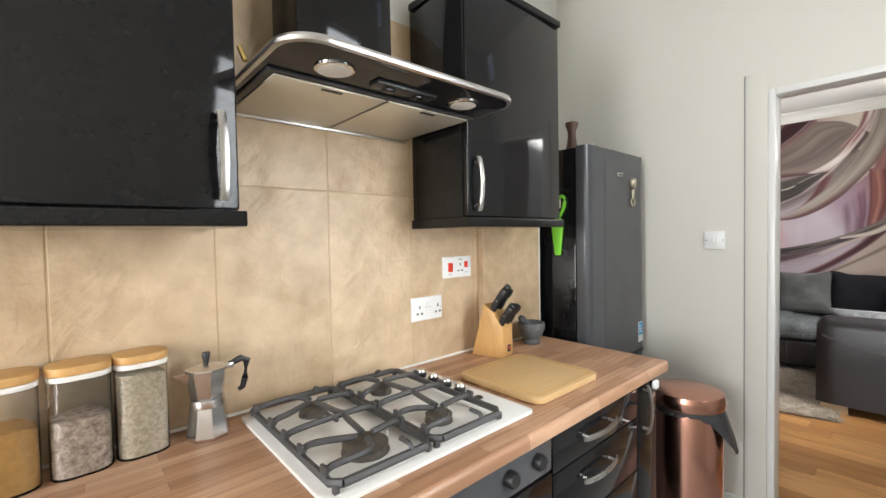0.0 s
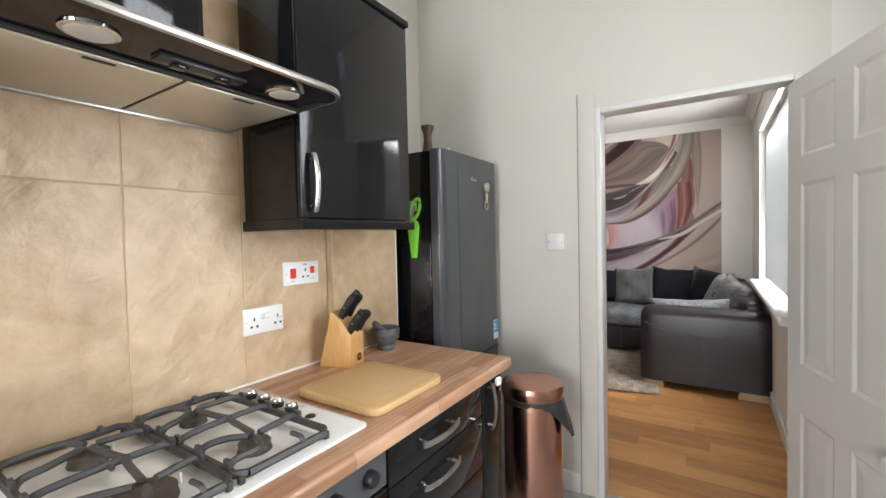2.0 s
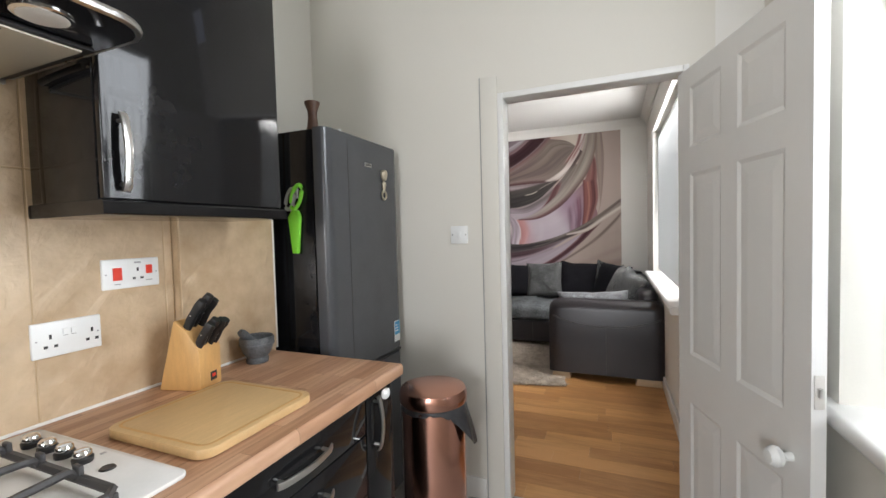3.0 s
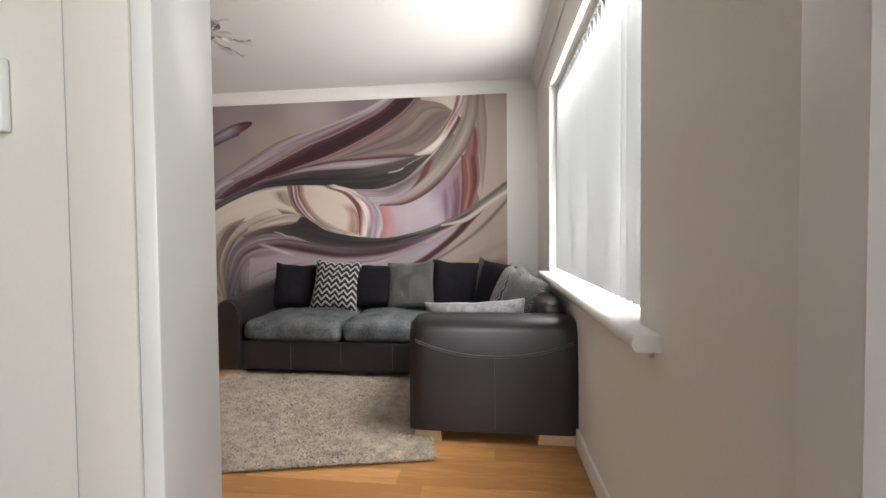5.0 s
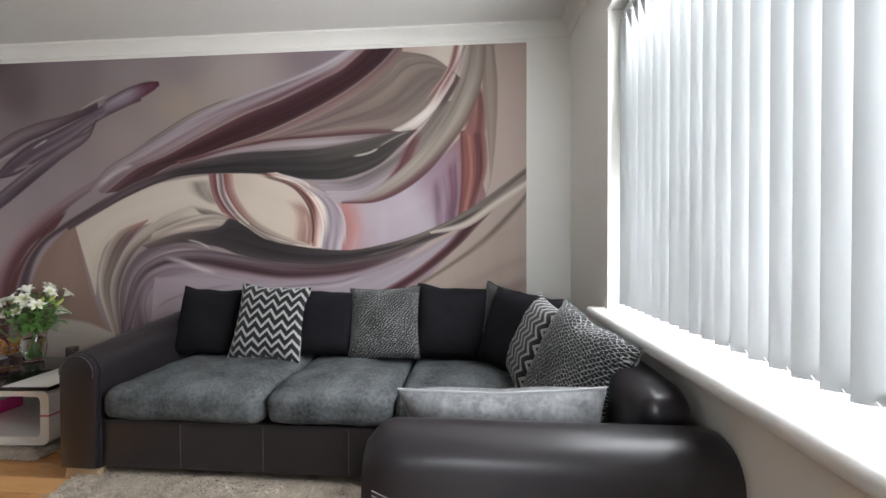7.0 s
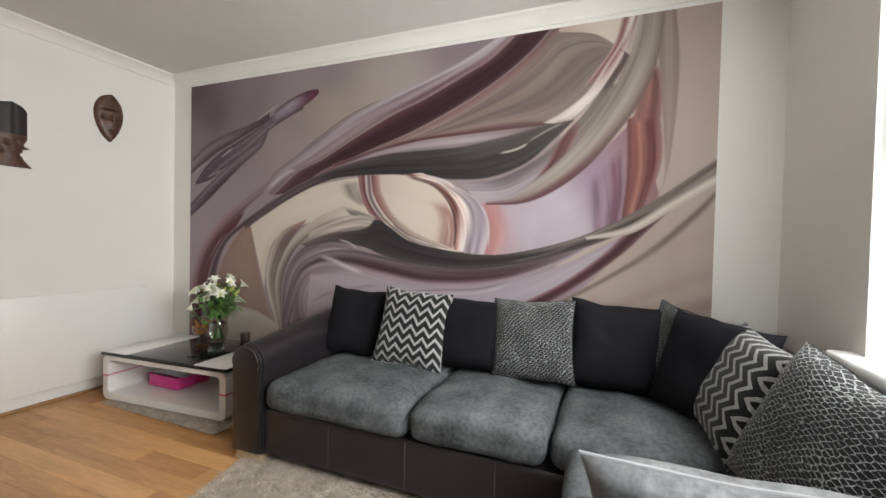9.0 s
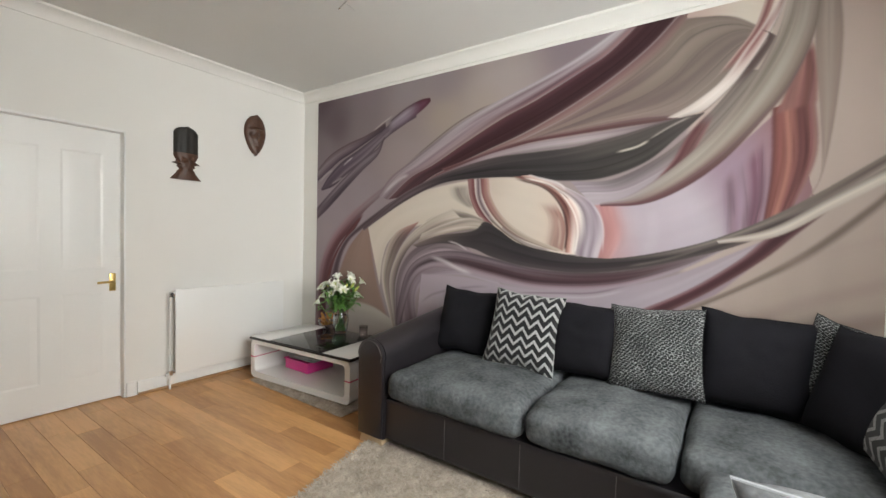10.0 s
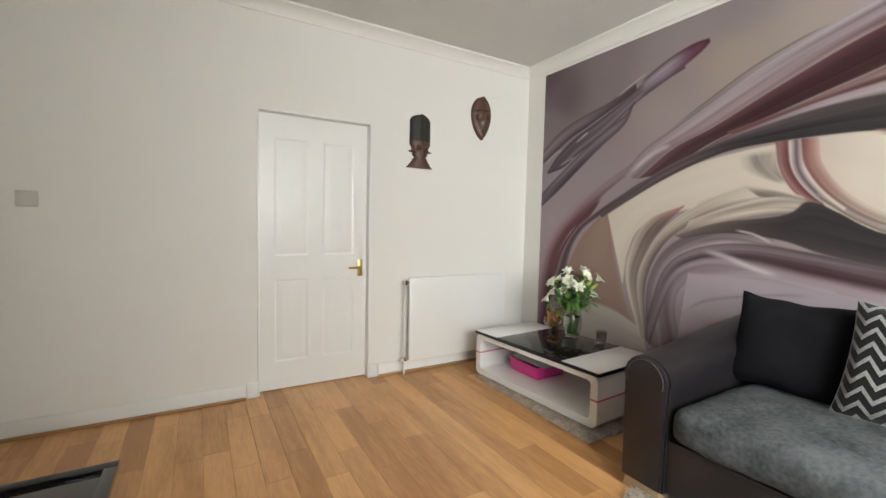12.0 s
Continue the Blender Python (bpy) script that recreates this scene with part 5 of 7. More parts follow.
pillow("scatter_cushion", 0.42, 0.44, 0.14, lean(6.62, 0.70, 0.71, -112, 16, 14), SNAKE, "tilted reptile-print cushion in the sofa corner", 6)
pillow("scatter_cushion", 0.48, 0.46, 0.16, lean(6.40, 0.66, 0.71, 222, 18, 4), PLAINC, "plain black cushion standing in the sofa corner", 7)
pillow("scatter_cushion", 0.46, 0.46, 0.14, lean(6.22, 0.60, 0.70, 188, 24, 96), ZIG, "tilted black and silver zigzag cushion", 8)
pillow("scatter_cushion", 0.52, 0.50, 0.17, lean(5.74, 0.51, 0.675, 200, 21, 11), SNAKE, "large reptile-print cushion leaning on the window side", 9)
pillow("scatter_cushion", 0.62, 0.40, 0.15, lean(5.40, 0.80, 0.58, 86, 20, 4), SILVERC, "silver crushed velvet cushion with pale piping", 10, PIPING, "pale piped edge")


# ---- rugs ----
def rug(name, corner, turn, lx, ly, count, seed, label):
    rng = random.Random(seed)
    th = thing(name, (corner[0], corner[1], 0), label, "rug")
    m = pose(corner[0], corner[1], 0, 0, 0, turn)
    bm = box(0, lx, -ly, 0, 0.0015, 0.012, 0.004)
    bm.transform(m)
    part("backing", bm, RUG, th)
    verts, faces = [], []
    root = ROOT[th.name]
    for _ in range(count):
        x, y = rng.uniform(-0.012, lx + 0.012), rng.uniform(-ly - 0.012, 0.012)
        a, l, w = rng.uniform(0, 6.283), rng.uniform(0.016, 0.034), rng.uniform(0.0022, 0.004)
        dx, dy = math.cos(a), math.sin(a)
        b = len(verts)
        pts = ((0, 0.008), (0.35 * l, 0.008 + 0.55 * l), (0.95 * l, 0.008 + 0.62 * l))
        for k, (o, z) in enumerate(pts):
            ww = w * (1.0, 1.1, 0.7)[k]
            for s in (-1, 1):
                verts.append(tuple(m @ Vector((x + dx * o - dy * ww * s, y + dy * o + dx * ww * s, z)) - root))
        faces += [(b, b + 1, b + 3, b + 2), (b + 2, b + 3, b + 5, b + 4)]
    me = bpy.data.meshes.new("pile")
    me.from_pydata(verts, [], faces)
    me.materials.append(RUG)
    ob = new("pile", me)
    ob.parent = th
    tagged(ob, "beige shag pile", kind="stuff")


rug("shag_rug", (4.557, 2.605), 11.8, 1.72, 1.62, 42000, 4, "beige shaggy pile rug on the oak floor before the sofa")
rug("shag_rug", (6.20, 4.44), -1, 0.74, 1.12, 9000, 5, "beige shaggy rug under the coffee table")


# ---- coffee table ----
def coffee_table():
    th = thing("coffee_table", (6.26, 3.93, 0.04), "white gloss coffee table with a black glass inlay", "coffee table")
    th.rotation_euler = (0, 0, radians(3.6))
    R = ROOT[th.name] = Vector((0, 0, 0))
    L, D = 0.57, 0.62
    out, inn = rounded(-L, L, 0.0, 0.318, 0.045), rounded(-L + 0.05, L - 0.05, 0.05, 0.285, 0.03)
    bm = bmesh.new()
    rings = []
    for o, x in ((out, 0.0), (inn, 0.0), (inn, D), (out, D)):
        rings.append([bm.verts.new((x, a, z)) for a, z in o])
    for p, q in zip(rings, rings[1:] + rings[:1]):
        for k in range(len(p)):
            j = (k + 1) % len(p)
            bm.faces.new((p[k], p[j], q[j], q[k]))
    part("body", bm, TABLEW, th)
    part("top_edge", box(-0.012, D + 0.012, -L - 0.012, L + 0.012, 0.319, 0.341, 0.008), BLACKG, th, "black lacquered top edge")
    for a, b in ((-L - 0.004, -0.30), (0.32, L + 0.004)):
        part("top_panel", box(-0.004, D + 0.004, a, b, 0.3415, 0.345, 0.001), TABLEW, th, "white glass panel of the top")
    part("glass_inlay", box(-0.004, D + 0.004, -0.298, 0.318, 0.3415, 0.345, 0.001), TABLEB, th, "black glass inlay")
    for s in (-1, 1):
        part("stripe", box(-0.002, D + 0.002, min(s * (L - 0.05), s * (L + 0.0022)), max(s * (L - 0.05), s * (L + 0.0022)), 0.168, 0.178), PINKS, th, "thin pink stripe", smooth=False)
    for x in (0.06, D - 0.06):
        for y in (-L + 0.07, L - 0.07):
            part("foot", lathe([(0.014, -0.02), (0.016, -0.006), (0.016, 0.002)], x, y, 12), BLACKP, th)
    th.location.z = 0.033


coffee_table()


def storage_box():
    th = thing("storage_box", (6.55, 4.17, 0.083), "pink plastic storage box on the coffee table's shelf", "storage box")
    bm = box(6.44, 6.72, 4.02, 4.33, 0.085, 0.175, 0.01)
    g = bmesh.ops.bisect_plane(bm, geom=bm.verts[:] + bm.edges[:] + bm.faces[:], plane_co=(0, 0, 0.1748), plane_no=(0, 0, 1), clear_outer=True)
    bmesh.ops.solidify(bm, geom=bm.faces[:], thickness=0.004)
    part("tub", bm, PINK, th)
    bm = bmesh.new()
    for a, b, c, d in ((6.432, 6.728, 4.012, 4.022), (6.432, 6.728, 4.328, 4.338), (6.432, 6.442, 4.022, 4.328), (6.718, 6.728, 4.022, 4.328)):
        box(a, b, c, d, 0.168, 0.178, 0.002, bm=bm)
    part("rim", bm, PINK, th)


storage_box()
for k, (a, z) in enumerate(((4, 0.181), (-7, 0.190), (12, 0.198))):
    bm = box(-0.11, 0.12, -0.16, 0.15, 0, 0.007, 0.002)
    bm.transform(pose(6.57, 4.15 + 0.01 * k, z, 0, 0, a))
    solid("magazine", bm, PAPER, "grey magazine lying on the pink box", "magazine", group="magazines")


def flower_vase():
    cx, cy, z = 6.80, 4.03, 0.379
    th = thing("flower_vase", (cx, cy, z), "glass vase of white lilies with green leaves", "vase")
    prof = [(0.052, z), (0.060, z + 0.02), (0.072, z + 0.10), (0.066, z + 0.16), (0.05, z + 0.20), (0.062, z + 0.245)]
    inner = [(r - 0.004, h + (0.006 if i == 0 else 0)) for i, (r, h) in enumerate(prof)]
    bm = bmesh.new()
    prof2 = prof + inner[::-1]
    rings = [[bm.verts.new((cx + r * math.cos(a), cy + r * math.sin(a), h)) for a in (2 * math.pi * k / 28 for k in range(28))] for r, h in prof2]
    for p, q in zip(rings, rings[1:]):
        for k in range(28):
            bm.faces.new((p[k], p[(k + 1) % 28], q[(k + 1) % 28], q[k]))
    bm.faces.new(rings[0])
    bm.faces.new(rings[-1])
    part("vase", bm, CLEAR, th, "clear glass vase")
    part("water", lathe([(0.047, z + 0.0065), (0.067, z + 0.10), (0.061, z + 0.155)], cx, cy, 28), WATER, th)
    rng = random.Random(8)
    for k in range(27):
        a, r = k * 2.4, 0.03 + 0.175 * math.sqrt(rng.random())
        hx, hy, hz = cx + r * math.cos(a) * 0.85, cy + r * math.sin(a), z + 0.555 - r * 0.75 + rng.uniform(-0.15, 0.03)
        st = [(cx + 0.03 * math.cos(a + 2.6), cy + 0.03 * math.sin(a + 2.6), z + 0.02), (cx + 0.02 * math.cos(a), cy + 0.02 * math.sin(a), z + 0.22), (hx * 0.55 + cx * 0.45, hy * 0.55 + cy * 0.45, hz - 0.10), (hx, hy, hz)]
        stem = part("stem", tube(spline(st, 10), 0.0035, 5), LEAF, th, "green stem")
        for q in range(7):
            p = Vector(spline(st, 20)[9 + q * 2 - (q % 2) if q < 6 else 19])
            b = rng.uniform(0, 6.28)
            l, d = rng.uniform(0.07, 0.13), Vector((math.cos(b), math.sin(b), rng.uniform(-0.1, 0.7))).normalized()
            side = d.cross(Vector((0, 0, 1))).normalized()
            bm = bmesh.new()
            rows = []
            for i in range(6):
                u = i / 5
                c = p + d * l * u - Vector((0, 0, 0.05 * u * u))
                w = 0.019 * math.sin(math.pi * min(0.97, u * 0.9 + 0.08))
                rows.append((bm.verts.new(c - side * w), bm.verts.new(c - Vector((0, 0, 0.003))), bm.verts.new(c + side * w)))
            for e, f in zip(rows, rows[1:]):
                for i in (0, 1):
                    bm.faces.new((e[i], e[i + 1], f[i + 1], f[i]))
            part("leaf", bm, LEAF, stem)
        up = Vector((math.cos(a) * 0.8, math.sin(a) * 0.8, 0.75)).normalized()
        q3 = up.to_track_quat("Z", "Y").to_matrix().to_4x4()
        if k % 4 == 3:
            bm = lathe([(0.004, 0), (0.011, 0.02), (0.012, 0.045), (0.003, 0.075)], 0, 0, 8)
            bm.transform(Matrix.Translation((hx, hy, hz)) @ q3)
            part("bud", bm, BUD, stem, "pale green lily bud")
            continue
        bm = bmesh.new()
        for i in range(6):
            b = i * math.pi / 3
            ca, sa = math.cos(b), math.sin(b)
            rows = []
            for j in range(6):
                u = j / 5
                rr, zz, w = 0.006 + 0.044 * u, 0.038 * math.sin(u * 2.2), 0.014 * math.sin(math.pi * (0.12 + 0.84 * u))
                rows.append([bm.verts.new((ca * rr - sa * w * s, sa * rr + ca * w * s, zz - 0.004 * (1 - abs(s)))) for s in (-1, 0, 1)])
            for e, f in zip(rows, rows[1:]):
                for s in (0, 1):
                    bm.faces.new((e[s], e[s + 1], f[s + 1], f[s]))
        bm.transform(Matrix.Translation((hx, hy, hz)) @ q3)
        fl = part("flower", bm, PETAL, stem, "white lily flower")
        bm = bmesh.new()
        for i in range(5):
            b = i * 1.2566
            tube([(0, 0, 0), (0.008 * math.cos(b), 0.008 * math.sin(b), 0.025), (0.014 * math.cos(b), 0.014 * math.sin(b), 0.04)], 0.0016, 4, bm)
        bm.transform(Matrix.Translation((hx, hy, hz)) @ q3)
        part("stamen", bm, BUD, fl)


flower_vase()


def glass_bowl():
    cx, cy, z = 6.87, 4.30, 0.379
    th = thing("glass_bowl", (cx, cy, z), "round glass bowl of orange dried flowers", "bowl")
    prof = [(0.035, z), (0.068, z + 0.02), (0.084, z + 0.05), (0.080, z + 0.07), (0.076, z + 0.08)]
    bm = bmesh.new()
    rings = [[bm.verts.new((cx + r * math.cos(a), cy + r * math.sin(a), h)) for a in (2 * math.pi * k / 24 for k in range(24))] for r, h in prof + [(r - 0.003, h + 0.003) for r, h in prof[::-1]]]
    for p, q in zip(rings, rings[1:]):
        for k in range(24):
            bm.faces.new((p[k], p[(k + 1) % 24], q[(k + 1) % 24], q[k]))
    bm.faces.new(rings[0])
    bm.faces.new(rings[-1])
    part("bowl", bm, CLEAR, th)
    rng = random.Random(2)
    for k in range(52):
        a, r, h = rng.uniform(0, 6.28), 0.074 * math.sqrt(rng.random()), rng.uniform(0.02, 0.13)
        r *= 1 - abs(h - 0.065) * 5
        bm = bmesh.new()
        bmesh.ops.create_icosphere(bm, subdivisions=1, radius=rng.uniform(0.012, 0.02))
        bm.transform(pose(cx + r * math.cos(a), cy + r * math.sin(a), z + h, rng.uniform(0, 90), rng.uniform(0, 90), 0) @ Matrix.Diagonal((1, 1, 0.5, 1)))
        part("dried_flower", bm, ORANGE, th, smooth=False)


glass_bowl()
cx, cy = 6.86, 3.80
bm = bmesh.new()
rings = [[bm.verts.new((cx + r * math.cos(a), cy + r * math.sin(a), h)) for a in (2 * math.pi * k / 24 for k in range(24))] for r, h in ((0.034, 0.379), (0.038, 0.46), (0.034, 0.46), (0.031, 0.388))]
for p, q in zip(rings, rings[1:]):
    for k in range(24):
        bm.faces.new((p[k], p[(k + 1) % 24], q[(k + 1) % 24], q[k]))
bm.faces.new(rings[0])
bm.faces.new(rings[-1])
solid("glass_tumbler", bm, SMOKE, "small smoked glass tumbler on the coffee table", "tumbler")


# ---- radiator, masks, wall plate ----
def radiator():
    th = thing("radiator", (6.22, 4.8, 0.1), "flat white panel radiator below the masks", "radiator")
    part("panel", box(5.745, 6.72, 4.765, 4.792, 0.115, 0.795, 0.008), GLOSSW, th)
    part("panel", box(5.76, 6.705, 4.81, 4.826, 0.13, 0.78, 0.005), GLOSSW, th)
    for x in (5.9, 6.55):
        part("bracket", box(x, x + 0.03, 4.826, YL, 0.2, 0.7, 0.002), GLOSSW, th)
    pipe = part("pipe", tube([(5.712, 4.785, 0.0), (5.712, 4.785, 0.10), (5.712, 4.785, 0.755), (5.72, 4.785, 0.765), (5.75, 4.785, 0.765)], 0.0085, 8), GLOSSW, th, "white painted pipe")
    for z in (0.13, 0.755):
        v = part("valve", lathe([(0.013, z - 0.02), (0.018, z - 0.016), (0.018, z + 0.016), (0.011, z + 0.02)], 5.718, 4.785, 12), CHROME, th, "chrome valve")
        part("union", tube([(5.72, 4.785, z), (5.752, 4.785, z)], 0.011, 8), CHROME, v)
    part("valve_cap", tube([(5.71, 4.785, 0.12), (5.678, 4.785, 0.12)], 0.012, 10), GLOSSW, th)


radiator()


def relief(name, cx, cz, w, h, shape, depth, material, label, seed, dark=None, dark_from=None):
    """A carved board: an outline by half-width over the height, domed, with carved features."""
    n, k = 36, 16
    bm = bmesh.new()
    rows = []
    for i in range(n + 1):
        v = i / n
        hw, face = shape(v)
        row = []
        for j in range(k + 1):
            u = -1 + 2 * j / k
            d = depth * (1 - u * u) ** 0.5 * face(u, v)
            row.append(bm.verts.new((cx + u * hw * w, YL - 0.004 - d, cz - h * v)))
        rows.append(row)
    for a, b in zip(rows, rows[1:]):
        for j in range(k):
            bm.faces.new((a[j], a[j + 1], b[j + 1], b[j]))
    back = [e for e in bm.edges if e.is_boundary]
    ext = bmesh.ops.extrude_edge_only(bm, edges=back)
    for v in ext["geom"]:
        if isinstance(v, bmesh.types.BMVert):
            v.co.y = YL - 0.001
    edge = [e for e in bm.edges if e.is_boundary]
    bmesh.ops.holes_fill(bm, edges=edge)
    ob = solid(name, bm, material, label, "carved mask")
    if dark is not None:
        ob.data.materials.append(dark)
        for p in ob.data.polygons:
            if p.center.z > dark_from:
                p.material_index = 1
    return ob


def gauss(u, v, a, b, s, t):
    return math.exp(-((u - a) / s) ** 2 - ((v - b) / t) ** 2)


def hood_mask(v):
    if v < 0.14:
        hw = 0.40 * math.sqrt(max(0.0, 1 - ((0.14 - v) / 0.14) ** 2)) + 0.01
    elif v < 0.56:
        hw = 0.40 + 0.02 * v
    elif v < 0.66:
        hw = 0.41 - 1.2 * (v - 0.56)
    elif v < 0.72:
        hw = 0.29 + 0.20 * math.sin((v - 0.66) / 0.06 * math.pi)
    elif v < 0.84:
        hw = 0.27 + 0.05 * math.sin((v - 0.72) * 60)
    else:
        hw = 0.27 + 1.6 * (v - 0.84)
    return hw, lambda u, w: 0.75 + (0.05 * math.sin(u * 40) if w < 0.5 else 0.35 * gauss(u, w, 0, 0.68, 0.2, 0.09) - 0.4 * gauss(abs(u), w, 0.35, 0.62, 0.15, 0.03) + 0.2 * gauss(u, w, 0, 0.77, 0.3, 0.02))


def oval_mask(v):
    hw = 0.5 * (math.sin(math.pi * min(1, v * 1.02) ** 0.8) ** 0.62) if 0 < v < 0.97 else 0.03
    return max(0.03, hw), lambda u, w: 0.8 + 0.45 * gauss(u, w, 0, 0.52, 0.14, 0.16) - 0.35 * gauss(abs(u), w, 0.42, 0.50, 0.2, 0.05) - 0.3 * gauss(u, w, 0, 0.33, 0.8, 0.012) + 0.25 * gauss(u, w, 0, 0.74, 0.22, 0.03) - 0.2 * gauss(u, w, 0, 0.77, 0.3, 0.012)


relief("carved_mask", 5.85, 2.11, 0.23, 0.43, hood_mask, 0.05, MASKW, "dark carved wooden mask with a tall black headdress", 1, MASKD, 1.89)
relief("carved_mask", 6.45, 2.352, 0.215, 0.375, oval_mask, 0.05, MASKW, "oval dark brown carved wooden mask", 2)
solid("blank_plate", box(3.44, 3.53, YL - 0.009, YL, 1.275, 1.36, 0.003), PLATE, "painted-over blank plate on the wall", "wall plate")


# ---- ceiling lamp ----
def twig_lamp():
    cx, cy = 5.56, 2.69
    th = thing("ceiling_lamp", (cx, cy, CE), "silver ceiling lamp of twig-like branches with small bulbs", "ceiling lamp")
    part("ceiling_plate", lathe([(0.075, CE - 0.028), (0.085, CE - 0.02), (0.085, CE - 0.001)], cx, cy, 28), CHROME, th, "round chrome ceiling plate")
    part("hub", lathe([(0.012, CE - 0.115), (0.045, CE - 0.105), (0.05, CE - 0.07), (0.03, CE - 0.05), (0.02, CE - 0.028)], cx, cy, 20), CHROME, th)
    rng = random.Random(12)
    for k in range(18):
        a = k * 0.698 + rng.uniform(-0.15, 0.15)
        l, dz = rng.uniform(0.20, 0.31), rng.uniform(-0.11, 0.03)
        z0 = CE - 0.10 + rng.uniform(-0.01, 0.03)
        p = [(cx + 0.03 * math.cos(a), cy + 0.03 * math.sin(a), z0)]
        for q in (0.35, 0.7, 1.0):
            b = a + rng.uniform(-0.22, 0.22)
            p.append((cx + l * q * math.cos(b), cy + l * q * math.sin(b), min(CE - 0.012, z0 + dz * q + rng.uniform(-0.012, 0.012))))
        br = part("branch", tube(spline(p, 9), [0.0042] * 5 + [0.003] * 5, 5), STEEL, th)
        for q in range(3):
            s = Vector(spline(p, 9)[4 + q * 2])
            b = a + rng.choice((-1, 1)) * rng.uniform(0.5, 0.9)
            e = s + Vector((math.cos(b), math.sin(b), rng.uniform(-0.3, 0.2))) * rng.uniform(0.04, 0.09)
            e.z = min(e.z, CE - 0.012)
            part("twig", tube([s, (s + e) / 2 + Vector((0, 0, 0.006)), e], [0.0028, 0.0024, 0.0018], 4), STEEL, br)
    for k in range(5):
        a = k * 1.2566 + 0.5
        px, py, pz = cx + 0.09 * math.cos(a), cy + 0.09 * math.sin(a), CE - 0.085
        hold = part("lamp_holder", tube([(cx + 0.035 * math.cos(a), cy + 0.035 * math.sin(a), CE - 0.08), (px, py, pz)], 0.009, 8), CHROME, th)
        part("bulb", tube([(px, py, pz), (cx + 0.115 * math.cos(a), cy + 0.115 * math.sin(a), pz - 0.006), (cx + 0.145 * math.cos(a), cy + 0.145 * math.sin(a), pz - 0.012)], [0.006, 0.0095, 0.006], 8), BULB, hold, "small white bulb")


twig_lamp()


# ---- television and its stand ----
def tv_stand():
    th = thing("tv_stand", (3.8, 2.52, 0.0), "low white television stand with a black glass top", "television stand")
    y0, y1 = 1.72, 3.345
    part("top", box(3.50, 4.065, y0, y1, 0.445, 0.47, 0.008), TABLEB, th, "black glass top with a raised rim")
    bm = bmesh.new()
    for a, b, c, d in ((3.50, 4.065, y0, y0 + 0.035), (3.50, 4.065, y1 - 0.035, y1), (4.03, 4.065, y0 + 0.035, y1 - 0.035), (3.50, 3.535, y0 + 0.035, y1 - 0.035)):
        box(a, b, c, d, 0.4705, 0.476, 0.002, bm=bm)
    part("rim", bm, BLACKG, th)
    for y in (y0 + 0.29, y1 - 0.37):
        part("side_panel", box(3.52, 4.05, y - 0.02, y + 0.02, 0.0, 0.444, 0.004), TABLEW, th)
    part("shelf", box(3.54, 4.03, y0 + 0.31, y1 - 0.39, 0.14, 0.165, 0.004), TABLEW, th)


def television():
    th = thing("television", (3.8, 2.235, 0.476), "flat black television tilted forward on its stand", "television")
    m = pose(3.955, 2.235, 1.44, 0, 8, 0)
    bm = box(-0.045, 0.0, -0.465, 0.465, -0.55, 0, 0.006)
    bm.transform(m)
    part("casing", bm, BLACKP, th)
    bm = box(0.0005, 0.003, -0.447, 0.447, -0.53, -0.018)
    bm.transform(m)
    part("screen", bm, TVM, th, "dark glossy screen", smooth=False)
    part("neck", tube([(3.80, 2.235, 0.485), (3.80, 2.235, 0.9), (3.86, 2.235, 1.1)], 0.025, 10), BLACKP, th)
    part("base", box(3.68, 3.96, 2.0, 2.47, 0.476, 0.49, 0.005), BLACKP, th)


tv_stand()
television()


# ---- oak floor ----
def oak_floor():
    th = thing("floor", (LX, YW, 0), "warm oak plank floor with mixed shades", "floor", kind="structure")
    ROOT[th.name] = Vector((0, 0, 0))
    th.location = (0, 0, 0)
    bm = box(KX + 0.07, XM, YW, YL + 0.2, -0.1, -0.0045)
    part("underlay", bm, GAP, th, smooth=False)
    rng = random.Random(21)
    w = 0.125
    bases = {}
    x = KX + 0.071
    while x < XM - 0.01:
        x2 = min(x + w, XM)
        y = YW - rng.uniform(0, 0.5)
        hi = YL + 0.15 if 4.5 < x < 5.5 else YL
        while y < hi:
            l = rng.choice((0.45, 0.6, 0.75, 0.9, 1.1))
            a, b = max(y, YW), min(y + l, hi)
            y += l
            if b - a < 0.03:
                continue
            key = (round(x2 - x, 4), round(b - a, 3))
            if key not in bases:
                bm = bmesh.new()
                c = 0.0012
                lo = [bm.verts.new(p) for p in ((0.0003, 0.0003, -0.006), (key[0] - 0.0003, 0.0003, -0.006), (key[0] - 0.0003, key[1] - 0.0003, -0.006), (0.0003, key[1] - 0.0003, -0.006))]
                md = [bm.verts.new((v.co.x, v.co.y, -c)) for v in lo]
                tp = [bm.verts.new(p) for p in ((c, c, 0), (key[0] - c, c, 0), (key[0] - c, key[1] - c, 0), (c, key[1] - c, 0))]
                for p, q in ((lo, md), (md, tp)):
                    for k in range(4):
                        bm.faces.new((p[k], p[(k + 1) % 4], q[(k + 1) % 4], q[k]))
                bm.faces.new(tp)
                me = bpy.data.meshes.new("plank")
                bm.to_mesh(me)
                bm.free()
                me.materials.append(OAK)
                bases[key] = me
            ob = new("plank", bases[key])
            ob.parent = th
            ob.location = (x, a, 0)
        x = x2


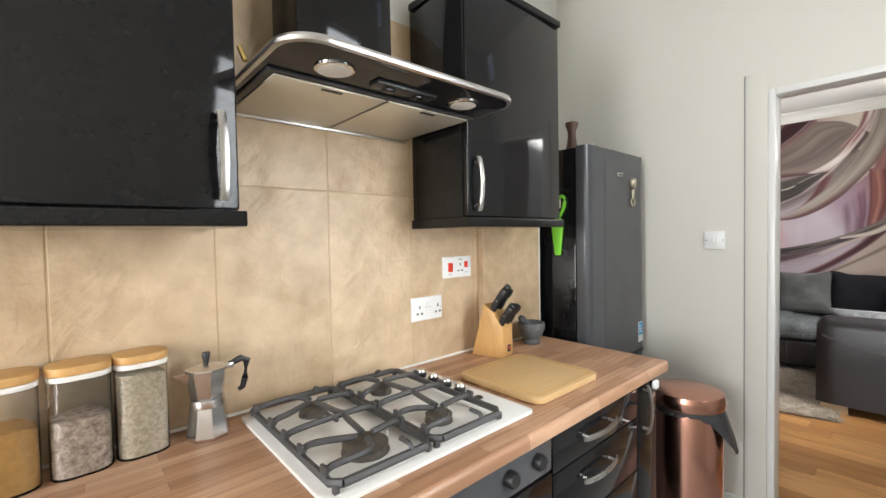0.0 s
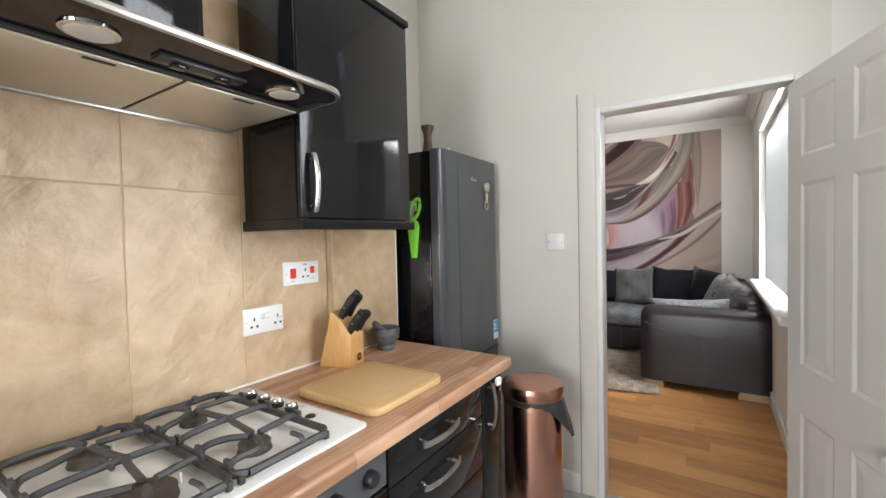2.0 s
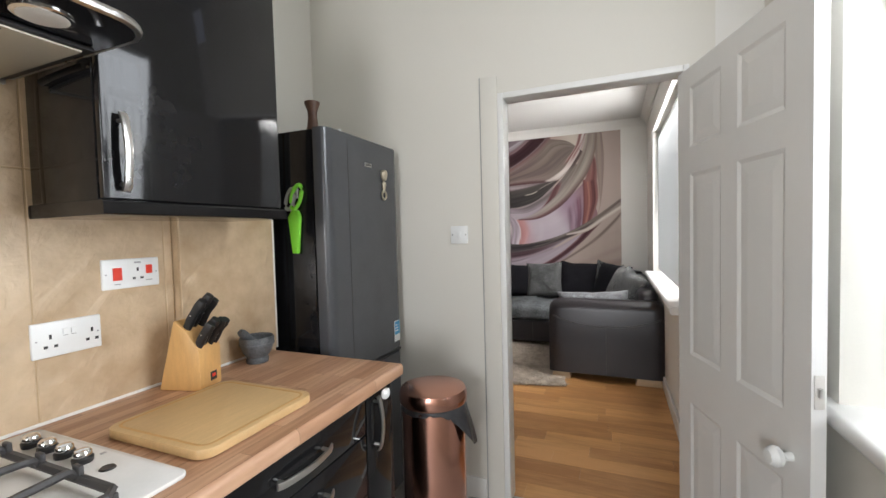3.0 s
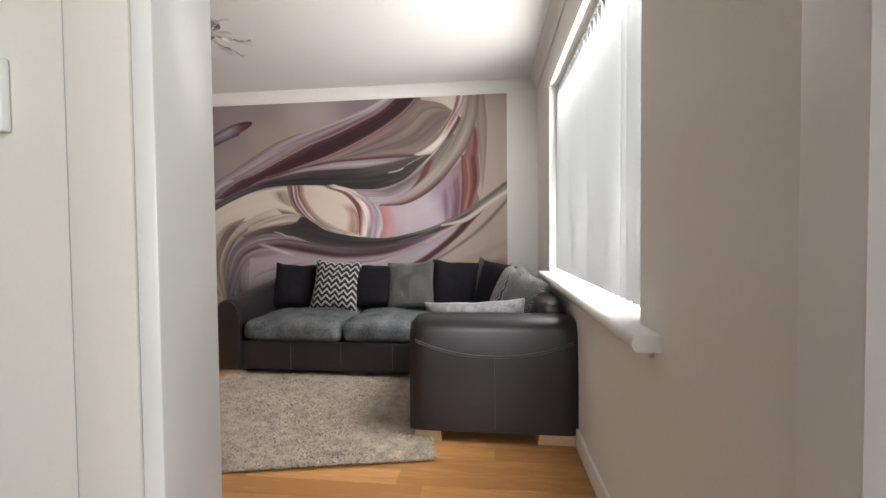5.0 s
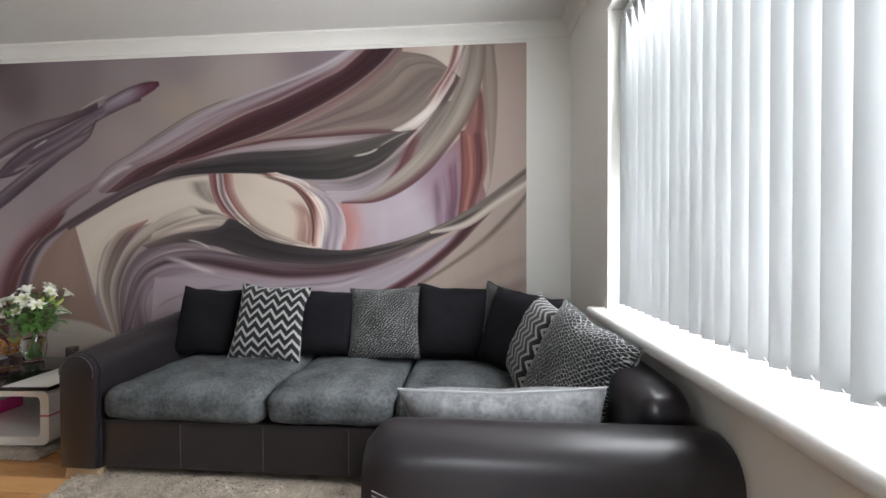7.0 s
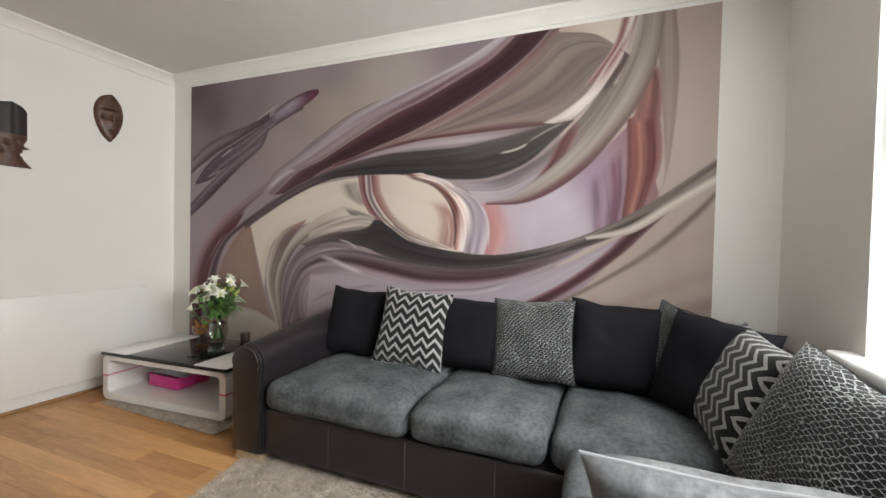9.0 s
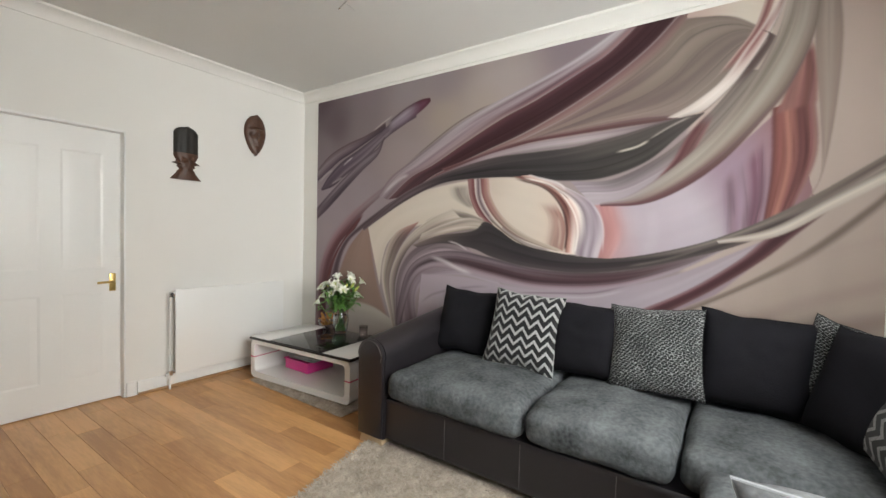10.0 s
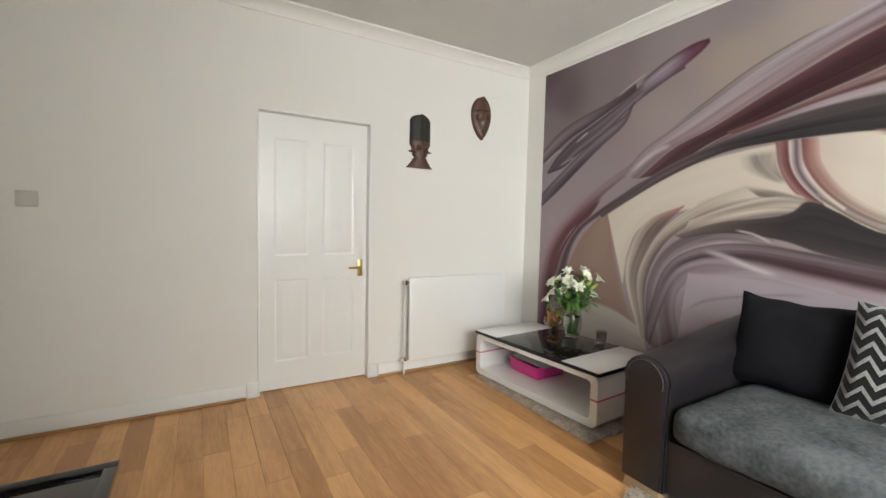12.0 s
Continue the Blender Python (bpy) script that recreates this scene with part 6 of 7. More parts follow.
# ---- kitchen units ----
def bow_handle(p, q, out, mtl, parent, label="brushed steel bow handle"):
    """A flat bowed bar between two feet; out: the way it stands off the front."""
    p, q, out = Vector(p), Vector(q), Vector(out)
    d = (q - p).normalized()
    side = d.cross(out.normalized())
    bm = bmesh.new()
    rows = []
    n = 14
    for i in range(n + 1):
        u = i / n
        c = p + (q - p) * u + out * (0.62 + 0.38 * math.sin(math.pi * u))
        if i in (0, n):
            c = p + (q - p) * u + out * 0.5
        rows.append([bm.verts.new(c + side * 0.008 * a + out.normalized() * 0.003 * b) for a, b in ((-1, -1), (1, -1), (1.0, 0.6), (0.5, 1), (-0.5, 1), (-1.0, 0.6))])
    for a, b in zip(rows, rows[1:]):
        for k in range(6):
            bm.faces.new((a[k], a[(k + 1) % 6], b[(k + 1) % 6], b[k]))
    bm.faces.new(rows[0])
    bm.faces.new(rows[-1])
    for u in (0.1, 0.9):
        c = p + (q - p) * u
        tube([c + out * 0.02, c + out * 0.74], 0.005, 8, bm)
    return part("handle", bm, mtl, parent, label)


def wall_cabinet(x0, x1, yf, handle_x, label):
    z0, z1, yb = 1.437, 2.18, TILEY - 0.008
    th = thing("wall_cabinet", ((x0 + x1) / 2, yb, z0), label, "wall cabinet", "black wall cabinets")
    part("body", box(x0, x1, yf + 0.021, yb, z0, z1, 0.002), BLACKG, th)
    dr = part("door", box(x0 + 0.002, x1 - 0.002, yf, yf + 0.019, z0 + 0.002, z1 - 0.002, 0.004, 3), BLACKG, th, "black high-gloss door")
    bow_handle((handle_x, yf, 1.455), (handle_x, yf, 1.628), (0, -0.032, 0), STEEL, dr)
    part("pelmet", prism(rounded(yf - 0.012, yb, 1.405, 1.4365, 0.006, 3), x0 - 0.008, x1 + 0.008, 0, "x"), BLACKG, th, "black light pelmet")
    part("cornice", prism(rounded(yf - 0.008, yb, 2.1805, 2.205, 0.005, 3), x0 - 0.004, x1 + 0.004, 0, "x"), BLACKG, th, "black cornice strip")


wall_cabinet(1.795, 2.31, 1.62, 1.832, "black high-gloss wall cabinet beside the cooker hood")
wall_cabinet(0.62, 1.125, 1.60, 1.09, "black high-gloss wall cabinet over the storage jars")


def base_units():
    yf, zt = 1.318, 0.868
    th = thing("drawer_unit", (2.045, 1.6, 0.0), "black high-gloss drawer unit with steel bow handles", "drawer unit")
    part("body", box(1.79, 2.30, yf + 0.021, 1.89, 0.10, zt, 0.002), BLACKG, th)
    for z0, z1 in ((0.742, 0.862), (0.56, 0.738), (0.34, 0.556), (0.12, 0.336)):
        dr = part("drawer_front", box(1.793, 2.298, yf, yf + 0.019, z0, z1, 0.003), BLACKG, th)
        zc = z1 - 0.062 if z1 > 0.8 else z1 - 0.06
        bow_handle((1.925, yf, zc), (2.115, yf, zc), (0, -0.034, 0), STEEL, dr)
    th = thing("base_cabinet", (2.385, 1.6, 0.0), "narrow black gloss end cabinet with a tall handle", "base cabinet")
    part("body", box(2.303, 2.462, yf + 0.021, 1.89, 0.10, zt, 0.002), BLACKG, th)
    dr = part("door", box(2.305, 2.460, yf, yf + 0.019, 0.12, 0.862, 0.003), BLACKG, th)
    bow_handle((2.345, yf, 0.845), (2.345, yf, 0.675), (0, -0.034, 0), STEEL, dr)
    hook = thing("adhesive_hook", (2.352, yf, 0.84), "small white plastic catch hung on the cabinet handle", "hook")
    part("pad", prism(rounded(2.335, 2.372, 0.838, 0.868, 0.012), yf - 0.046, yf - 0.034, 0.003), UPVC, hook)
    th = thing("built_in_oven", (1.487, 1.6, 0.0), "dark built-in oven with control knobs under the hob", "oven")
    part("body", box(1.188, 1.787, yf + 0.021, 1.89, 0.10, zt, 0.002), BLACKP, th)
    part("control_panel", box(1.19, 1.785, yf - 0.002, yf + 0.02, 0.76, 0.862, 0.004), FRIDGE, th, "dark grey control panel")
    part("oven_door", box(1.19, 1.785, yf - 0.004, yf + 0.02, 0.24, 0.755, 0.006), TABLEB, th, "black glass oven door")
    part("oven_handle", tube([(1.23, yf - 0.04, 0.70), (1.745, yf - 0.04, 0.70)], 0.009, 10), STEEL, th)
    for x in (1.25, 1.36, 1.61, 1.72):
        bm = lathe([(0.02, 0), (0.02, 0.016), (0.016, 0.022)], 0, 0, 18)
        bm.transform(pose(x, yf - 0.003, 0.81, 90, 0, 0))
        part("control_knob", bm, BLACKP, th)
    th = thing("base_cabinet", (0.88, 1.6, 0.0), "black gloss base cabinet under the storage jars", "base cabinet")
    part("body", box(-0.6, 1.185, yf + 0.021, 1.89, 0.10, zt, 0.002), BLACKG, th)
    for a, b in ((-0.6, 0.0), (0.0, 0.6), (0.6, 1.185)):
        dr = part("door", box(a + 0.002, b - 0.002, yf, yf + 0.019, 0.12, 0.862, 0.003), BLACKG, th)
        bow_handle((b - 0.05, yf, 0.845), (b - 0.05, yf, 0.675), (0, -0.034, 0), STEEL, dr)
    solid("kickboard", box(-0.6, 2.455, yf + 0.06, yf + 0.075, 0.0, 0.0985, 0.002), BLACKG, "black gloss kickboard under the units", "kickboard")


base_units()


def worktop():
    y0, y1, z0, z1, r = 1.284, TILEY - 0.006, 0.869, 0.907, 0.014
    out = [(y1, z0), (y1, z1)]
    for a in range(90, 181, 15):
        out.append((y0 + r + r * math.cos(radians(a)), z1 - r + r * math.sin(radians(a))))
    for a in range(180, 271, 30):
        out.append((y0 + 0.006 + 0.006 * math.cos(radians(a)), z0 + 0.006 + 0.006 * math.sin(radians(a))))
    bm = prism(out, -0.6, 2.482, 0, "x")
    th = thing("worktop", (1.0, 1.6, z0), "woodblock-pattern laminate worktop with a rounded front edge", "worktop")
    part("board", bm, WORKTOP, th)
    part("end_edging", box(2.4822, 2.4838, y0 + 0.004, y1, z0 + 0.002, z1 - 0.002, 0.0005), WORKTOP, th, "thin laminate edging strip")
    solid("trim_seal", tube([(-0.6, TILEY - 0.004, 0.909), (2.128, TILEY - 0.004, 0.909)], 0.006, 6), SEAL, "white sealant along the tiles", "sealant", "structure")
    solid("trim_seal_2", tube([(2.135, 1.872, 0.909), (2.48, 1.872, 0.909)], 0.006, 6), SEAL, "white sealant along the boxed corner", "sealant", "structure")


worktop()


# ---- hob ----
def hob():
    x0, x1, y0, y1, z = 1.178, 1.766, 1.352, 1.862, 0.907
    th = thing("gas_hob", (1.47, 1.6, z), "white enamel gas hob with black iron pan supports", "hob")
    part("plate", prism(rounded(x0, x1, y0, y1, 0.018), z + 0.0005, z + 0.010, 0.003, "z"), ENAMEL, th, "white enamel hob plate")
    part("tray", prism(rounded(x0 + 0.03, x1 - 0.12, y0 + 0.03, y1 - 0.03, 0.03), z + 0.0102, z + 0.0118, 0, "z"), ENAMEL, th)
    burners = ((1.325, 1.475, 0.050), (1.535, 1.475, 0.034), (1.325, 1.735, 0.036), (1.535, 1.735, 0.030))
    for bx, by, r in burners:
        b = part("burner", lathe([(r * 1.05, z + 0.012), (r, z + 0.020), (r * 0.9, z + 0.026)], bx, by, 24), BURNER, th, "dull brown metal burner ring")
        part("burner_cap", lathe([(r * 0.98, z + 0.0265), (r * 1.0, z + 0.030), (r * 0.85, z + 0.034), (0.002, z + 0.035)], bx, by, 24), BURNER, b, "black burner cap")
        part("igniter", lathe([(0.003, z + 0.011), (0.003, z + 0.03), (0.001, z + 0.032)], bx + r * 1.25, by + 0.01, 8), UPVC, b)
    zt, lo = z + 0.046, z + 0.028
    ya, yb, ym = y0 + 0.022, y1 - 0.022, 1.606

    def bar(pts, parent, r=0.0078):
        return part("bar", tube(spline(pts, 14), r, 6, flat=0.9), IRON, parent)

    def fin(x, y, parent, along):
        dx, dy = (0.011, 0.0045) if along == "x" else (0.0045, 0.011)
        part("fin", box(x - dx, x + dx, y - dy, y + dy, lo - 0.004, zt + 0.006, 0.003), IRON, parent)

    for xa, xb, pair in ((x0 + 0.022, 1.428, (burners[0], burners[2])), (1.440, x1 - 0.108, (burners[1], burners[3]))):
        c = 0.018
        ring = [(xa + c, ya, lo), (xb - c, ya, lo), (xb, ya + c, lo), (xb, yb - c, lo), (xb - c, yb, lo), (xa + c, yb, lo), (xa, yb - c, lo), (xa, ya + c, lo), (xa + c, ya, lo)]
        g = part("pan_support", tube(ring, 0.0085, 6), IRON, th, "dark grey cast iron pan support")
        mid = (xa + xb) / 2
        bar([(xa, ym, lo), (xa + 0.018, ym, zt - 0.003), (mid, ym, zt), (xb - 0.018, ym, zt - 0.003), (xb, ym, lo)], g)
        bar([(mid, ym - 0.024, zt), (mid, ym, zt), (mid, ym + 0.024, zt)], g, 0.0055)
        fin(xa, ym, g, "y")
        fin(xb, ym, g, "y")
        for bx, by, r in pair:
            s = -1 if by < ym else 1
            edge = ya if s < 0 else yb
            # one finger from each side, two bent ones from the corners
            bar([(xa, by - s * 0.045, lo), (xa + 0.014, by - s * 0.044, zt - 0.002), (xa + 0.05, by - s * 0.034, zt), (bx - r * 0.35, by - s * 0.004, zt)], g)
            bar([(xb, by - s * 0.012, lo), (xb - 0.014, by - s * 0.012, zt - 0.002), (xb - 0.04, by - s * 0.008, zt), (bx + r * 0.35, by, zt)], g)
            bar([(xa, by + s * 0.062, lo), (xa + 0.014, by + s * 0.062, zt - 0.002), (bx - 0.028, by + s * 0.060, zt), (bx - 0.004, by + s * r * 0.35, zt)], g)
            bar([(bx + 0.02, ym, zt), (bx + 0.012, ym + s * 0.03, zt), (bx + 0.002, by - s * r * 0.35, zt)], g)
            for fx, fy in ((xa, by - s * 0.045), (xb, by - s * 0.012), (xa, by + s * 0.062)):
                fin(fx, fy, g, "y")
            bar([(bx + 0.05, edge, lo), (bx + 0.05, edge - s * 0.008, zt - 0.004), (bx + 0.046, edge - s * 0.036, zt)], g, 0.0058)
        for px, py in ((xa + 0.006, ya + 0.006), (xb - 0.006, ya + 0.006), (xa + 0.006, yb - 0.006), (xb - 0.006, yb - 0.006)):
            part("foot", box(px - 0.006, px + 0.006, py - 0.006, py + 0.006, z + 0.0105, lo, 0.002), IRON, g)
    for k in range(4):
        y = 1.766 - k * 0.061
        kn = part("control_knob", lathe([(0.017, z + 0.0105), (0.018, z + 0.020), (0.015, z + 0.024)], 1.712, y, 20), BLACKP, th, "black knob with a chrome cap")
        part("knob_cap", lathe([(0.0155, z + 0.0242), (0.015, z + 0.031), (0.012, z + 0.035), (0.004, z + 0.036)], 1.712, y, 20), CHROME, kn)
        part("mark", box(1.742, 1.752, y - 0.004, y + 0.004, z + 0.0102, z + 0.0106), GREYT, th, smooth=False)
    part("ignition_button", lathe([(0.014, z + 0.0102), (0.012, z + 0.013)], 1.715, 1.51, 16), BLACKP, th)


hob()


# ---- cooker hood ----
def cooker_hood():
    th = thing("cooker_hood", (1.46, 1.88, 1.7), "black glass cooker hood with a steel edge and two lamps", "cooker hood")
    x0, x1, y0, y1, z = 1.155, 1.772, 1.398, 1.90, 1.722
    out = [(x1, y1), (x0, y1)]
    r = 0.07
    for cx, cy, a0 in ((x0 + r, y0 + r, 180), (x1 - r, y0 + r, 270)):
        for k in range(9):
            a = radians(a0 + 90 * k / 8)
            out.append((cx + r * math.cos(a), cy + r * math.sin(a)))
    part("canopy", prism(out, z + 0.004, z + 0.020, 0.002, "z"), BLACKG, th, "black canopy")
    rim = [(x, y, z + 0.012) for x, y in out[1:]] + [(x1, y1, z + 0.012)]
    part("steel_edge", tube(rim, 0.0095, 8, flat=0.9), STEEL, th, "brushed steel edge")
    fl = part("filter_frame", box(x0 + 0.015, x1 - 0.015, y0 + 0.155, y1 - 0.003, z - 0.004, z + 0.003, 0.001), BLACKP, th)
    mid = (x0 + x1) / 2
    for a, b in ((x0 + 0.03, mid - 0.004), (mid + 0.004, x1 - 0.03)):
        f = part("grease_filter", box(a, b, y0 + 0.165, y1 - 0.02, z - 0.009, z - 0.0045, 0.002), FILTER, fl, "aluminium grease filter")
        c = (a + b) / 2
        part("filter_catch", box(c - 0.025, c + 0.025, y0 + 0.175, y0 + 0.187, z - 0.0105, z - 0.0092, 0.0005), DARKT, f, smooth=False)
    part("rear_trim", box(x0 + 0.015, x1 - 0.015, y1 - 0.018, y1 - 0.006, z - 0.014, z - 0.0042, 0.002), STEEL, fl)
    for x in (x0 + 0.125, x1 - 0.125):
        l = part("lamp_ring", lathe([(0.037, z - 0.003), (0.041, z - 0.001), (0.041, z + 0.0042)], x, y0 + 0.085, 28), CHROME, th, "chrome lamp ring")
        part("lamp_glass", lathe([(0.030, z - 0.0045), (0.034, z - 0.0035)], x, y0 + 0.085, 28), LAMPG, l, "frosted lamp glass")
    c = part("control_strip", box(mid - 0.085, mid + 0.085, y0 + 0.075, y0 + 0.115, z - 0.006, z + 0.0042, 0.003), BLACKP, th, "black slider control strip")
    for x in (mid - 0.045, mid + 0.04):
        part("slider", box(x - 0.014, x + 0.014, y0 + 0.083, y0 + 0.107, z - 0.013, z - 0.0062, 0.003), BLACKG, c)
    bm = bmesh.new()
    lo, hi = ((1.24, 1.66), (1.64, 1.902)), ((1.31, 1.60), (1.735, 1.902))
    a = [bm.verts.new((x, y, z + 0.0205)) for x, y in ((lo[0][0], lo[1][0]), (lo[0][1], lo[1][0]), (lo[0][1], lo[1][1]), (lo[0][0], lo[1][1]))]
    b = [bm.verts.new((x, y, z + 0.10)) for x, y in ((hi[0][0], hi[1][0]), (hi[0][1], hi[1][0]), (hi[0][1], hi[1][1]), (hi[0][0], hi[1][1]))]
    for k in range(4):
        bm.faces.new((a[k], a[(k + 1) % 4], b[(k + 1) % 4], b[k]))
    bm.faces.new(a)
    bm.faces.new(b)
    part("tapered_base", bm, BLACKG, th, smooth=False)
    part("chimney", box(1.31, 1.60, 1.735, 1.902, z + 0.101, 2.62, 0.003), BLACKG, th, "black gloss chimney")
    part("cable_clip", tube([(x0 - 0.012, 1.60, z + 0.02), (x0 - 0.02, 1.61, z + 0.05)], 0.006, 6), BRASS, th)


cooker_hood()


# ---- things on the worktop ----
def storage_jar(x, y, turn, w, d, h, fill, material, label):
    th = thing("storage_jar", (x, y, 0.9075), label, "storage jar", "storage jars on the worktop")
    th.rotation_euler = (0, 0, radians(turn))
    ROOT[th.name] = Vector((0, 0, 0))
    o, i = rounded(-w / 2, w / 2, -d / 2, d / 2, d * 0.38, 7), rounded(-w / 2 + 0.003, w / 2 - 0.003, -d / 2 + 0.003, d / 2 - 0.003, d * 0.36, 7)
    bm = bmesh.new()
    rings = [[bm.verts.new((a, b, z)) for a, b in q] for q, z in ((o, 0), (o, h), (i, h), (i, 0.004))]
    for p, q in zip(rings, rings[1:]):
        for k in range(len(p)):
            bm.faces.new((p[k], p[(k + 1) % len(p)], q[(k + 1) % len(p)], q[k]))
    bm.faces.new(rings[0])
    bm.faces.new(rings[-1])
    part("jar", bm, JARG, th, "clear plastic jar")
    c = [(a * 0.985, b * 0.985) for a, b in i]
    bm = bmesh.new()
    n = len(c)
    lo = [bm.verts.new((a, b, 0.0045)) for a, b in c]
    hi = [bm.verts.new((a, b, fill + 0.010 * noise.noise((a * 30, b * 30, w)))) for a, b in c]
    top = bm.verts.new((0, 0, fill + 0.006))
    for k in range(n):
        bm.faces.new((lo[k], lo[(k + 1) % n], hi[(k + 1) % n], hi[k]))
        bm.faces.new((hi[k], hi[(k + 1) % n], top))
    bm.faces.new(lo)
    part("contents", bm, material, th, kind_label(material))
    part("seal", prism([(a * 1.01, b * 1.01) for a, b in o], h + 0.0005, h + 0.012, 0.002, "z"), SEAL, th, "clear rubber seal")
    part("lid", prism([(a * 1.04, b * 1.05) for a, b in o], h + 0.0125, h + 0.030, 0.003, "z"), LIDWOOD, th, "bamboo lid")


def kind_label(m):
    return {OATS: "pale rolled oats", MUESLI: "brown and white muesli", FLOUR: "ochre cereal powder"}[m]


storage_jar(0.972, 1.846, 3, 0.098, 0.085, 0.195, 0.180, OATS, "clear jar of rolled oats with a bamboo lid")
storage_jar(0.868, 1.842, 3, 0.102, 0.088, 0.195, 0.115, MUESLI, "clear jar half full of muesli with a bamboo lid")
storage_jar(0.752, 1.836, 3, 0.110, 0.088, 0.195, 0.120, FLOUR, "clear jar of ochre cereal with a bamboo lid")


def moka_pot():
    x, y, z = 1.098, 1.822, 0.9075
    th = thing("moka_pot", (x, y, z), "aluminium stovetop coffee pot with a black handle", "coffee pot")

    def facet(prof, n=8):
        return lathe(prof, x, y, n)

    part("base", facet([(0.046, z), (0.048, z + 0.008), (0.038, z + 0.075)]), ALU, th, "faceted aluminium base with burnt foot", smooth=False)
    part("collar", lathe([(0.037, z + 0.0755), (0.038, z + 0.082), (0.037, z + 0.094)], x, y, 28), ALU, th)
    top = part("upper_chamber", facet([(0.034, z + 0.0945), (0.037, z + 0.105), (0.046, z + 0.162)]), ALU, th, smooth=False)
    bm = bmesh.new()
    s = [bm.verts.new(p) for p in ((x - 0.040, y - 0.018, z + 0.162), (x - 0.040, y + 0.018, z + 0.162), (x - 0.072, y, z + 0.160), (x - 0.036, y, z + 0.128))]
    for f in ((0, 1, 2), (0, 2, 3), (1, 3, 2), (0, 3, 1)):
        bm.faces.new([s[k] for k in f])
    part("spout", bm, ALU, top, smooth=False)
    lid = part("lid", facet([(0.046, z + 0.1625), (0.046, z + 0.166), (0.012, z + 0.178), (0.004, z + 0.178)]), ALU, th, smooth=False)
    part("lid_knob", lathe([(0.006, z + 0.178), (0.007, z + 0.184), (0.010, z + 0.198), (0.008, z + 0.202)], x, y, 10), BLACKP, lid, "black lid knob")
    part("hinge", box(x + 0.040, x + 0.058, y - 0.012, y + 0.012, z + 0.155, z + 0.168, 0.002), ALU, lid)
    part("handle", tube([(x + 0.045, y, z + 0.160), (x + 0.078, y, z + 0.172), (x + 0.092, y, z + 0.165), (x + 0.086, y, z + 0.12), (x + 0.080, y, z + 0.098), (x + 0.070, y, z + 0.094)], [0.007, 0.009, 0.010, 0.008, 0.007, 0.006], 8), BLACKP, th, "black plastic handle")


moka_pot()


def knife_block():
    th = thing("knife_block", (2.10, 1.79, 0.9075), "slanted beech knife block holding black-handled knives", "knife block")
    th.rotation_euler = (0, 0, radians(-76))
    ROOT[th.name] = Vector((0, 0, 0))
    # local x is the long side, leaning back towards -x
    side = [(-0.075, 0), (0.06, 0), (0.06, 0.115), (0.02, 0.175), (-0.02, 0.205)]
    part("block", prism(side, -0.045, 0.045, 0.004), BLOCKW, th)
    part("label_plate", box(0.0602, 0.0612, -0.004, 0.022, 0.018, 0.044), DARKT, th, "small dark maker's plate", smooth=False)
    part("label_mark", box(0.0613, 0.0618, 0.002, 0.016, 0.028, 0.038), RED, th, smooth=False)
    ax = Vector((0.55, 0, 0.83)).normalized()
    for k, (s, y, l) in enumerate(((0.35, -0.028, 0.105), (0.30, 0.0, 0.115), (0.35, 0.027, 0.10), (0.85, -0.03, 0.08), (0.80, -0.008, 0.085), (0.85, 0.014, 0.085), (0.85, 0.034, 0.08))):
        p = Vector((-0.02 + 0.08 * s * 1.0, y, 0.205 - 0.09 * s * 1.0))
        q = p + ax * l
        m = (p + q) / 2 + Vector((-0.004, 0, 0.002))
        kn = thing("kitchen_knife", (0, 0, 0), "black-handled kitchen knife standing in the block", "knife", "knives in the block")
        kn.matrix_basis = pose(2.10, 1.79, 0.9075, 0, 0, -76)
        ROOT[kn.name] = Vector((0, 0, 0))
        part("handle", tube(spline([p - ax * 0.004, m, q], 6), [0.009, 0.0115, 0.012, 0.0115, 0.012, 0.0135, 0.011], 8, flat=1.15), BLACKP, kn)
        part("rivet", tube([m + Vector((0, -0.0135, 0)), m + Vector((0, 0.0135, 0))], 0.002, 6), STEEL, kn)
        part("bolster", tube([p - ax * 0.012, p + ax * 0.006], 0.0075, 8), STEEL, kn, "steel bolster")


knife_block()


def mortar():
    x, y, z = 2.345, 1.792, 0.9075
    th = thing("mortar", (x, y, z), "grey granite mortar on the worktop", "mortar")
    prof = [(0.036, z), (0.038, z + 0.012), (0.034, z + 0.020), (0.046, z + 0.035), (0.056, z + 0.065), (0.058, z + 0.085), (0.054, z + 0.092), (0.048, z + 0.088), (0.040, z + 0.05), (0.01, z + 0.035)]
    part("bowl", lathe(prof, x, y, 32), GRANITE, th)
    part("band", lathe([(0.0572, z + 0.062), (0.0585, z + 0.066), (0.0575, z + 0.070)], x, y, 32), GRANITE, th)
    solid("pestle", tube(spline([(x + 0.014, y, z + 0.046), (x - 0.02, y + 0.006, z + 0.085), (x - 0.058, y + 0.014, z + 0.118)], 8), [0.012, 0.014, 0.012, 0.011, 0.011, 0.012, 0.014, 0.015, 0.011], 12), GRANITE, "grey granite pestle resting in the mortar", "pestle")


mortar()


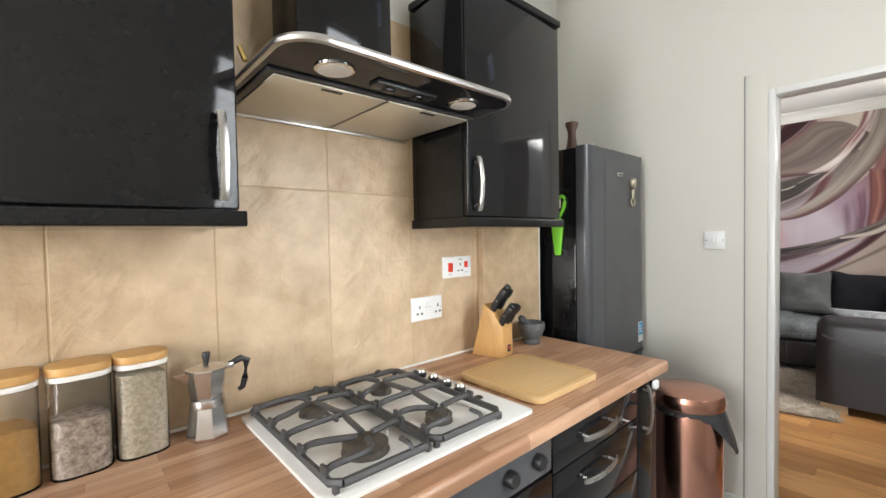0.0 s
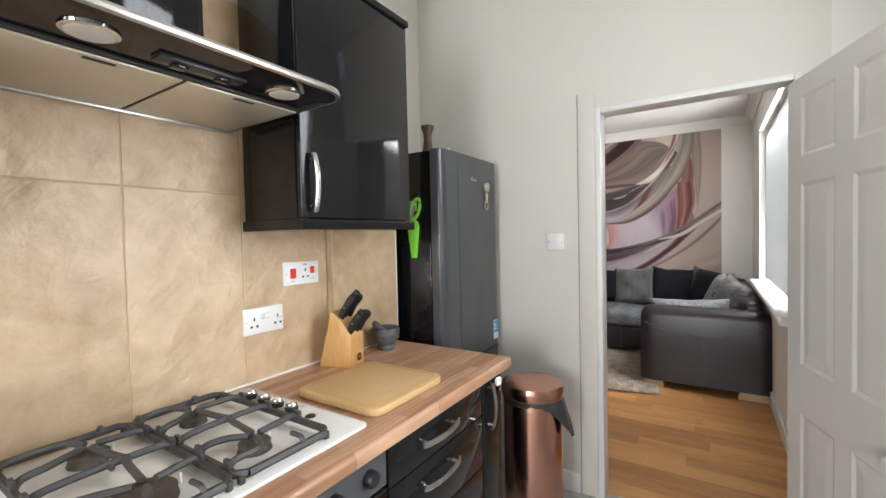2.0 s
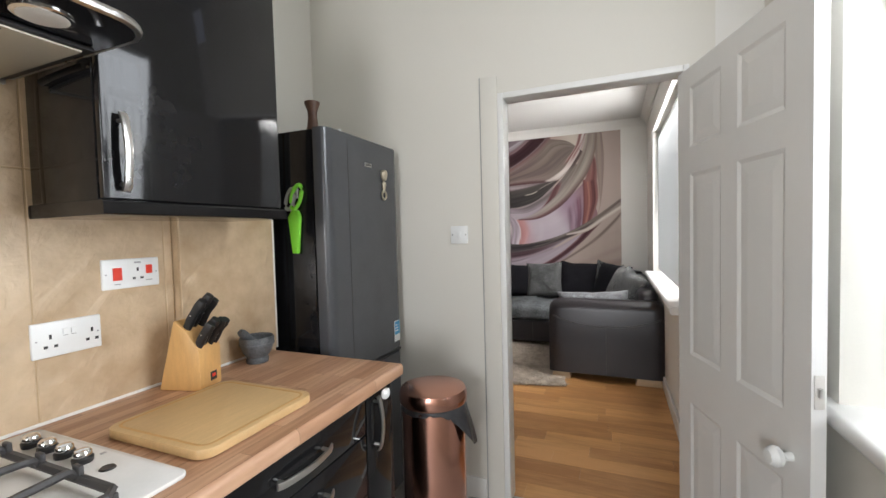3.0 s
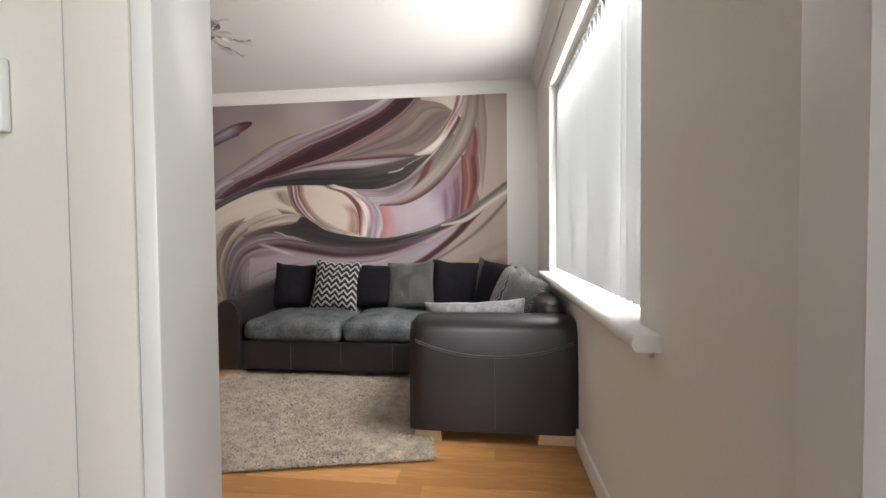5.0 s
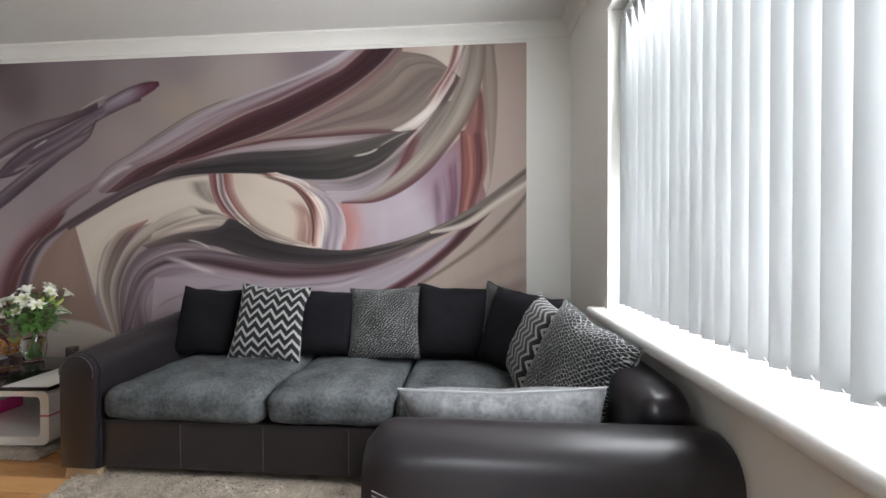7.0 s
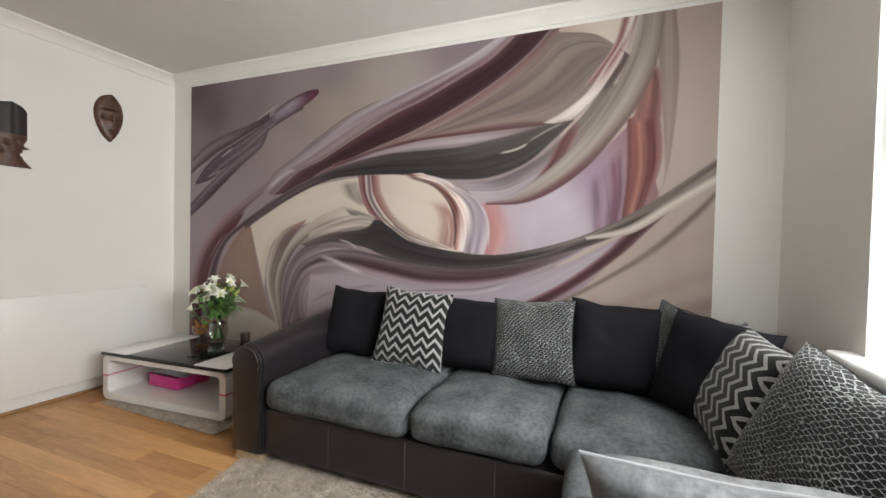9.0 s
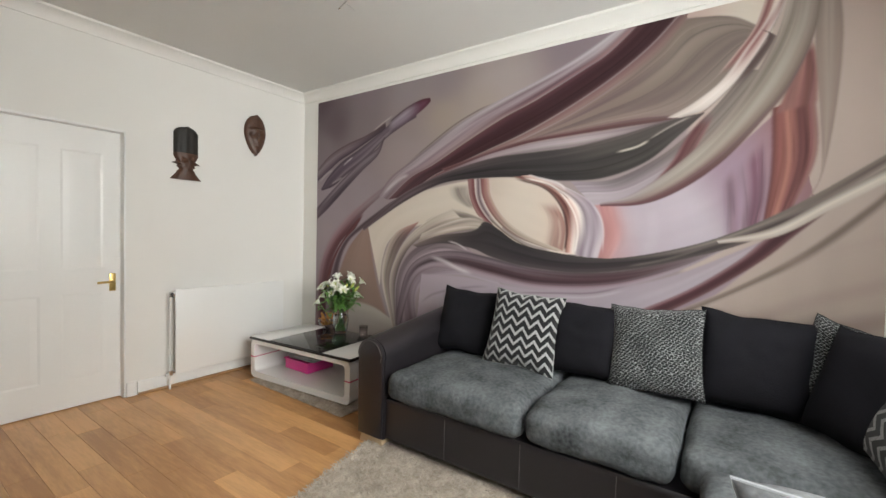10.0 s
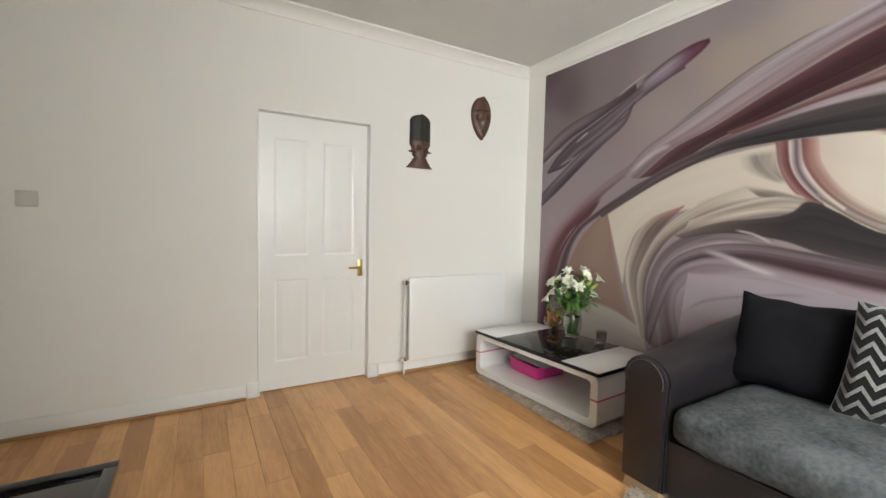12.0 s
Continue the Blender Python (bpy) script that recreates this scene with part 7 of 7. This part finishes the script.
def chopping_board():
    th = thing("chopping_board", (1.965, 1.52, 0.9075), "worn bamboo chopping board with a juice groove", "chopping board")
    x0, x1, y0, y1 = 1.80, 2.13, 1.362, 1.685
    bm = prism(rounded(x0, x1, y0, y1, 0.035, 6), 0.9085, 0.930, 0.004, "z")
    part("board", bm, BAMBOO, th)
    line = [(a, b, 0.9302) for a, b in rounded(x0 + 0.018, x1 - 0.018, y0 + 0.018, y1 - 0.018, 0.024, 5)]
    part("groove", tube(line + line[:1], 0.0035, 6, flat=0.15), LIDWOOD, th)


chopping_board()


# ---- fridge-freezer and what hangs on it ----
def fridge():
    th = thing("fridge_freezer", (2.87, 1.93, 0.0), "tall black fridge-freezer with rounded doors", "fridge freezer")
    x0, x1, yf, yb = 2.585, 3.165, 1.652, 2.20
    part("cabinet", box(x0, x1, yf + 0.066, yb, 0.03, 1.772, 0.008), BLACKG, th, "glossy black cabinet sides")
    for z0, z1, n in ((0.765, 1.775, "fridge"), (0.05, 0.745, "freezer")):
        out = [(x0, yf + 0.06), (x0, yf + 0.022)] + [(x0 + 0.05 * (1 - math.cos(radians(a))), yf + 0.022 - 0.022 * math.sin(radians(a))) for a in range(15, 91, 15)]
        out += [(2 * (x0 + x1) / 2 - a, b) for a, b in reversed(out)]
        d = part("door", prism(out, z0, z1, 0.0, "z"), FRIDGE, th, f"black {n} door with rounded edges")
        part("gasket", box(x0 + 0.01, x1 - 0.01, yf + 0.0602, yf + 0.0658, z0 + 0.01, z1 - 0.01), DARKT, d, smooth=False)
        part("door_recess", box(x0 + 0.145, x0 + 0.149, yf - 0.0006, yf + 0.0005, z0 + 0.02, z1 - 0.02), DARKT, d, smooth=False)
    bd = part("badge", box(2.86, 2.915, yf - 0.003, yf, 1.655, 1.672, 0.001), STEEL, th, "small silver badge")
    for k in range(5):
        part("badge_letter", box(2.865 + k * 0.0095, 2.871 + k * 0.0095, yf - 0.0036, yf - 0.003, 1.659, 1.668), DARKT, bd, smooth=False)
    st = part("energy_label", box(3.085, 3.14, yf - 0.0012, yf, 0.80, 0.905), UPVC, th, "blue and white energy label", smooth=False)
    part("label_field", box(3.087, 3.138, yf - 0.0016, yf - 0.0012, 0.835, 0.902), BLUE, st, smooth=False)
    for k in range(3):
        part("label_line", box(3.092, 3.125 - k * 0.006, yf - 0.002, yf - 0.0016, 0.852 + k * 0.014, 0.857 + k * 0.014), UPVC, st, smooth=False)
    part("grip", box(x0 + 0.16, x1 - 0.02, yf - 0.004, yf + 0.03, 0.748, 0.7625, 0.003), BLACKP, th)


fridge()
# bottle-opener magnet
bm = tube(spline([(3.012, 1.644, 1.555), (3.014, 1.644, 1.60), (3.012, 1.644, 1.64), (3.010, 1.644, 1.655)], 10), [0.006, 0.0075, 0.009, 0.010, 0.012, 0.016, 0.018, 0.018, 0.017, 0.015, 0.01], 10)
tube([(3.012 + 0.018 * math.cos(a), 1.644, 1.535 + 0.020 * math.sin(a)) for a in (k * 0.5236 for k in range(13))], 0.0055, 6, bm)
solid("bottle_opener", bm, PALEM, "pale metal bottle opener stuck to the fridge door", "bottle opener")


def kitchen_shears():
    th = thing("kitchen_shears", (2.578, 1.80, 1.4), "lime green kitchen shears in a sheath on the fridge side", "scissors")
    x = 2.574
    bm = prism([(1.787, 1.278), (1.817, 1.278), (1.835, 1.425), (1.815, 1.452), (1.782, 1.452), (1.772, 1.425)], x - 0.009, x + 0.006, 0.005, "x")
    part("sheath", bm, GREEN, th, "lime green sheath")
    for cy, cz, ry, rz, m in ((1.790, 1.505, 0.024, 0.048, GREEN), (1.824, 1.498, 0.020, 0.042, GREYT)):
        ring = [(x - (0.004 if m == GREEN else 0), cy + ry * math.cos(a) - 0.3 * rz * math.sin(a), cz + rz * math.sin(a)) for a in (k * 0.4488 for k in range(15))]
        part("finger_ring", tube(ring, 0.008, 8), m, th)
    part("blade", box(x - 0.002, x + 0.002, 1.79, 1.825, 1.445, 1.475, 0.001), STEEL, th)
    part("hook", box(x + 0.004, x + 0.0105, 1.79, 1.82, 1.50, 1.54, 0.002), UPVC, th)


kitchen_shears()
px, py = 2.70, 1.80
solid("pepper_mill", lathe([(0.030, 1.7725), (0.031, 1.785), (0.024, 1.81), (0.019, 1.85), (0.020, 1.875), (0.031, 1.905), (0.032, 1.915), (0.026, 1.918)], px, py, 24), MASKW, "dark turned wooden pepper mill on the fridge", "pepper mill")
th = thing("plastic_holder", (2.88, 1.80, 1.7725), "small white plastic holder on top of the fridge", "holder")
part("dish", lathe([(0.045, 1.7725), (0.05, 1.785), (0.05, 1.792), (0.02, 1.794)], 2.88, 1.78, 20), UPVC, th)
part("peg", tube([(2.86, 1.78, 1.79), (2.86, 1.78, 1.835)], 0.007, 8), UPVC, th)


# ---- waste bin ----
def waste_bin():
    x, y = 2.86, 1.345
    th = thing("waste_bin", (x, y, 0.0), "copper-coloured metal waste bin with a domed lid", "waste bin")
    part("body", lathe([(0.132, 0.0), (0.135, 0.01), (0.135, 0.62), (0.133, 0.625)], x, y, 40), COPPER, th)
    part("lid", lathe([(0.140, 0.63), (0.145, 0.637), (0.145, 0.668), (0.138, 0.688), (0.10, 0.70), (0.03, 0.705), (0.001, 0.705)], x, y, 40), COPPER, th, "domed copper lid")
    bm = bmesh.new()
    n = 60
    rows = []
    for j in range(8):
        v = j / 7
        row = []
        for k in range(n):
            a = 2 * math.pi * k / n
            flap = 0.028 + 0.025 * noise.noise((math.cos(a) * 1.7, math.sin(a) * 1.7, 4)) + 0.16 * math.exp(-((a - 4.85) / 0.5) ** 2)
            r = 0.1385 + 0.004 * math.sin(a * 19 + v * 2) * v + 0.012 * v * noise.noise((a * 3, v * 2, 1)) + 0.05 * v * math.exp(-((a - 4.85) / 0.45) ** 2)
            row.append(bm.verts.new((x + r * math.cos(a), y + r * math.sin(a), 0.632 - flap * v)))
        rows.append(row)
    for p, q in zip(rows, rows[1:]):
        for k in range(n):
            bm.faces.new((p[k], p[(k + 1) % n], q[(k + 1) % n], q[k]))
    part("bin_liner", bm, BAGM, th, "crumpled black bin liner hanging over the rim")


waste_bin()


# ---- plates and sockets ----
def double_socket(x0, x1, z0, z1, cooker, label):
    y = TILEY - 0.012
    th = thing("cooker_switch" if cooker else "double_socket", ((x0 + x1) / 2, y + 0.012, z0), label, "cooker switch" if cooker else "socket")
    part("plate", box(x0, x1, y, y + 0.0125, z0, z1, 0.003), UPVC, th)
    w, h = x1 - x0, z1 - z0
    f = y - 0.0008

    def slot(u, v, a, b, m, name="pin_slot", d=0.0):
        part(name, box(x0 + (u - a / 2) * w, x0 + (u + a / 2) * w, f - d, y + 0.001, z0 + (v - b / 2) * h, z0 + (v + b / 2) * h, 0.0003 if d else 0), m, th, smooth=False)

    if cooker:
        slot(0.24, 0.50, 0.14, 0.42, RED, "rocker", 0.004)
        slot(0.80, 0.60, 0.10, 0.30, RED, "rocker", 0.004)
        slot(0.60, 0.62, 0.035, 0.13, DARKT)
        slot(0.53, 0.32, 0.055, 0.07, DARKT)
        slot(0.67, 0.32, 0.055, 0.07, DARKT)
        slot(0.60, 0.86, 0.12, 0.06, GREYT, "marking")
        slot(0.24, 0.16, 0.10, 0.03, GREYT, "marking")
        slot(0.80, 0.22, 0.12, 0.03, GREYT, "marking")
    else:
        for c in (0.22, 0.82):
            slot(c + 0.03, 0.58, 0.035, 0.13, DARKT)
            slot(c - 0.04, 0.30, 0.055, 0.08, DARKT)
            slot(c + 0.10, 0.30, 0.055, 0.08, DARKT)
        slot(0.46, 0.68, 0.08, 0.16, UPVC, "rocker", 0.003)
        slot(0.58, 0.68, 0.08, 0.16, UPVC, "rocker", 0.003)
        for c in (0.46, 0.58):
            slot(c, 0.56, 0.07, 0.02, GREYT, "marking")
    for u in (0.06, 0.94):
        slot(u, 0.5, 0.025, 0.04, GREYT, "screw")


double_socket(1.775, 1.921, 1.068, 1.154, False, "white double socket on the beige tiles")
double_socket(1.930, 2.082, 1.214, 1.297, True, "white cooker switch with red rockers on the tiles")
th = thing("light_switch", (KX, 1.337, 1.29), "white light switch on the kitchen wall", "light switch")
part("plate", box(KX - 0.0115, KX, 1.292, 1.382, 1.29, 1.378, 0.004), UPVC, th)
part("rocker", box(KX - 0.0155, KX - 0.0112, 1.327, 1.347, 1.318, 1.350, 0.002), UPVC, th)
for y in (1.302, 1.372):
    part("screw", box(KX - 0.0123, KX - 0.0112, y - 0.003, y + 0.003, 1.331, 1.337), GREYT, th, smooth=False)


# ---- wall tiles ----
def tiled_wall():
    th = thing("wall_tiles", (0, 0, 0), "large beige stone-look wall tiles behind the worktop", "wall tiles", kind="structure")
    bm = box(-1.0, 2.13, TILEY - 0.0035, TILEY + 0.0115, 0.86, 2.13)
    part("grout", bm, GROUT, th, smooth=False)
    part("boxed_corner", box(2.133, 2.52, 1.8785, TILEY + 0.0115, 0.86, 2.24), TILE, th, smooth=False)
    bases = {}

    def tile(w, h, place, turn=0):
        key = (round(w, 4), round(h, 4))
        if key not in bases:
            bm = bmesh.new()
            c = 0.002
            lo = [bm.verts.new(p) for p in ((0, 0.007, 0), (w, 0.007, 0), (w, 0.007, h), (0, 0.007, h))]
            md = [bm.verts.new((v.co.x, c, v.co.z)) for v in lo]
            tp = [bm.verts.new(p) for p in ((c, 0, c), (w - c, 0, c), (w - c, 0, h - c), (c, 0, h - c))]
            for p, q in ((lo, md), (md, tp)):
                for k in range(4):
                    bm.faces.new((p[k], p[(k + 1) % 4], q[(k + 1) % 4], q[k]))
            bm.faces.new(tp)
            bmesh.ops.recalc_face_normals(bm, faces=bm.faces)
            me = bpy.data.meshes.new("tile")
            bm.to_mesh(me)
            bm.free()
            me.materials.append(TILE)
            bases[key] = me
        ob = new("tile", bases[key])
        ob.parent = th
        ob.matrix_basis = place

    g = 0.0025
    xs = [1.464 + 0.32 * k for k in range(-7, 3)]
    for a in xs:
        w = min(a + 0.32, 2.128) - a - g
        if w < 0.02:
            continue
        for z0, z1 in ((0.908, 1.5225), (1.525, 2.13)):
            tile(w, z1 - z0, pose(a + g / 2, TILEY - 0.005, z0))
    for z0, z1 in ((0.908, 1.5225), (1.525, 2.13)):
        tile(0.384, z1 - z0, pose(2.1335, 1.8705, z0))
    bm = box(2.517, 2.523, 1.868, 1.90, 0.908, 2.13, 0.001)
    part("edge_trim", bm, SEAL, th, "white plastic tile trim")


tiled_wall()


oak_floor()
